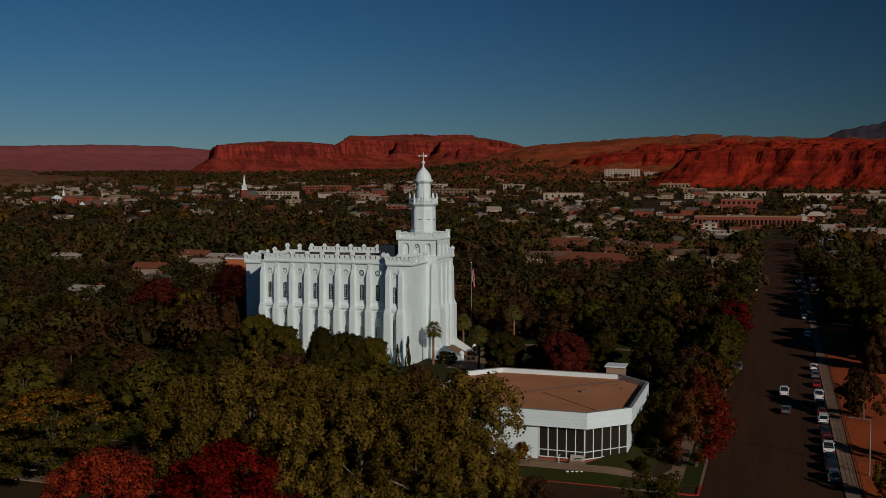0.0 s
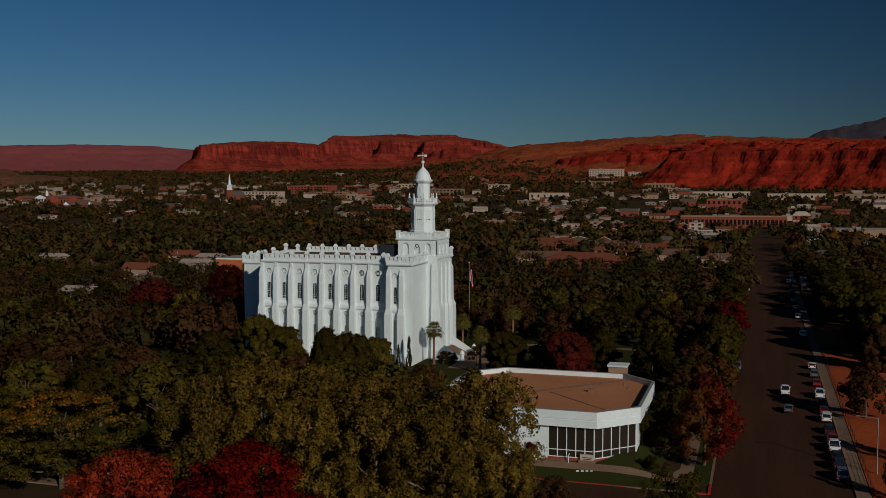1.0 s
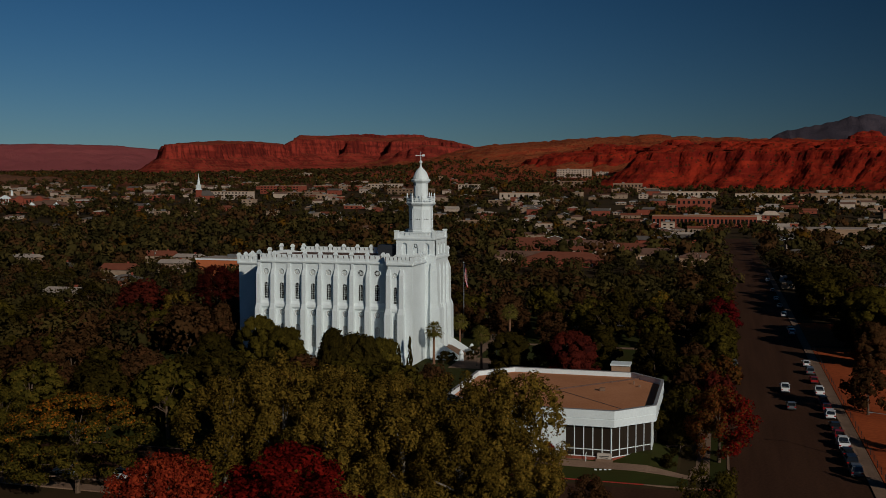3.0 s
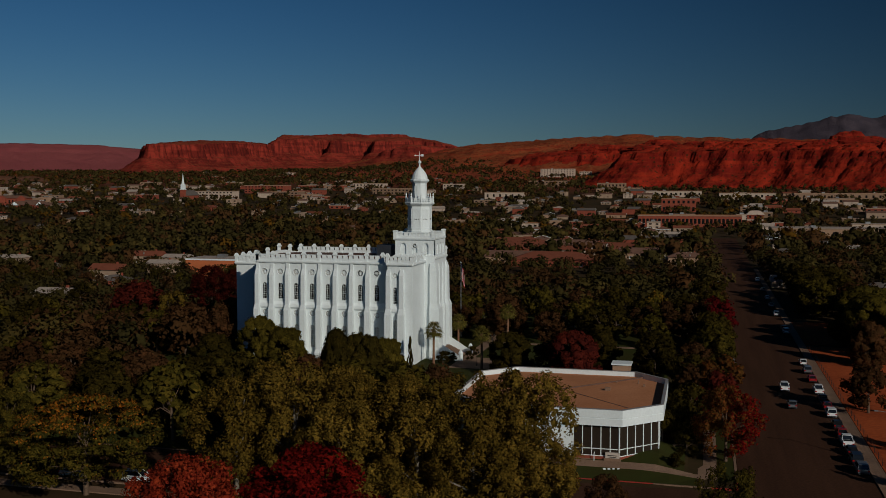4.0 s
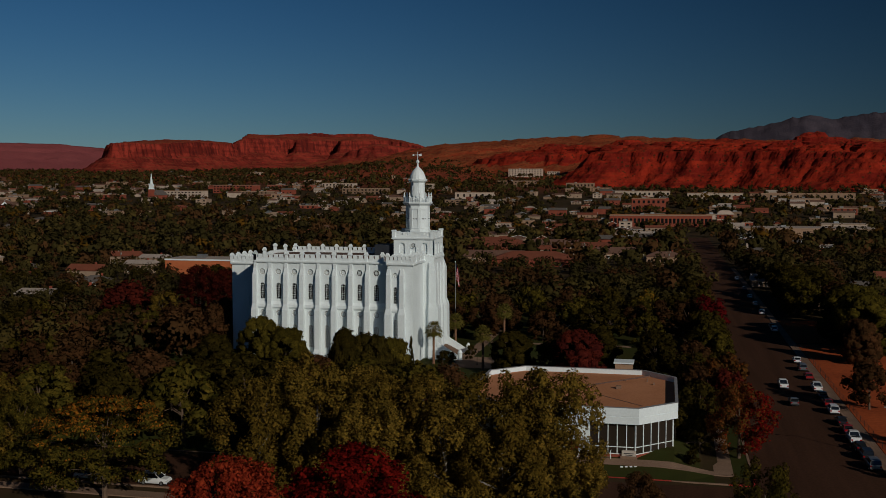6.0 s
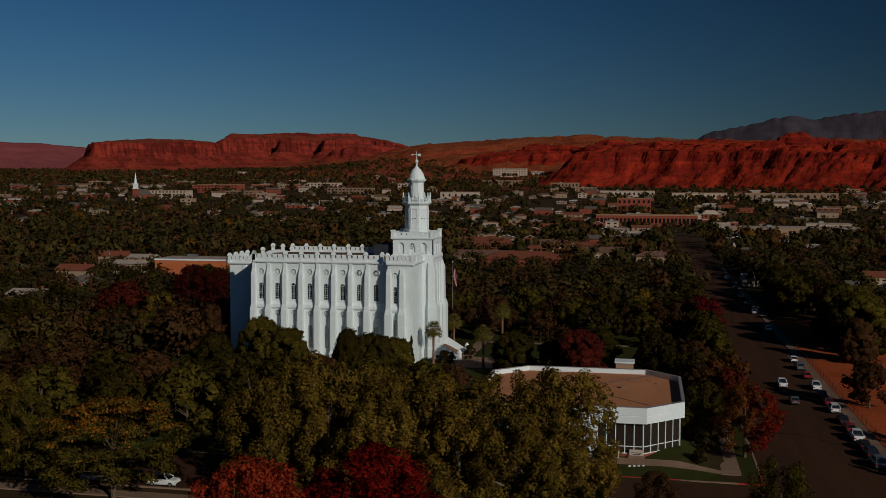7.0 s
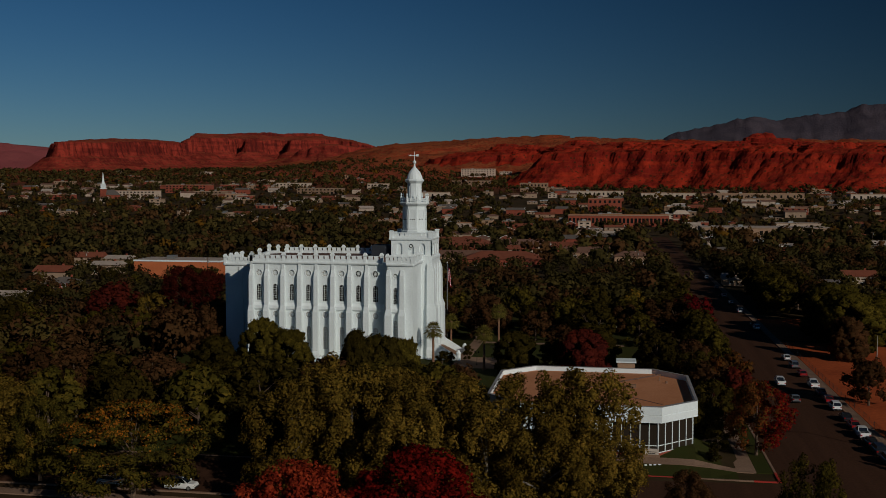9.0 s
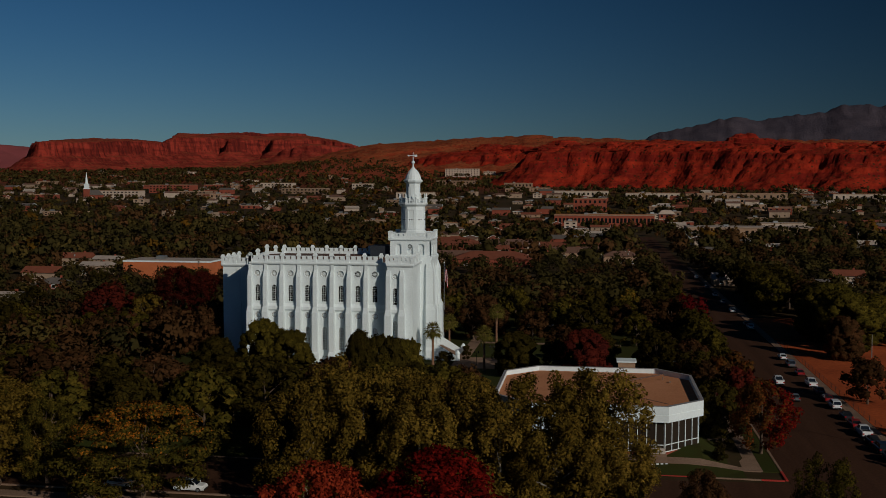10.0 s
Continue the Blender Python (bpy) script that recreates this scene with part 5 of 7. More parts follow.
def trunk_mesh(rs, h, r, blobs, k=7):
    bm = bmesh.new()
    lean = Vector((rs.randn() * 0.03 * h, rs.randn() * 0.03 * h, 0))
    base_r = 0.018 * h + 0.06
    p0, p1, p2 = Vector((0, 0, -0.5)), Vector((0, 0, h * 0.25)) + lean * 0.5, Vector((0, 0, h * 0.72)) + lean
    tube(bm, p0, p1, base_r * 1.25, base_r * 0.8, k)
    tube(bm, p1, p2, base_r * 0.8, base_r * 0.25, k)
    for b in blobs[:: max(1, len(blobs) // 9)]:
        s = p1.lerp(p2, min(0.85, max(0.0, (b[2] / h - 0.35))))
        tube(bm, s, (b[0] * 0.65, b[1] * 0.65, b[2] * 0.92), base_r * 0.38, base_r * 0.1, 5)
    return bm


class Kind:
    """One tree built as meshes, to be set down many times."""

    def __init__(self, seed, h, r, k, count, size, shape="round", low=0.28, flat=0.75, bark=None, fat=1.05, turning=None):
        rs = np.random.RandomState(seed)
        blobs = crown_blobs(rs, h, r, k, low, shape, fat)
        self.h = h
        leaves, soft = leaf_cloud(rs, blobs, count, size, flat, 0.5, 0.7, (0, 0, h * 0.42), 0.5)
        self.tips = None
        if turning:
            sel = np.repeat(turning(leaves.reshape(-1, 4, 3).mean(axis=1), rs), 4)
            self.tips = leaf_mesh("turning_leaves", [(leaves[sel], soft[sel])], L_TIPS)
            leaves, soft = leaves[~sel], soft[~sel]
        self.crown = leaf_mesh("crown", [(leaves, soft), cores(rs, blobs, min(flat, 1.0), 0.6 if fat > 1.3 else 0.42 if count < 8000 else 0.3, (0, 0, h * 0.42), 0.8)], L_GREEN)
        bm = trunk_mesh(rs, h, r, blobs)
        self.trunk = bpy.data.meshes.new("trunk")
        bm.to_mesh(self.trunk)
        bm.free()
        self.trunk.materials.append(bark or M_BARK)

    def put(self, x, y, h, material, label, rz=0.0, wide=1.0, group="", name="tree"):
        s = h / self.h
        ob = thing(name, pose(x, y, hz(x, y), 0, 0, rz), label, "tree", group)
        for nm, me in (("trunk", self.trunk), ("crown", self.crown)) + ((("turning_leaves", self.tips),) if self.tips else ()):
            o = new(nm, me)
            o.parent = ob
            o.matrix_basis = Matrix.Diagonal((s * wide, s * wide, s, 1))
            if nm == "crown":
                o.material_slots[0].link = "OBJECT"
                o.material_slots[0].material = material
        return ob


NEAR = [Kind(11 + i, 18, 6.6, 105, 16500, 0.185, ("round", "vase", "round")[i], 0.06, 1.5, M_PALEBARK, 0.82) for i in range(3)]
NEARRED = [Kind(31 + i, 17, 6.4, 130, 17000, 0.178, "round", 0.12, 0.95) for i in range(2)]
LAYER = Kind(41, 15, 9.4, 130, 19000, 0.18, "round", 0.14, 0.34, None, 0.95, lambda c, rs: rs.rand(len(c)) < np.clip((c[:, 2] - 8.6) / 5.0, 0.03, 0.85) * (0.4 + 0.6 * np.sin(c[:, 0] * 1.1 + 2) ** 2))
STREET = Kind(61, 12, 5.0, 85, 11000, 0.17, "round", 0.16, 0.95, None, 1.0, lambda c, rs: rs.rand(len(c)) < np.clip(0.22 + c[:, 0] * 0.22 - (c[:, 2] - 7) * 0.05, 0.03, 0.95))
STREET.tips.materials[0] = L_RED
DENSE = [Kind(91 + i, 11, 4.6, 105, 6500, 0.21, ("round", "cone", "round")[i], 0.03, 1.0, None, 1.31) for i in range(3)]
MID = [Kind(51 + i, 11, 4.8, 46, 1400, 0.37, ("round", "vase", "round", "round", "vase")[i], 0.1, 1.05) for i in range(5)]
CONE = [Kind(71 + i, 11, 3.6, 46, 1400, 0.37, "cone", 0.08, 0.9) for i in range(2)]
SMALL = [Kind(81 + i, 5, 2.4, 20, 1300, 0.2, "round", 0.15, 0.85) for i in range(2)]

# the big plane trees along the cross street
r3 = random.Random(3)
OL = "tall olive-green plane tree with thinning autumn leaves"
for i, (x, y, h, w) in enumerate([(53.5, -96, 20.4, 1.12), (45, -97, 19.6, 1.05), (36, -98, 18.4, 1.05), (28, -96, 18.5, 1.05), (19, -97, 19.5, 1.1), (12, -101, 18.0, 1.0),
                                  (24, -88, 18.0, 1.0), (13, -86, 19.0, 1.1), (34, -89, 17.5, 0.95), (50, -99, 18.4, 1.0), (47.5, -103.5, 16.5, 0.95), (40, -104, 16.5, 1.0), (30, -105, 16.5, 1.0), (56, -100, 13.0, 0.8)]):
    NEAR[i % 3].put(x, y, h, L_OLIVE, OL, r3.uniform(0, 360), w * 18 / h, "plane trees along the cross street")
NEARRED[0].put(36.0, -133, 17.9, L_RED, "crimson autumn maple with a broad crown", 20, 1.25, name="maple_tree")
NEARRED[1].put(24.0, -137.5, 17.3, L_SCARLET, "orange-red autumn maple beside the crimson one", 80, 1.0, name="maple_tree")
LAYER.put(-11.5, -103, 15.2, L_LAYER, "broad layered green tree with orange turning tips", 140, 1.08)
NEARRED[0].put(-31, -95, 13.5, L_LAYER, "broad dull green street tree", 250, 0.95)
NEARRED[1].put(-38, -97, 17.0, L_OLIVE, "broad olive-green street tree", 40, 1.1)
STREET.put(81.0, -61.5, 12.6, L_ORANGE, "orange and deep red autumn street tree by the kerb", 0, 1.0, name="street_tree")
NEAR[1].put(80.5, -113, 13.6, L_BUSH, "dull olive street tree at the corner", 10, 0.8, name="street_tree")
NEARRED[0].put(66, -111, 10.8, L_RUST, "small russet tree south of the cross street", 70, 0.8, name="street_tree")
MID[2].put(109.5, -18, 9.8, L_RUST, "round dark russet tree on the red dirt", 10, 1.05)
MID[0].put(113.5, -50, 7.5, L_RUST, "thin russet tree beside the street lamp", 60, 0.8)
MID[1].put(108.5, -72, 6.0, L_OLIVE, "small olive tree at the end of the footpath", 60, 0.8)
# beside the temple
DENSE[1].put(7.3, -47, 15.0, L_GREEN, "dense dark evergreen in front of the temple", 0, 0.85, name="evergreen_tree")
DENSE[0].put(11.6, -45, 13.8, L_GREEN, "dense dark evergreen beside another one", 70, 0.8, name="evergreen_tree")
DENSE[2].put(-21, -22, 13.2, L_BUSH, "dark green tree hiding the temple base", 30, 0.92)
DENSE[0].put(-14.2, -23, 11.2, L_BUSH, "dark green tree hiding the temple base", 130, 1.0)
DENSE[2].put(-30, -28, 10.0, L_GREEN, "dark green tree before the temple wall", 80, 1.2)
DENSE[0].put(15.3, -40, 12.4, L_BUSH, "olive-brown tree before the temple corner", 120, 0.72)
DENSE[2].put(50.5, -19, 12.0, L_DARKRED, "dark red tree behind the low building", 0, 1.1, name="maple_tree")
MID[3].put(46, -6, 11.0, L_RUST, "russet tree behind the low building", 50, 1.0)
DENSE[0].put(66.5, 2, 9.5, L_GREEN, "dark shady tree beside the gatehouse", 15, 1.1)
DENSE[2].put(54, 4, 9.0, L_GREEN, "dark shady tree behind the gatehouse", 75, 1.1)
MID[0].put(63, 82, 10.5, L_YELLOW, "golden-brown autumn tree on the dark lawn", 30, 0.9)
DENSE[2].put(35, -10, 10.0, L_GREEN, "dark green tree beside the forecourt", 10, 1.15)
MID[2].put(-84, 32, 15.0, L_DARKRED, "dark red autumn tree west of the temple", 10, 1.3, name="maple_tree")
NEARRED[0].put(-80, 68, 17.0, L_DARKRED, "dark red autumn tree with pale trunks behind the temple", 90, 1.15, name="maple_tree")
MID[1].put(-74, 33, 12.0, L_OLIVE, "yellow-green tree between red ones", 90, 0.9)
NEARRED[1].put(-74, 74, 15.5, L_DARKRED, "dark red autumn tree behind the temple", 40, 1.0, name="maple_tree")
for x, y, h, w, rz in ((119.5, 73, 15.0, 1.1, 30), (122, 55, 16.0, 1.2, 120), (130, 64, 14.5, 1.3, 210), (117.5, 38, 11.0, 1.0, 300), (124, 82, 15.5, 1.15, 75)):
    DENSE[0 if x > 118 else 2].put(x, y, h, L_RUST if y == 38 else L_LAYER if y > 75 else L_BUSH, "broad shady tree at the edge of the dirt lot", rz, w)
for x, y, h, m, lab in ((80.5, -38, 10.5, L_DARKRED, "russet street tree by the kerb"), (80.7, -24, 11, L_ORANGE, "russet street tree by the kerb"), (80.5, -6, 9, L_GREEN, "dark street tree by the kerb"),
                        (80.5, 12, 11, L_BUSH, "dark street tree by the kerb"), (80.5, 40, 11, L_GREEN, "dark street tree by the kerb"), (80.2, 50, 10.5, L_BUSH, "dark street tree by the kerb"),
                        (81, 66, 12.5, L_CRIMSON, "crimson street tree by the kerb"), (80, 84, 11, L_CRIMSON, "crimson street tree by the kerb")):
    MID[int(abs(y)) % 5].put(x, y, h, m, lab, y * 7, 0.95, name="street_tree")

M_PALMBARK = surf("palm_bark", (0.26, 0.13, 0.07), (0.15, 0.075, 0.045), 0.95, 1.0, 6.0, 0.5)
PALMPOS = [(14.0, 1.4, 11.9), (26.7, 30.4, 13.3), (15.0, 22.6, 11.2), (27.1, -4.0, 12.2)]


def palm(seed, h):
    """A fan palm: a trunk with a skirt of dead fronds, and a ball of split fans."""
    rs = np.random.RandomState(seed)
    bm = bmesh.new()
    lathe(bm, [(0.42, -0.4), (0.34, 0.6), (0.27, h * 0.45), (0.28, h * 0.72), (0.6, h * 0.8), (0.5, h * 0.92), (0.15, h * 0.97)], 9)
    verts, faces = [], []
    up = np.array([0, 0, 1.0])
    for i in range(64):
        az, el = i * 2.4, 1.45 - 2.3 * (i / 64.0) ** 0.9 + 0.12 * rs.randn()
        L = 1.55 + 0.4 * rs.rand()
        d = np.array([math.cos(az) * math.cos(el), math.sin(az) * math.cos(el), math.sin(el)])
        side = np.array([-math.sin(az), math.cos(az), 0])
        p0 = np.array([0, 0, h * 0.93])
        hub = p0 + d * L * 0.75
        for j in range(11):
            t = (j - 5) / 5.0 * 1.5
            way = d * math.cos(t) + side * math.sin(t)
            tip = hub + way * L * 0.8 - up * (0.22 * L + 0.1 * abs(t))
            w = np.cross(way, up + 0.3 * d)
            w = w / (np.linalg.norm(w) + 1e-6) * 0.085
            mid = hub + way * L * 0.45
            k = len(verts)
            verts += [tuple(hub), tuple(mid + w), tuple(tip), tuple(mid - w)]
            faces.append((k, k + 1, k + 2, k + 3))
        k = len(verts)
        verts += [tuple(p0 - side * 0.04), tuple(p0 + side * 0.04), tuple(hub + side * 0.03), tuple(hub - side * 0.03)]
        faces.append((k, k + 1, k + 2, k + 3))
    return bm, (verts, [], faces)


for i, (x, y, top) in enumerate(PALMPOS):
    g = hz(x, y)
    ob = thing("palm_tree", pose(x, y, g), "tall fan palm with a shaggy brown trunk", "palm tree", "palms round the temple")
    b_, c_ = palm(i, top - g - 0.6)
    part("trunk", b_, M_PALMBARK, ob)
    part("crown", c_, L_PALM, ob)
for x, y, h in ((7.5, -6.0, 6.0), (10.4, -6.6, 8.2), (4.2, -6.6, 4.5)):
    CONE[1].put(x, y, h, L_GREEN, "slim dark cypress by the temple wall", x * 30, 0.28, "cypresses by the wall", "cypress_tree")
for x, y, h in ((17.2, 5.6, 2.6), (21.0, 10.0, 2.2), (20.5, 16.5, 2.4), (16.0, 2.5, 3.0), (70.6, -58.5, 5.0), (73.0, -56, 5.4), (74.8, -60.5, 4.2), (54, -70.5, 2.6), (61, -66, 4.2), (73.3, -69.2, 2.4), (74.5, -51, 5.5)):
    SMALL[int(y) % 2].put(x, y, h, L_RED if (x, y) == (54, -70.5) else L_GREEN, "small round clipped garden shrub", x * 40, 1.0, "garden shrubs", "shrub")


# the wooded blocks round the temple
def free(x, y):
    """Whether a tree may stand here."""
    if -46 < x < 24 and -9 < y < 36: return False
    if 29 < x < 77 and -78 < y < -27: return False
    if 77 < x < 107: return False
    if -50 < x < 32 and -48 < y < 0: return False
    if 104 < x < 190 and -78 < y < 66: return False
    if -260 < x < 330 and -98 < y < -76: return False
    if 18 < x < 62 and (-2 < y < 33 or 35 < y < 40): return False
    if y < -100 and x > -60: return False
    return True


placed = [(119.5, 73), (122, 55), (130, 64), (124, 82), (113, 75), (113, 88), (113, 100), (113, 112), (113, 124), (35, -10), (9.5, -47), (-17, -22), (-4, -30), (18, -40), (25, -34), (50, -19), (46, -6), (63, 82), (59, -9), (66.5, 2), (54, 4), (73, 22), (33, -21), (-84, 32), (-80, 68), (-74, 74), (-78, 60), (-70, 62), (-74, 33)]
rt = random.Random(12)
HOUSES = []
MIX = [(L_GREEN, "dark green leafy tree among others"), (L_GREEN, "dark green leafy tree among others"), (L_BUSH, "olive-green leafy tree among others"), (L_RUST, "russet-brown autumn tree among green ones"), (L_GREEN, "shaded dark green tree in the wood"), (L_RUST, "dull brown autumn tree among green ones"), (L_GREEN, "dense dark green tree in the wood"), (L_GREEN, "dark green leafy tree among others"), (L_LAYER, "yellowing autumn tree among green ones"), (L_RUST, "russet-brown autumn tree among green ones")]


REST = {}


def blocked(x, y):
    """Whether a tree here would stand in a house or right in front of it."""
    return any((x - a) ** 2 + (y - b) ** 2 < c * c or (abs(x - a) < c * 0.8 and 0 < b - y < c + 8) for a, b, c in HOUSES)



def wood(x0, x1, y0, y1, gap, tries, h0, h1, limit):
    """Trees over a block of land: the nearest are things, those behind go into one wood."""
    got = []
    for _ in range(tries):
        x, y = rt.uniform(x0, x1), rt.uniform(y0, y1)
        if not free(x, y) or any((x - a) ** 2 + (y - b) ** 2 < gap * gap for a, b in placed): continue
        if blocked(x, y): continue
        placed.append((x, y))
        got.append((x, y))
    got.sort(key=lambda p: p[1])
    for n, (x, y) in enumerate(got):
        m, lab = MIX[rt.randrange(len(MIX))]
        hh = rt.uniform(h0, h1)
        if x > -50 and y < -45:
            hh = min(hh, 9.5 - (y + 48) * 0.16)
        if n >= limit:
            REST.setdefault(m.name, []).append((x, y, hh))
            continue
        kind = CONE[rt.randrange(2)] if rt.random() < 0.07 else MID[rt.randrange(5)]
        kind.put(x, y, hh, m, lab, rt.uniform(0, 360), rt.uniform(0.95, 1.25))


# rows along the wide street
ra = random.Random(44)
for i in range(27):
    y = 66 + i * 10.0
    for x in (115.0, 125.0)[i < 6:]:
        m, lab = MIX[ra.randrange(5)]
        xx, yy = x + ra.uniform(-1.5, 1.5), y + ra.uniform(-2, 2)
        if i < 13:
            MID[ra.randrange(5)].put(xx, yy, ra.uniform(10, 14), m, lab + " along the street", ra.uniform(0, 360), ra.uniform(1.0, 1.25), name="street_tree")
        else:
            REST.setdefault(m.name, []).append((xx, yy, 12.0))
        placed.append((xx, yy))
for i in range(30):
    y = 20 + i * 10.5
    if 55 < y < 92: continue
    m, lab = MIX[ra.randrange(5)]
    xx = 79.6 + ra.uniform(-1, 1.4)
    if i < 14:
        MID[ra.randrange(5)].put(xx, y, ra.uniform(9, 12.5), m, lab + " along the street", ra.uniform(0, 360), ra.uniform(1.0, 1.2), name="street_tree")
    else:
        REST.setdefault(m.name, []).append((xx, y, 11.0))
    placed.append((xx, y))
for x, y, h, m in ((75, -46, 9, L_GREEN), (76.5, -30, 10, L_RUST), (74, -14, 9, L_GREEN), (67, -6, 10, L_GREEN), (75, 3, 9, L_RUST), (45, -14, 9, L_GREEN)):
    MID[int(x) % 5].put(x, y, h, m, "shady tree between the low building and the street", x * 31, 1.05)
    placed.append((x, y))


# ---- vehicles ----
M_PAINTS = {}
for nm, c in (("white", (0.75, 0.75, 0.74)), ("black", (0.015, 0.015, 0.017)), ("red", (0.30, 0.015, 0.015)), ("grey", (0.12, 0.125, 0.13)), ("silver", (0.42, 0.43, 0.44)), ("blue", (0.02, 0.035, 0.07))):
    m_ = surf("car_paint_" + nm, c, tuple(v * 0.93 for v in c), 0.3, 0.5, 6, 0.0, 0.0, 0.0, 0.6)
    m_.node_tree.nodes["Principled BSDF"].inputs["Coat Weight"].default_value = 0.6
    M_PAINTS[nm] = m_
M_TYRE = surf("tyre_rubber", (0.02, 0.02, 0.02), None, 0.9, 2, 10, 0.1)
M_CARGLASS = glass_mat("car_glass", (0.012, 0.014, 0.016), 0.04)
M_LAMP = surf("lamp_lens", (0.65, 0.65, 0.6), None, 0.2, 2, 10, 0.0)
M_TAIL = surf("tail_lens", (0.4, 0.01, 0.01), None, 0.25, 2, 10, 0.0)

SHAPES = {
    # kind: length, width, lower body stations (x, z), cabin stations (x, z)
    "sedan": (4.7, 1.8, [(-2.35, 0.72), (-2.2, 0.95), (-1.4, 1.0), (0.9, 0.96), (2.1, 0.82), (2.35, 0.6)], [(-1.75, 0.98), (-1.0, 1.42), (0.25, 1.45), (1.15, 0.97)]),
    "suv": (4.8, 1.95, [(-2.4, 0.8), (-2.36, 1.08), (-1.4, 1.12), (0.9, 1.1), (2.2, 0.98), (2.4, 0.7)], [(-2.3, 1.1), (-2.05, 1.74), (0.35, 1.76), (1.25, 1.1)]),
    "pickup": (5.7, 2.0, [(-2.85, 0.8), (-2.83, 1.15), (-0.9, 1.15), (1.3, 1.15), (2.65, 1.05), (2.85, 0.75)], [(-0.75, 1.13), (-0.55, 1.82), (0.75, 1.84), (1.5, 1.13)]),
}


def car_proto(kind):
    L, Wd, low, cab = SHAPES[kind]
    ob = thing("car", pose(0, 0, -60), "", "car")
    h = Wd / 2
    bm = bmesh.new()
    rings = []
    for x, zt in low:
        s = 1.0 if abs(x) < L / 2 - 0.2 else 0.9
        rings.append([(x, -h * s * 0.92, 0.28), (x, -h * s, 0.5), (x, -h * s, zt - 0.12), (x, -h * s * 0.9, zt), (x, h * s * 0.9, zt), (x, h * s, zt - 0.12), (x, h * s, 0.5), (x, h * s * 0.92, 0.28)])
    loft(bm, rings)
    body = part("body", bm, M_PAINTS["white"], ob)
    bm = bmesh.new()
    # side, front and rear glass in one tapered cabin
    zb, zt = cab[0][1], cab[1][1]
    loft(bm, [[(cab[0][0], -h * 0.88, zb), (cab[3][0], -h * 0.88, zb), (cab[3][0], h * 0.88, zb), (cab[0][0], h * 0.88, zb)],
              [(cab[1][0], -h * 0.72, zt), (cab[2][0], -h * 0.72, zt), (cab[2][0], h * 0.72, zt), (cab[1][0], h * 0.72, zt)]])
    part("window", bm, M_CARGLASS, ob, "dark tinted car glass")
    bm = bmesh.new()
    box(bm, cab[1][0] - 0.06, cab[2][0] + 0.08, -h * 0.74, h * 0.74, zt - 0.03, zt + 0.05)
    bmesh.ops.bevel(bm, geom=list(bm.edges), offset=0.03, segments=1, affect="EDGES")
    part("roof_panel", bm, M_PAINTS["white"], ob)
    for s in (-1, 1):
        for a, b in ((0, 1), (3, 2)):
            bm = tube(bmesh.new(), (cab[a][0], s * h * 0.88, zb), (cab[b][0], s * h * 0.73, zt), 0.06, 0.05, 5)
            part("pillar", bm, M_PAINTS["white"], ob)
    if kind == "pickup":
        bm = box(bmesh.new(), -2.72, -0.95, -h * 0.78, h * 0.78, 1.155, 1.175)
        part("truck_bed", bm, M_DARK, ob, "dark load bed")
        for s in (-1, 1):
            part("bed_rail", box(bmesh.new(), -2.8, -0.85, s * h * 0.86 - 0.08, s * h * 0.86 + 0.08, 1.14, 1.32), M_PAINTS["white"], ob)
        part("tailgate", box(bmesh.new(), -2.86, -2.72, -h * 0.9, h * 0.9, 1.1, 1.32), M_PAINTS["white"], ob)
    for x in (-L * 0.31, L * 0.31):
        for s in (-1, 1):
            bm = bmesh.new()
            lathe(bm, [(0.2, -0.11), (0.33, -0.11), (0.35, -0.07), (0.35, 0.07), (0.33, 0.11), (0.2, 0.11)], 14)
            t = part("tyre", bm, M_TYRE, ob)
            t.matrix_basis = pose(x, s * (h - 0.1), 0.35, 90)
            bm = bmesh.new()
            lathe(bm, [(0.21, -0.115), (0.19, -0.09), (0.05, -0.1)], 10)
            lathe(bm, [(0.21, 0.115), (0.19, 0.09), (0.05, 0.1)], 10)
            part("rim", bm, M_STEEL, t)
    for s in (-1, 1):
        part("headlight", box(bmesh.new(), L / 2 - 0.22, L / 2 - 0.02, s * h * 0.7 - 0.2, s * h * 0.7 + 0.2, 0.62, 0.78), M_LAMP, ob, "clear headlight")
        part("tail_light", box(bmesh.new(), -L / 2 - 0.01, -L / 2 + 0.12, s * h * 0.74 - 0.16, s * h * 0.74 + 0.16, 0.72, 0.95), M_TAIL, ob, "red tail light")
        part("mirror", box(bmesh.new(), cab[3][0] - 0.3, cab[3][0] - 0.12, s * (h + 0.08) - 0.1, s * (h + 0.08) + 0.1, zb + 0.05, zb + 0.2), M_PAINTS["white"], ob)
    part("bumper", box(bmesh.new(), L / 2 - 0.05, L / 2 + 0.06, -h * 0.8, h * 0.8, 0.32, 0.5), M_DARK, ob)
    part("bumper", box(bmesh.new(), -L / 2 - 0.06, -L / 2 + 0.05, -h * 0.8, h * 0.8, 0.32, 0.52), M_DARK, ob)
    return ob


PROTO = {k: car_proto(k) for k in SHAPES}


def car(kind, paint, x, y, rz, label, group="cars parked along the street"):
    ob = copy_thing(PROTO[kind], pose(x, y, hz(x, y) + 0.06, 0, 0, rz))
    ob.name = {"sedan": "car", "suv": "suv", "pickup": "pickup_truck"}[kind]
    tagged(ob, label, {"pickup": "pickup truck"}.get(kind, "car"), group)
    for c in ob.children:
        if c.material_slots and c.material_slots[0].material == M_PAINTS["white"]:
            c.material_slots[0].link = "OBJECT"
            c.material_slots[0].material = M_PAINTS[paint]
    return ob


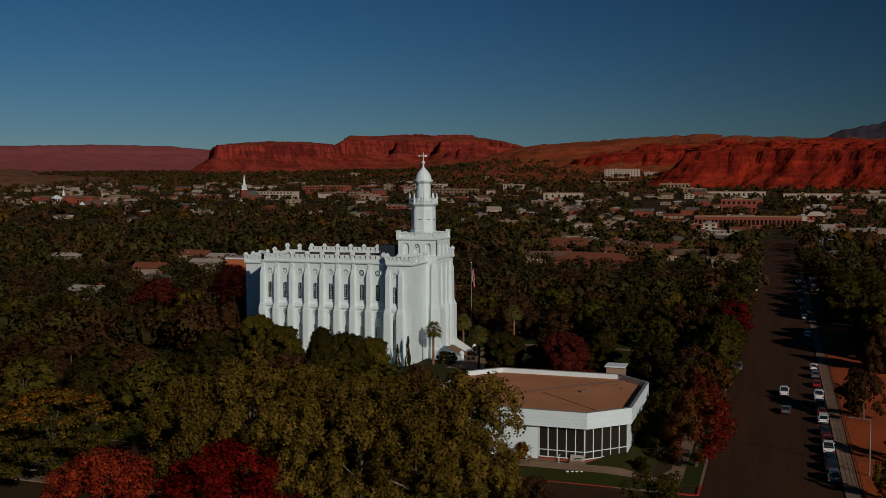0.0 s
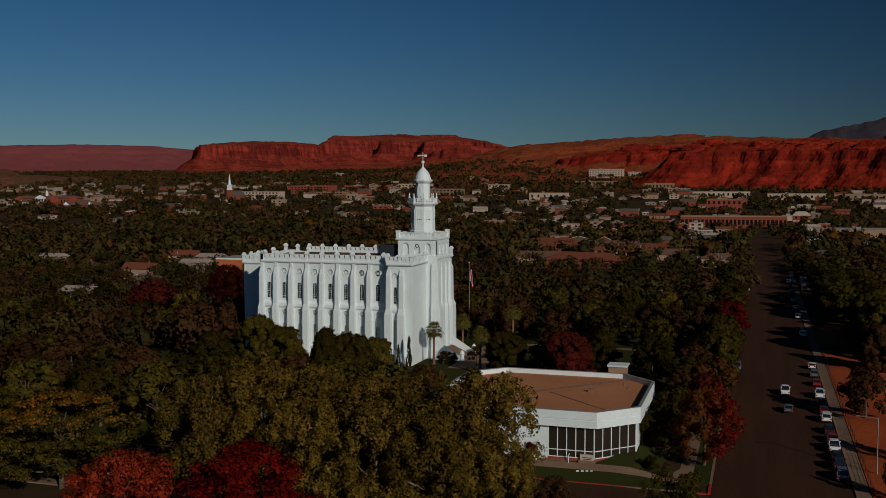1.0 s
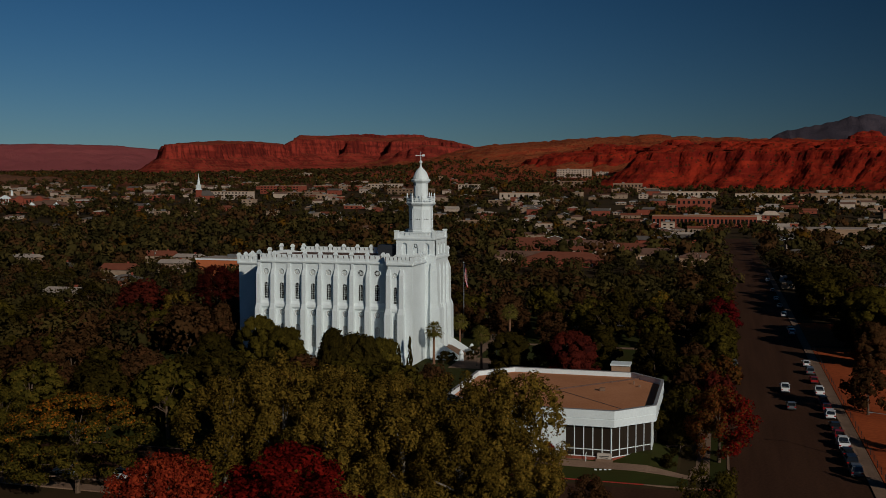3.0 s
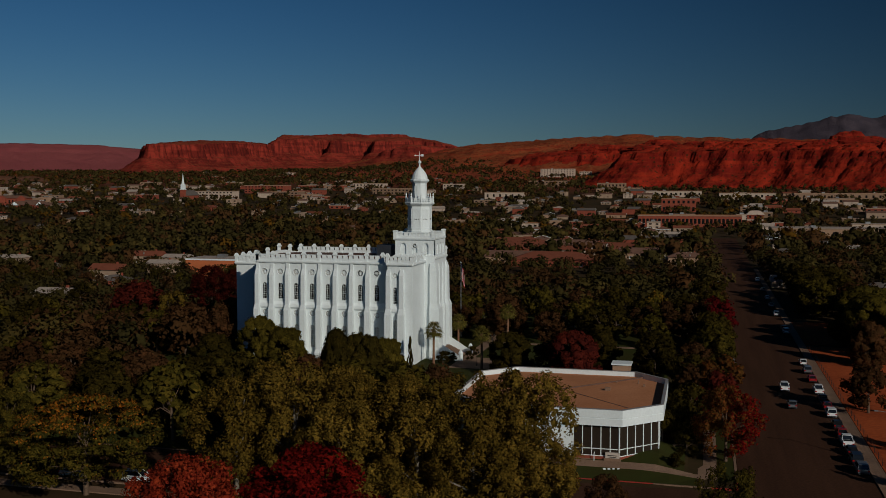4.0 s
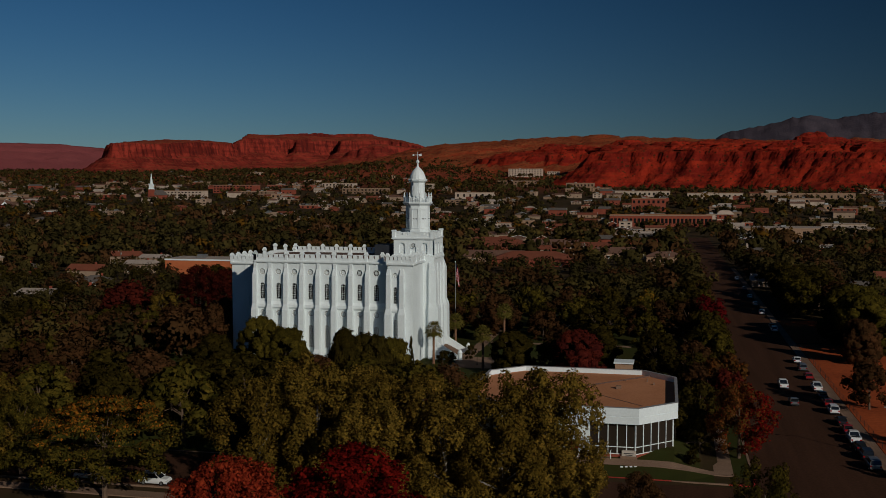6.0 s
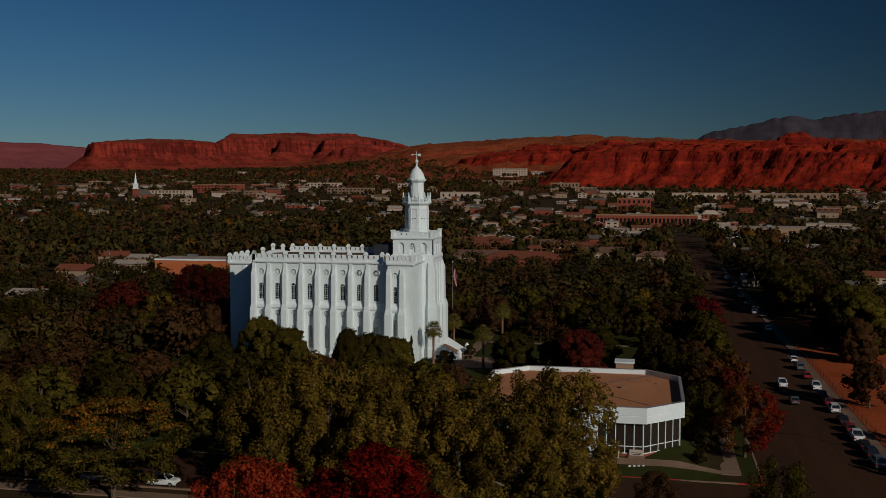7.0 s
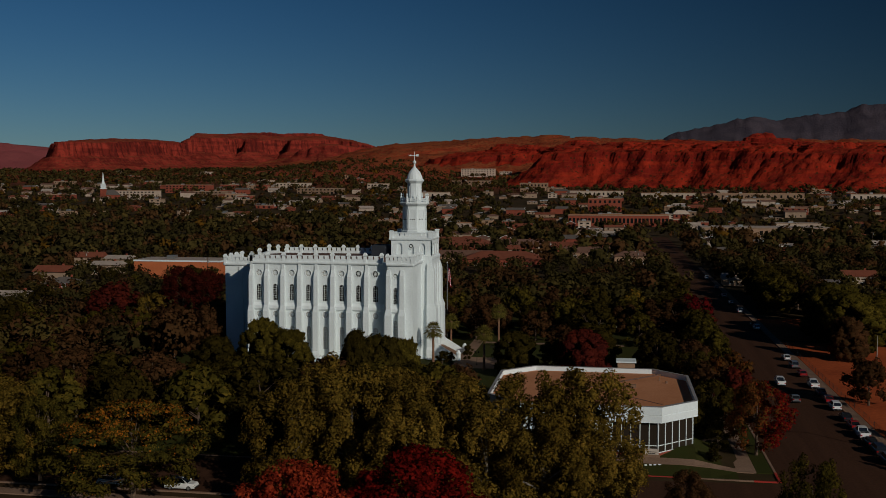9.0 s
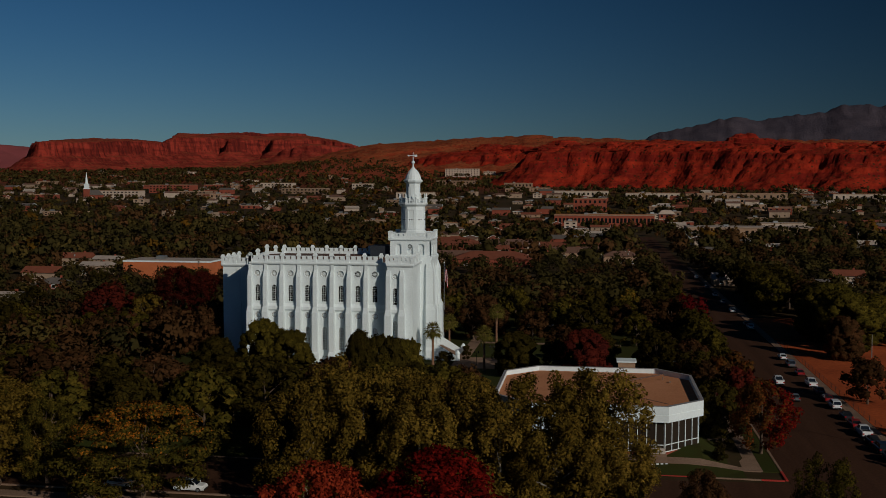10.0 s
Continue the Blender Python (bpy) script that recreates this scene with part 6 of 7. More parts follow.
for kind, paint, y, lab in (
        ("suv", "grey", -62.5, "dark grey suv parked at the kerb"), ("suv", "black", -56.5, "black suv parked at the kerb"), ("sedan", "black", -51.0, "black sedan parked at the kerb"),
        ("pickup", "white", -45.0, "white pickup truck parked at the kerb"), ("sedan", "red", -38.5, "dark red sedan parked at the kerb"), ("sedan", "black", -32.0, "black sedan parked at the kerb"),
        ("suv", "white", -22.3, "white suv parked at the kerb"), ("sedan", "red", -15.5, "dark red car parked at the kerb"), ("sedan", "black", -8.0, "black sedan in tree shade at the kerb"),
        ("pickup", "white", 0.5, "white pickup truck parked at the kerb"), ("sedan", "red", 13.8, "red car parked at the kerb"), ("suv", "grey", 25.0, "grey and white suv parked at the kerb"),
        ("sedan", "white", 36.0, "white sedan parked at the kerb"), ("suv", "white", 91.5, "white suv parked farther up the street"), ("sedan", "black", 99, "black sedan parked farther up the street"),
        ("suv", "silver", 133.5, "silver suv parked farther up the street"), ("sedan", "silver", 160, "silver sedan parked farther up the street"), ("sedan", "white", 185, "white sedan parked farther up the street"),
        ("sedan", "grey", 216, "grey sedan parked farther up the street"), ("suv", "white", 262, "white suv parked farther up the street")):
    car(kind, paint, 101.9, y, 90, lab)
for kind, paint, y, lab in (("suv", "grey", 29.5, "grey suv parked by the trees"), ("sedan", "white", 222, "white sedan parked by the trees"), ("suv", "silver", 250, "silver suv parked by the trees"), ("sedan", "white", 300, "white car parked by the trees")):
    car(kind, paint, 84.2, y, -90, lab)
car("pickup", "white", 94.9, 2.0, 90, "white pickup truck driving up the street", "vehicles on the street")
car("sedan", "grey", 95.1, -16.0, 90, "dark blue-grey car driving behind the truck", "vehicles on the street")
car("sedan", "white", 37.6, -80.3, 180, "white sedan parked beneath the plane trees", "cars on the cross street")
car("suv", "white", 46.5, -80.2, 180, "white suv parked beneath the plane trees", "cars on the cross street")
car("suv", "white", -7.6, -95.2, 0, "white suv parked under the yellowing tree", "cars on the cross street")
car("sedan", "silver", -19, -95, 0, "silver sedan parked under the trees", "cars on the cross street")
car("sedan", "white", -50, -95, 0, "white car parked at the street edge", "cars on the cross street")
rc = random.Random(9)
for i in range(14):
    x, y = 33 + (i % 7) * 6.5, 70 + (i // 7) * 22
    car(rc.choice(("sedan", "suv")), rc.choice(("white", "silver", "black", "grey", "white")), x, y, rc.choice((80, 95, 265)), "car standing among the temple trees", "cars behind the temple")
for k in list(PROTO.values()):
    for o in list(k.children_recursive) + [k]:
        bpy.data.objects.remove(o)


def street_lamp(x, y, h, arm, label):
    ob = thing("street_lamp", pose(x, y, hz(x, y) + 0.1), label, "street lamp", "street lamps")
    part("pole", lathe(bmesh.new(), [(0.16, -0.3), (0.13, 0.4), (0.08, h)], 8), M_STEEL, ob)
    if arm:
        a = part("arm", tube(bmesh.new(), (0, 0, h - 0.1), (-arm, 0, h + 0.15), 0.06, 0.05), M_STEEL, ob)
        bm = box(bmesh.new(), -arm - 0.7, -arm, -0.16, 0.16, h + 0.06, h + 0.24)
        bmesh.ops.bevel(bm, geom=list(bm.edges), offset=0.05, segments=1, affect="EDGES")
        part("lamp_head", bm, M_STEEL, a)
    return ob


street_lamp(107.4, -58.5, 9.0, 2.6, "tall grey steel lamp with one arm beside the footpath")
street_lamp(125.6, 41, 6.2, 0, "white post on the red dirt lot")

def lamp_post(x, y):
    ob = thing("lamp_post", pose(x, y, hz(x, y) + 0.1), "short black lamp post with two globes", "lamp post", "lamp posts of the forecourt")
    part("pole", lathe(bmesh.new(), [(0.14, -0.2), (0.12, 0.3), (0.06, 0.5), (0.05, 3.1)], 8), M_DARK, ob)
    part("arm", tube(bmesh.new(), (-0.45, 0, 3.0), (0.45, 0, 3.0), 0.04, 0.04), M_DARK, ob)
    for s in (-0.45, 0.45):
        part("lantern", lathe(bmesh.new(), [(0.04, 3.0), (0.16, 3.1), (0.2, 3.3), (0.14, 3.48), (0.03, 3.55)], 8, 0, s, 0), M_DARK, ob)


for x, y in ((24.6, 2.0), (27.5, 10.5), (22.6, 30.0)):
    lamp_post(x, y)

def utility_pole(x, y, h):
    ob = thing("utility_pole", pose(x, y, hz(x, y)), "grey wooden utility pole with a crossarm and transformer", "utility pole", "utility poles")
    part("pole", lathe(bmesh.new(), [(0.2, -0.5), (0.17, h * 0.5), (0.12, h)], 8), M_BARK, ob)
    part("crossarm", box(bmesh.new(), -1.3, 1.3, -0.08, 0.08, h - 0.9, h - 0.7), M_BARK, ob)
    part("transformer", lathe(bmesh.new(), [(0.05, h - 2.6), (0.3, h - 2.5), (0.3, h - 1.6), (0.1, h - 1.5)], 10, 0, 0.45, 0), M_STEEL, ob)
    for u in (-1.1, 0.0, 1.1):
        part("insulator", lathe(bmesh.new(), [(0.05, h - 0.7), (0.09, h - 0.6), (0.04, h - 0.45)], 6, 0, u, 0), M_TRIM, ob)


for x, y, h in ((-128, 203, 11.5), (-215, 250, 11.0), (70, 300, 11.0), (150, 420, 12.0), (240, 520, 12.0)):
    utility_pole(x, y, h)

# fence along the dirt lot
fence = thing("fence", pose(105.75, -70, 0.1), "low wire fence on thin posts along the footpath", "fence")
for i in range(34):
    part("post", box(bmesh.new(), -0.04, 0.04, i * 4 - 0.04, i * 4 + 0.04, 0, 1.25), M_DARK, fence)
for zz in (0.45, 0.8, 1.2):
    part("wire", box(bmesh.new(), -0.015, 0.015, 0, 132, zz - 0.015, zz + 0.015), M_DARK, fence)

# ---- houses and the town ----
ROOFS = [surf("brown_shingle", (0.19, 0.10, 0.07), None, 0.9, 0.3, 4, 0.2, spec=0.1), surf("grey_shingle", (0.14, 0.115, 0.10), None, 0.9, 0.3, 4, 0.2, spec=0.1), surf("red_tile", (0.23, 0.07, 0.04), None, 0.9, 0.3, 4, 0.2, spec=0.1),
         surf("pale_roofing", (0.44, 0.35, 0.29), None, 0.8, 0.3, 4, 0.1, spec=0.1)]
WALLS = [M_TAN, surf("cream_siding", (0.38, 0.26, 0.18), None, 0.9, 0.3, 4, 0.1, spec=0.1), M_BRICK, surf("pale_siding", (0.54, 0.41, 0.32), None, 0.85, 0.3, 4, 0.1, spec=0.1)]


def house_proto(w, d, h, roof_h, roof, wall, hip, far=False):
    ob = thing("house", pose(0, 0, -80), "", "house")
    part("wall", box(bmesh.new(), -w / 2, w / 2, -d / 2, d / 2, -1.5, h), wall, ob)
    o = 0.6
    bm = bmesh.new()
    a, b, hh = w / 2 + o, d / 2 + o, h + roof_h
    e = [bm.verts.new(p) for p in ((-a, -b, h - 0.1), (a, -b, h - 0.1), (a, b, h - 0.1), (-a, b, h - 0.1), (-a, -b, h + 0.08), (a, -b, h + 0.08), (a, b, h + 0.08), (-a, b, h + 0.08))]
    i = a - (b if hip else 0)
    t0, t1 = bm.verts.new((-i, 0, hh)), bm.verts.new((i, 0, hh))
    for f in ((e[0], e[1], e[5], e[4]), (e[1], e[2], e[6], e[5]), (e[2], e[3], e[7], e[6]), (e[3], e[0], e[4], e[7]), (e[3], e[2], e[1], e[0]),
              (e[4], e[5], t1, t0), (e[6], e[7], t0, t1), (e[5], e[6], t1), (e[7], e[4], t0)):
        bm.faces.new(f)
    part("roof", bm, roof, ob)
    if far:
        part("gable_board", loft(bmesh.new(), [[(a + 0.01, -b, h + 0.02), (a + 0.01, 0, hh - 0.1), (a + 0.01, b, h + 0.02), (a + 0.01, b, h + 0.3), (a + 0.01, 0, hh + 0.2), (a + 0.01, -b, h + 0.3)],
                                               [(a + 0.12, -b, h + 0.02), (a + 0.12, 0, hh - 0.1), (a + 0.12, b, h + 0.02), (a + 0.12, b, h + 0.3), (a + 0.12, 0, hh + 0.2), (a + 0.12, -b, h + 0.3)]]) if not hip
             else box(bmesh.new(), -a, a, -b - 0.1, -b, h - 0.25, h + 0.05), M_TRIM, ob)
        for u in (-0.3, 0.25):
            part("window", box(bmesh.new(), u * w - 0.8, u * w + 0.8, -d / 2 - 0.05, -d / 2 + 0.05, 1.0, 2.3), M_GLASS, ob)
        part("door", box(bmesh.new(), -0.5, 0.5, -d / 2 - 0.06, -d / 2 + 0.04, 0, 2.1), M_DARK, ob)
        return ob
    for s in (-1, 1):
        for u in (-0.32, 0.05, 0.34):
            win = part("window", box(bmesh.new(), u * w - 0.7, u * w + 0.7, s * d / 2 - 0.05, s * d / 2 + 0.05, 1.0, 2.3), M_GLASS, ob)
            part("frame", box(bmesh.new(), u * w - 0.85, u * w + 0.85, s * d / 2 - 0.03, s * d / 2 + 0.03, 0.86, 2.44), M_TRIM, win)
        part("window", box(bmesh.new(), s * w / 2 - 0.05, s * w / 2 + 0.05, -0.8, 0.8, 1.0, 2.3), M_GLASS, ob)
    part("door", box(bmesh.new(), -0.2 * w - 0.5, -0.2 * w + 0.5, -d / 2 - 0.06, -d / 2 + 0.04, 0, 2.1), M_DARK, ob)
    part("chimney", box(bmesh.new(), w * 0.2, w * 0.2 + 0.8, 0.6, 1.4, h, hh + 0.7), M_BRICK, ob)
    return ob


LODGE = house_proto(46, 22, 4.5, 4.0, ROOFS[2], WALLS[2], True), house_proto(34, 16, 4.0, 3.2, ROOFS[0], WALLS[0], False)
HP = [(p, "") for p in LODGE]
for i in range(10):
    q = random.Random(100 + i)
    HP.append((house_proto(q.uniform(12, 20), q.uniform(8, 11), q.choice((2.8, 3.0, 5.2)), q.uniform(1.6, 2.8), ROOFS[(0, 2, 1, 2, 0, 3, 1, 2, 0, 3)[i]], WALLS[i % 4], i % 2 == 0),
               ("brown-roofed", "red-roofed", "grey-roofed", "red-roofed", "brown-roofed", "white-roofed", "grey-roofed", "red-roofed", "brown-roofed", "white-roofed")[i]))


for i in range(12):
    q = random.Random(140 + i)
    k = (0, 2, 1, 3, 0, 0, 1, 2, 3, 0, 2, 1)[i]
    HP.append((house_proto(q.uniform(12, 24), q.uniform(8, 12), q.choice((3.2, 3.4, 6.0)), q.uniform(1.8, 3.2), ROOFS[k], (WALLS[3], WALLS[1], M_TAN, WALLS[2])[i % 4], i % 3 == 0, True), ("brown-roofed", "grey-roofed", "red-roofed", "white-roofed")[k]))


def house(i, x, y, rz, label=""):
    p, word = HP[12 + i % 12] if y > 400 else HP[2 + i % 10]
    copy = copy_thing(p, pose(x, y, hz(x, y), 0, 0, rz))
    tagged(copy, label or word + " low house among trees", "house", "houses of the town")
    HOUSES.append((x, y, 11.0))
    return copy


for k, x, y, rz in ((0, -38, 420, 2), (1, 2, 446, 0), (0, 24, 424, -3), (1, -8, 476, 4), (0, -52, 474, 0), (1, 44, 396, 8), (1, -30, 352, 0), (0, -4, 330, 2)):
    tagged(copy_thing(LODGE[k], pose(x, y, hz(x, y) - 0.5, 0, 0, rz)), ("long red-brown roofed lodge among trees", "long brown-roofed lodge among trees")[k], "house", "lodges behind the temple")
    HOUSES.append((x, y, 22.0))
for i, x, y, rz in ((1, -232, 285, 5), (9, -210, 278, 0), (9, -262, 490, 10), (8, -140, 395, 0), (4, 68, 345, 0), (5, 60, 352, 0), (7, -46, 525, 0),
                    (5, 116, 235, 0), (9, -196, 238, 2), (2, -178, 165, 20), (1, -200, 195, 0), (9, -150, 85, 0), (6, 150, 215, 0), (7, 165, 235, 0), (2, 182, 200, 90), (9, -36, 960, 0), (8, -650, 790, 0),
                    (3, -610, 786, 0), (1, 175, 160, 0), (6, -260, 230, 0), (9, -300, 255, 0)):
    house(i, x, y, rz)
rh = random.Random(21)
for _ in range(5000):
    y = 180 + 1180 * rh.random() ** 0.8
    x = rh.uniform(-0.92, 0.32) * (y + 235) + 75
    if 66 < x < 120 or any((x - a) ** 2 + (y - b) ** 2 < 21 ** 2 for a, b, c in HOUSES): continue
    if y < 420 and rh.random() < 0.8: continue
    if x < 60 - 0.18 * (y + 235) and y < 860 and rh.random() < 0.8: continue
    house(rh.randrange(12), x, y, rh.choice((0, 90, 0, 180)) + rh.uniform(-4, 4))
    if len(HOUSES) > 300: break
for p, _ in HP:
    for o in list(p.children_recursive) + [p]:
        bpy.data.objects.remove(o)


def block(name, x, y, w, d, h, wall, label, floors=2, cols=8, rz=0, roof=None, band=None):
    """A flat-roofed town building with real windows on the side that faces the temple."""
    z = hz(x, y)
    if y < 1000:
        HOUSES.append((x, y, w * 0.55))
    ob = thing(name, pose(x, y, z, 0, 0, rz), label, "building", "town buildings")
    part("wall", box(bmesh.new(), -w / 2, w / 2, -d / 2, d / 2, -4, h), wall, ob)
    part("parapet", box(bmesh.new(), -w / 2 - 0.25, w / 2 + 0.25, -d / 2 - 0.25, d / 2 + 0.25, h, h + 0.7), band or WALLS[1], ob)
    part("roof", box(bmesh.new(), -w / 2 + 0.4, w / 2 - 0.4, -d / 2 + 0.4, d / 2 - 0.4, h + 0.7, h + 0.75), roof or M_GRAVEL, ob)
    fh = h / floors
    for f in range(floors):
        for c in range(cols):
            u = -w / 2 + w * (c + 0.5) / cols
            ww = min(1.3, w / cols * 0.32)
            part("window", box(bmesh.new(), u - ww, u + ww, -d / 2 - 0.06, -d / 2 + 0.1, f * fh + fh * 0.3, f * fh + fh * 0.75), M_GLASS, ob)
    part("roof_unit", box(bmesh.new(), -w * 0.2, -w * 0.2 + 4, -2, 2, h + 0.7, h + 2.4), M_STEEL, ob)
    return ob


W_PALE = WALLS[3]
block("apartment_block", -588, 1057, 63, 20, 11, W_PALE, "pale rendered apartment block with small windows", 3, 12)
block("office_building", -150, 228, 44, 20, 8.5, surf("orange_brick", (0.55, 0.15, 0.055), None, 0.9, 0.3, 4, 0.1), "long low orange brick building with white roof edge", 1, 0, band=M_TRIM, roof=ROOFS[3])
block("office_building", -580, 1216, 65, 30, 11, M_BRICK, "brown brick office building with flat roof", 3, 12)
block("car_park", -521, 1144, 53, 26, 7, M_CONC, "concrete parking deck with dark openings", 2, 9)
block("school_building", -464, 1369, 54, 24, 10, W_PALE, "pale building with a stepped white roof", 2, 9)
block("shop_row", -534, 1330, 78, 20, 6, M_BRICK, "low red brick shop row", 1, 12)
block("shop_row", -396, 1296, 72, 22, 9, M_TAN, "tan stucco shop building", 2, 12)
block("office_building", -334, 1428, 34, 20, 11, W_PALE, "white office building with dark square windows", 2, 6)
block("store", -210, 1240, 56, 24, 9, W_PALE, "broad white windowless store", 1, 6)
block("hotel", -258, 2144, 80, 22, 19, W_PALE, "pale four-storey hotel on the hillside", 4, 12)
block("hotel", -194, 2160, 28, 18, 13, W_PALE, "pale hotel wing on the hillside", 3, 5)
block("office_building", -204, 1646, 74, 22, 11, M_TAN, "long tan office building", 2, 12)
block("store", -83, 1590, 50, 22, 8, M_TAN, "tan store below the red cliff", 1, 8)
block("store", 34, 1290, 80, 26, 8, W_PALE, "long low store with a white roof", 1, 12)
block("brick_building", 48, 1007, 40, 22, 15, M_BRICK, "red and cream brick building with square windows", 2, 7, band=M_TAN)
block("brick_building", 63, 826, 102, 30, 11, M_BRICK, "long red brick building with tall narrow windows", 1, 26)
block("store", 136, 1245, 77, 26, 8, W_PALE, "white stores below the red cliff", 1, 10)
block("store", 258, 1234, 123, 26, 8, M_TAN, "tan stores below the red cliff", 1, 14)
block("store", 420, 1210, 90, 26, 9, W_PALE, "pale stores below the red cliff", 1, 10)
block("shopping_mall", 185, 660, 106, 40, 8, M_TAN, "broad tan shopping building with pale roof", 1, 12, roof=ROOFS[3])
block("store", 222, 712, 40, 20, 9, W_PALE, "long white roofed hall", 1, 6, roof=ROOFS[3])
rb_ = random.Random(77)
for i in range(120):
    y = rb_.uniform(760, 1420) if i < 46 or i > 60 else rb_.uniform(1400, 2300)
    x = rb_.uniform(-0.85, 0.2) * (y + 235) + 60
    if 46 <= i <= 60: x = rb_.uniform(-0.5, -0.16) * (y + 235)
    if 70 < x < 112: continue
    w = rb_.uniform(12, 34) if i < 60 else rb_.uniform(8, 16)
    block("town_building", x, y, w, rb_.uniform(10, 20), rb_.uniform(3.5, 7), rb_.choice((M_TAN, WALLS[1], M_BRICK, WALLS[1], W_PALE, M_TAN)), "low town building with flat roof among trees", rb_.choice((1, 2)), int(w / 6), rb_.uniform(-8, 8),
          roof=rb_.choice((ROOFS[3], M_GRAVEL, ROOFS[1])))

def columned_school(x, y, rz):
    """A long brick school: dark hipped roof, white portico with columns and pediment, cupola."""
    ob = thing("school_building", pose(x, y, hz(x, y), 0, 0, rz), "long red brick school with a white columned portico", "building", "town buildings")
    HOUSES.append((x, y, 50.0))
    part("wall", box(bmesh.new(), -45, 45, -9, 9, -4, 9), M_BRICK, ob)
    part("roof", loft(bmesh.new(), [[(-46, -10, 9), (46, -10, 9), (46, 10, 9), (-46, 10, 9)], [(-38, -1, 12.6), (38, -1, 12.6), (38, 1, 12.6), (-38, 1, 12.6)]]), ROOFS[0], ob)
    for u in (-40, 12, 40):
        part("gable_wing", loft(bmesh.new(), [[(u - 6, yy, -4), (u + 6, yy, -4), (u + 6, yy, 9), (u, yy, 12.5), (u - 6, yy, 9)] for yy in (-12, -8)]), M_BRICK, ob)
    porch = part("portico", loft(bmesh.new(), [[(-15, yy, 8.4), (-1, yy, 8.4), (-1, yy, 9.6), (-8, yy, 13.2), (-15, yy, 9.6)] for yy in (-14.5, -9.2)]), M_TRIM, ob, "white portico with a pediment")
    for u in (-14, -10, -6, -2):
        part("column", lathe(bmesh.new(), [(0.75, -1), (0.6, 0.5), (0.5, 8), (0.7, 8.4)], 8, 0, u, -13.7), M_TRIM, porch)
    part("cupola", lathe(bmesh.new(), [(1.6, 12), (1.6, 15.5), (2.0, 15.8), (1.5, 16.2), (0.8, 18.5), (0.1, 21)], 8, 0, -5, 0), M_TRIM, ob)
    for u in (-34, -29, -24, -19, 3, 22, 27, 32):
        part("window", box(bmesh.new(), u - 1, u + 1, -9.06, -8.9, 2, 6.5), M_GLASS, ob)


def gabled_hall(x, y, rz):
    """A broad brick hall under a brown hip roof with two white-edged gables."""
    ob = thing("meeting_hall", pose(x, y, hz(x, y), 0, 0, rz), "broad brick hall with brown roof and white gables", "building", "town buildings")
    HOUSES.append((x, y, 30.0))
    part("wall", box(bmesh.new(), -24, 24, -10, 10, -4, 5.5), M_BRICK, ob)
    part("roof", loft(bmesh.new(), [[(-26, -11.5, 5.5), (26, -11.5, 5.5), (26, 11.5, 5.5), (-26, 11.5, 5.5)], [(-15, -0.5, 10.5), (15, -0.5, 10.5), (15, 0.5, 10.5), (-15, 0.5, 10.5)]]), ROOFS[0], ob)
    for u in (-16, 17):
        part("gable", loft(bmesh.new(), [[(u - 5, yy, 5), (u + 5, yy, 5), (u, yy, 9.4)] for yy in (-12.4, -7)]), M_TRIM, ob, "white-boarded gable")
        part("gable_roof", loft(bmesh.new(), [[(u - 5.6, yy, 5), (u - 5, yy, 4.9), (u, yy, 9.45), (u + 5, yy, 4.9), (u + 5.6, yy, 5), (u, yy, 10.1)] for yy in (-12.2, -6)]), ROOFS[0], ob)
    for u in (-8, -3, 3, 8):
        part("window", box(bmesh.new(), u - 0.9, u + 0.9, -10.06, -9.9, 1, 3.8), M_GLASS, ob)


columned_school(-853, 940, 8)
gabled_hall(-752, 876, 8)
church = thing("church", pose(-601, 994, hz(-601, 994)), "red brick church with a tall white spire", "church")
part("wall", box(bmesh.new(), -8, 8, -2, 26, -3, 9), M_BRICK, church)
part("roof", loft(bmesh.new(), [[(-8.6, y, 9), (8.6, y, 9), (0, y, 16)] for y in (-2.4, 26.4)]), ROOFS[1], church)
part("tower", box(bmesh.new(), -3, 3, -7, -1, -3, 17), M_BRICK, church)
part("belfry", loft(bmesh.new(), [square(0, -4, h, z) for h, z in ((3.2, 17), (3.2, 17.6), (2.4, 18), (2.4, 23), (2.8, 23.4), (2.2, 24))]), M_TRIM, church)
part("spire", lathe(bmesh.new(), [(2.1, 24), (0.1, 39)], 8, 0, 0, -4), M_TRIM, church, "slender white spire")
for s in (-1, 1):
    part("window", box(bmesh.new(), s * 5.4 - 0.8, s * 5.4 + 0.8, -2.1, -1.9, 2, 7), M_GLASS, church)

hip = thing("villa", pose(128, 844, hz(128, 844)), "two-storey brick villa with a pale hipped roof", "house")
part("wall", box(bmesh.new(), -8, 8, -7, 7, -2, 11), M_BRICK, hip)
part("roof", loft(bmesh.new(), [[(-9, -8, 11), (9, -8, 11), (9, 8, 11), (-9, 8, 11)], [(-9, -8, 11.4), (9, -8, 11.4), (9, 8, 11.4), (-9, 8, 11.4)], [(-5, -4, 15), (5, -4, 15), (5, 4, 15), (-5, 4, 15)], [(-2, -1, 15.4), (2, -1, 15.4), (2, 1, 15.4), (-2, 1, 15.4)]]), W_PALE, hip)
part("belt", box(bmesh.new(), -8.2, 8.2, -7.2, 7.2, 5.2, 6.4), W_PALE, hip)
for u in (-5, 0, 5):
    for v in (2, 8):
        part("window", box(bmesh.new(), u - 1, u + 1, -7.06, -6.9, v, v + 2), M_GLASS, hip)

# ---- woods ----
wood(-165, 32, -75, -6, 7.6, 2500, 9, 14, 66)
wood(-230, -44, -8, 70, 8.6, 1400, 8, 12.5, 36)
wood(-230, -44, 70, 150, 9.0, 1400, 6, 9, 15)
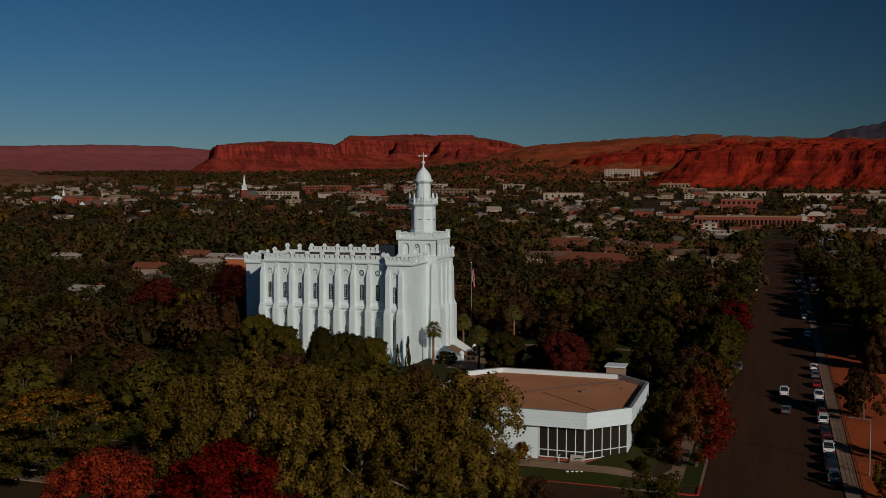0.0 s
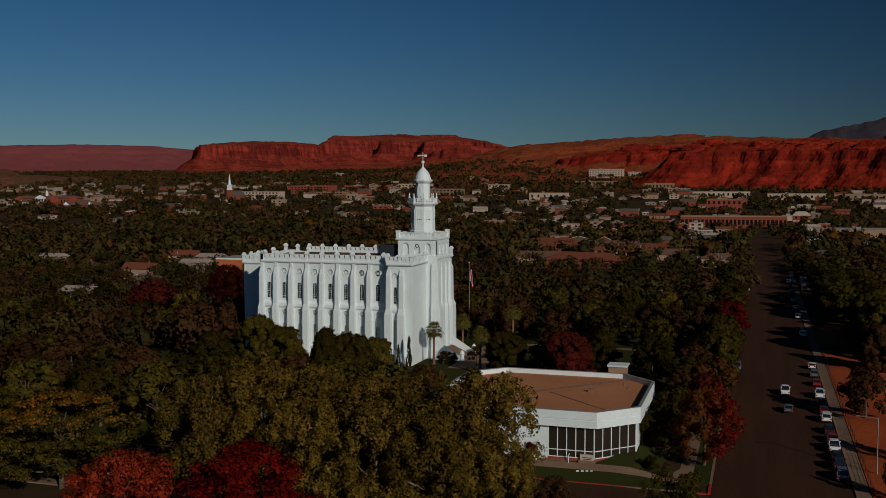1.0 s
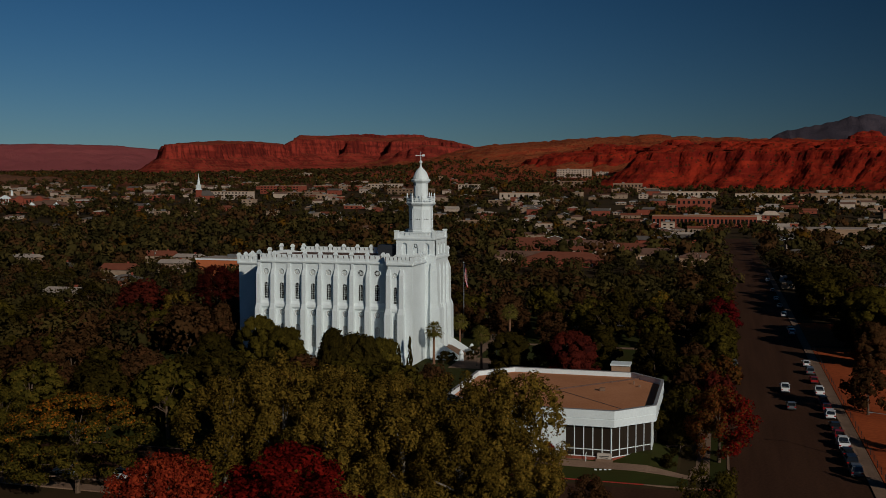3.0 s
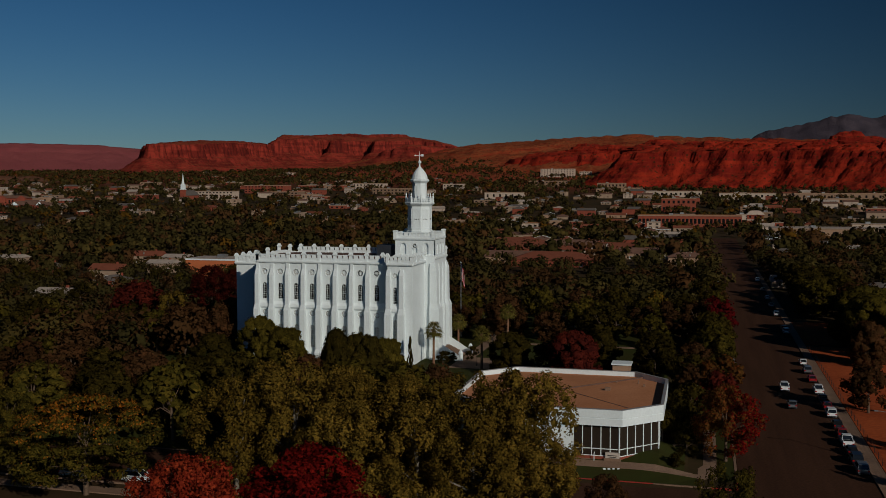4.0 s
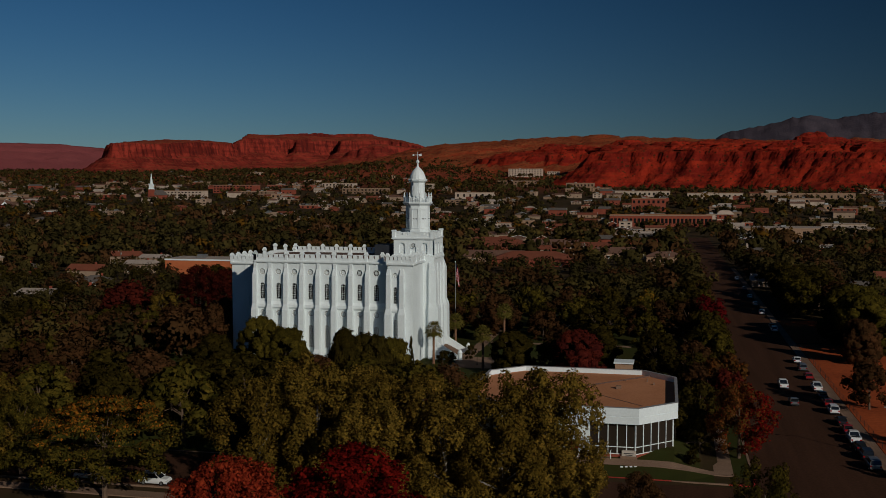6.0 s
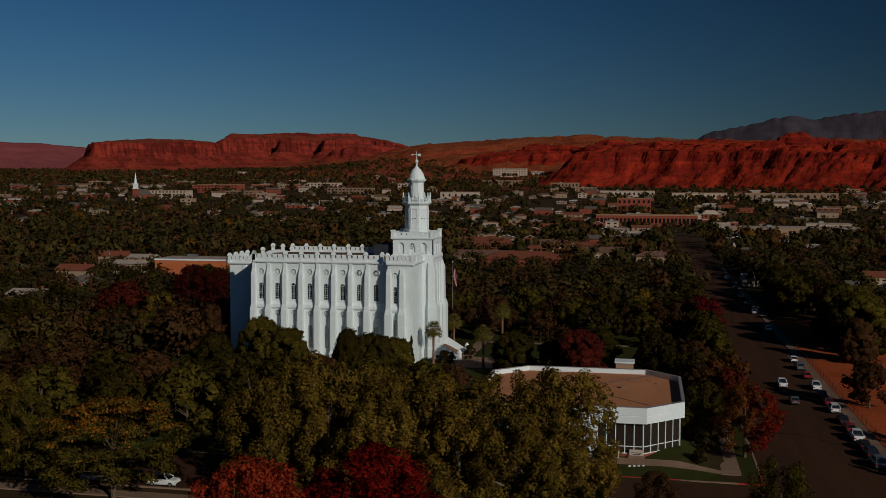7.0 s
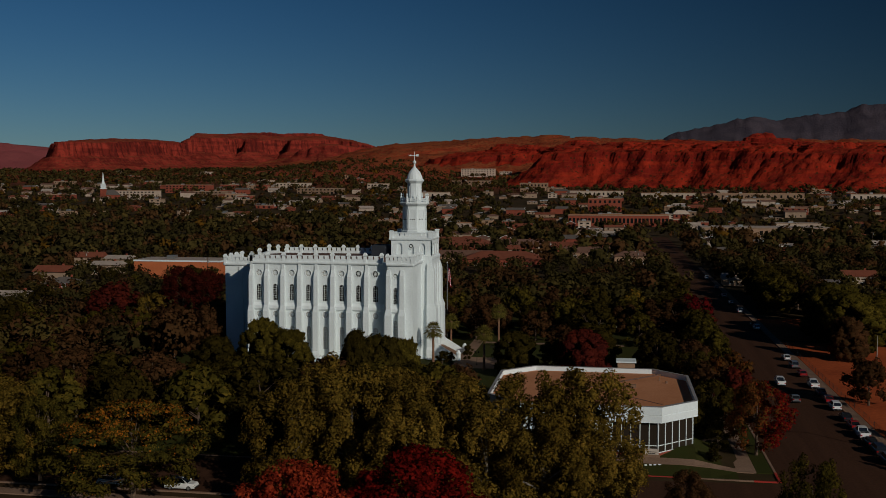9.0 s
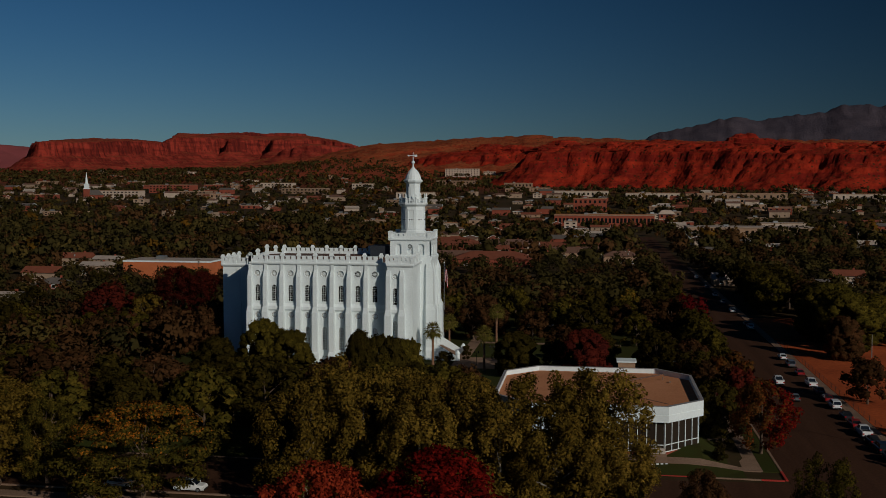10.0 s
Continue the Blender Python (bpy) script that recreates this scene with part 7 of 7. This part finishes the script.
wood(-230, -44, 150, 330, 10.0, 1400, 6, 9.5, 12)
wood(-340, -230, 40, 330, 9.5, 900, 6, 10, 0)
wood(-60, 77, 34, 180, 9.0, 1600, 8, 12, 40)
wood(-60, 77, 180, 330, 10.5, 1400, 5.5, 9.5, 8)
wood(107, 240, 68, 420, 9.5, 2500, 7, 11, 24)


def far_woods(name, seed, spots, size, leaves, material, label):
    """Distant woods: many small crowns of loose leaf clumps in one mesh."""
    rs = np.random.RandomState(seed)
    out = []
    for x, y, h in spots:
        z = hz(x, y)
        r = h * 0.52
        k = 5
        bl = [(x + rs.randn() * r * 0.42, y + rs.randn() * r * 0.42, z + h * (0.28 + 0.46 * rs.rand()), r * (0.5 + 0.25 * rs.rand())) for _ in range(k)]
        hub = (x, y, z + h * 0.4)
        if leaves > 20:
            out.append(cores(rs, bl, 0.85, 0.32 if leaves < 100 else 0.26, hub, 1.4))
        out.append(leaf_cloud(rs, bl, int(leaves * (1.8 if y < 90 else 1.5 if y < 520 and leaves < 100 else 1)), (0.66 if y < 90 else 0.8 if y < 520 and leaves < 100 else 1.0) * size * h / 9.0, 0.85, 0.45, 0.45, hub, 1.2))
    return tagged(new(name, leaf_mesh(name, out, material)), label, "woods", kind="stuff")


rw = random.Random(31)
TONES = [(F_GREEN, "dark green trees of the distant town"), (F_OLIVE, "olive trees of the distant town"), (F_RUST, "russet trees of the distant town"), (F_GOLD, "orange and yellow trees of the distant town")]
near_spots, far_spots = {k: [] for k in range(4)}, {k: [] for k in range(4)}
tone = lambda: rw.choice((0, 0, 0, 0, 1, 2, 0, 2, 0, 0, 1, 2, 0, 0, 0, 1, 0, 2, 0, 3))
sites = np.array(HOUSES)
for _ in range(24000):
    y = 200 + 1250 * rw.random() ** 0.78
    x = rw.uniform(-1.0, 0.36) * (y + 240) + 80
    if y < 332 and -235 < x < 245: continue
    if y < 425 and 105 < x < 245: continue
    if 80 < x < 106 and y < 640: continue
    ahead = sites[:, 1] - y
    if (((np.abs(sites[:, 0] - x) < sites[:, 2] * 0.75) & (ahead > -6) & (ahead < sites[:, 2] * 0.5 + 8 + 0.035 * y)).any()) and rw.random() < 0.9: continue
    if noise.noise(Vector((x / 90.0, y / 90.0, 4.0))) < -0.28 and y > 450: continue
    if sum(len(s) for s in near_spots.values()) > 5200: break
    tall = rw.random()
    near_spots[tone()].append((x, y, (8 + 7 * tall) if y < 600 or (y < 860 and x < 60 - 0.18 * (y + 235)) else 6 + 7 * tall * tall))
for _ in range(4200):
    y = rw.uniform(1400, 3000)
    x = rw.uniform(-0.95, -0.1) * (y + 240) + 80
    if x > -120: continue
    far_spots[tone()].append((x, y, rw.uniform(8, 14)))
for k, (m, lab) in enumerate(TONES):
    far_woods("distant_woods", 200 + k, near_spots[k], 0.93, 37, m, lab)
    far_woods("distant_woods", 220 + k, far_spots[k], 1.9, 14, m, lab)
SOFT = {"dark_green_leaves": F_GREEN, "mid_green_leaves": F_OLIVE, "olive_leaves": F_OLIVE, "russet_leaves": F_RUST, "late_green_leaves": F_OLIVE}
for nm in sorted(REST):
    far_woods("wood", 300 + len(nm), REST[nm], 0.62, 150, SOFT[nm], "mixed trees behind the temple blocks")
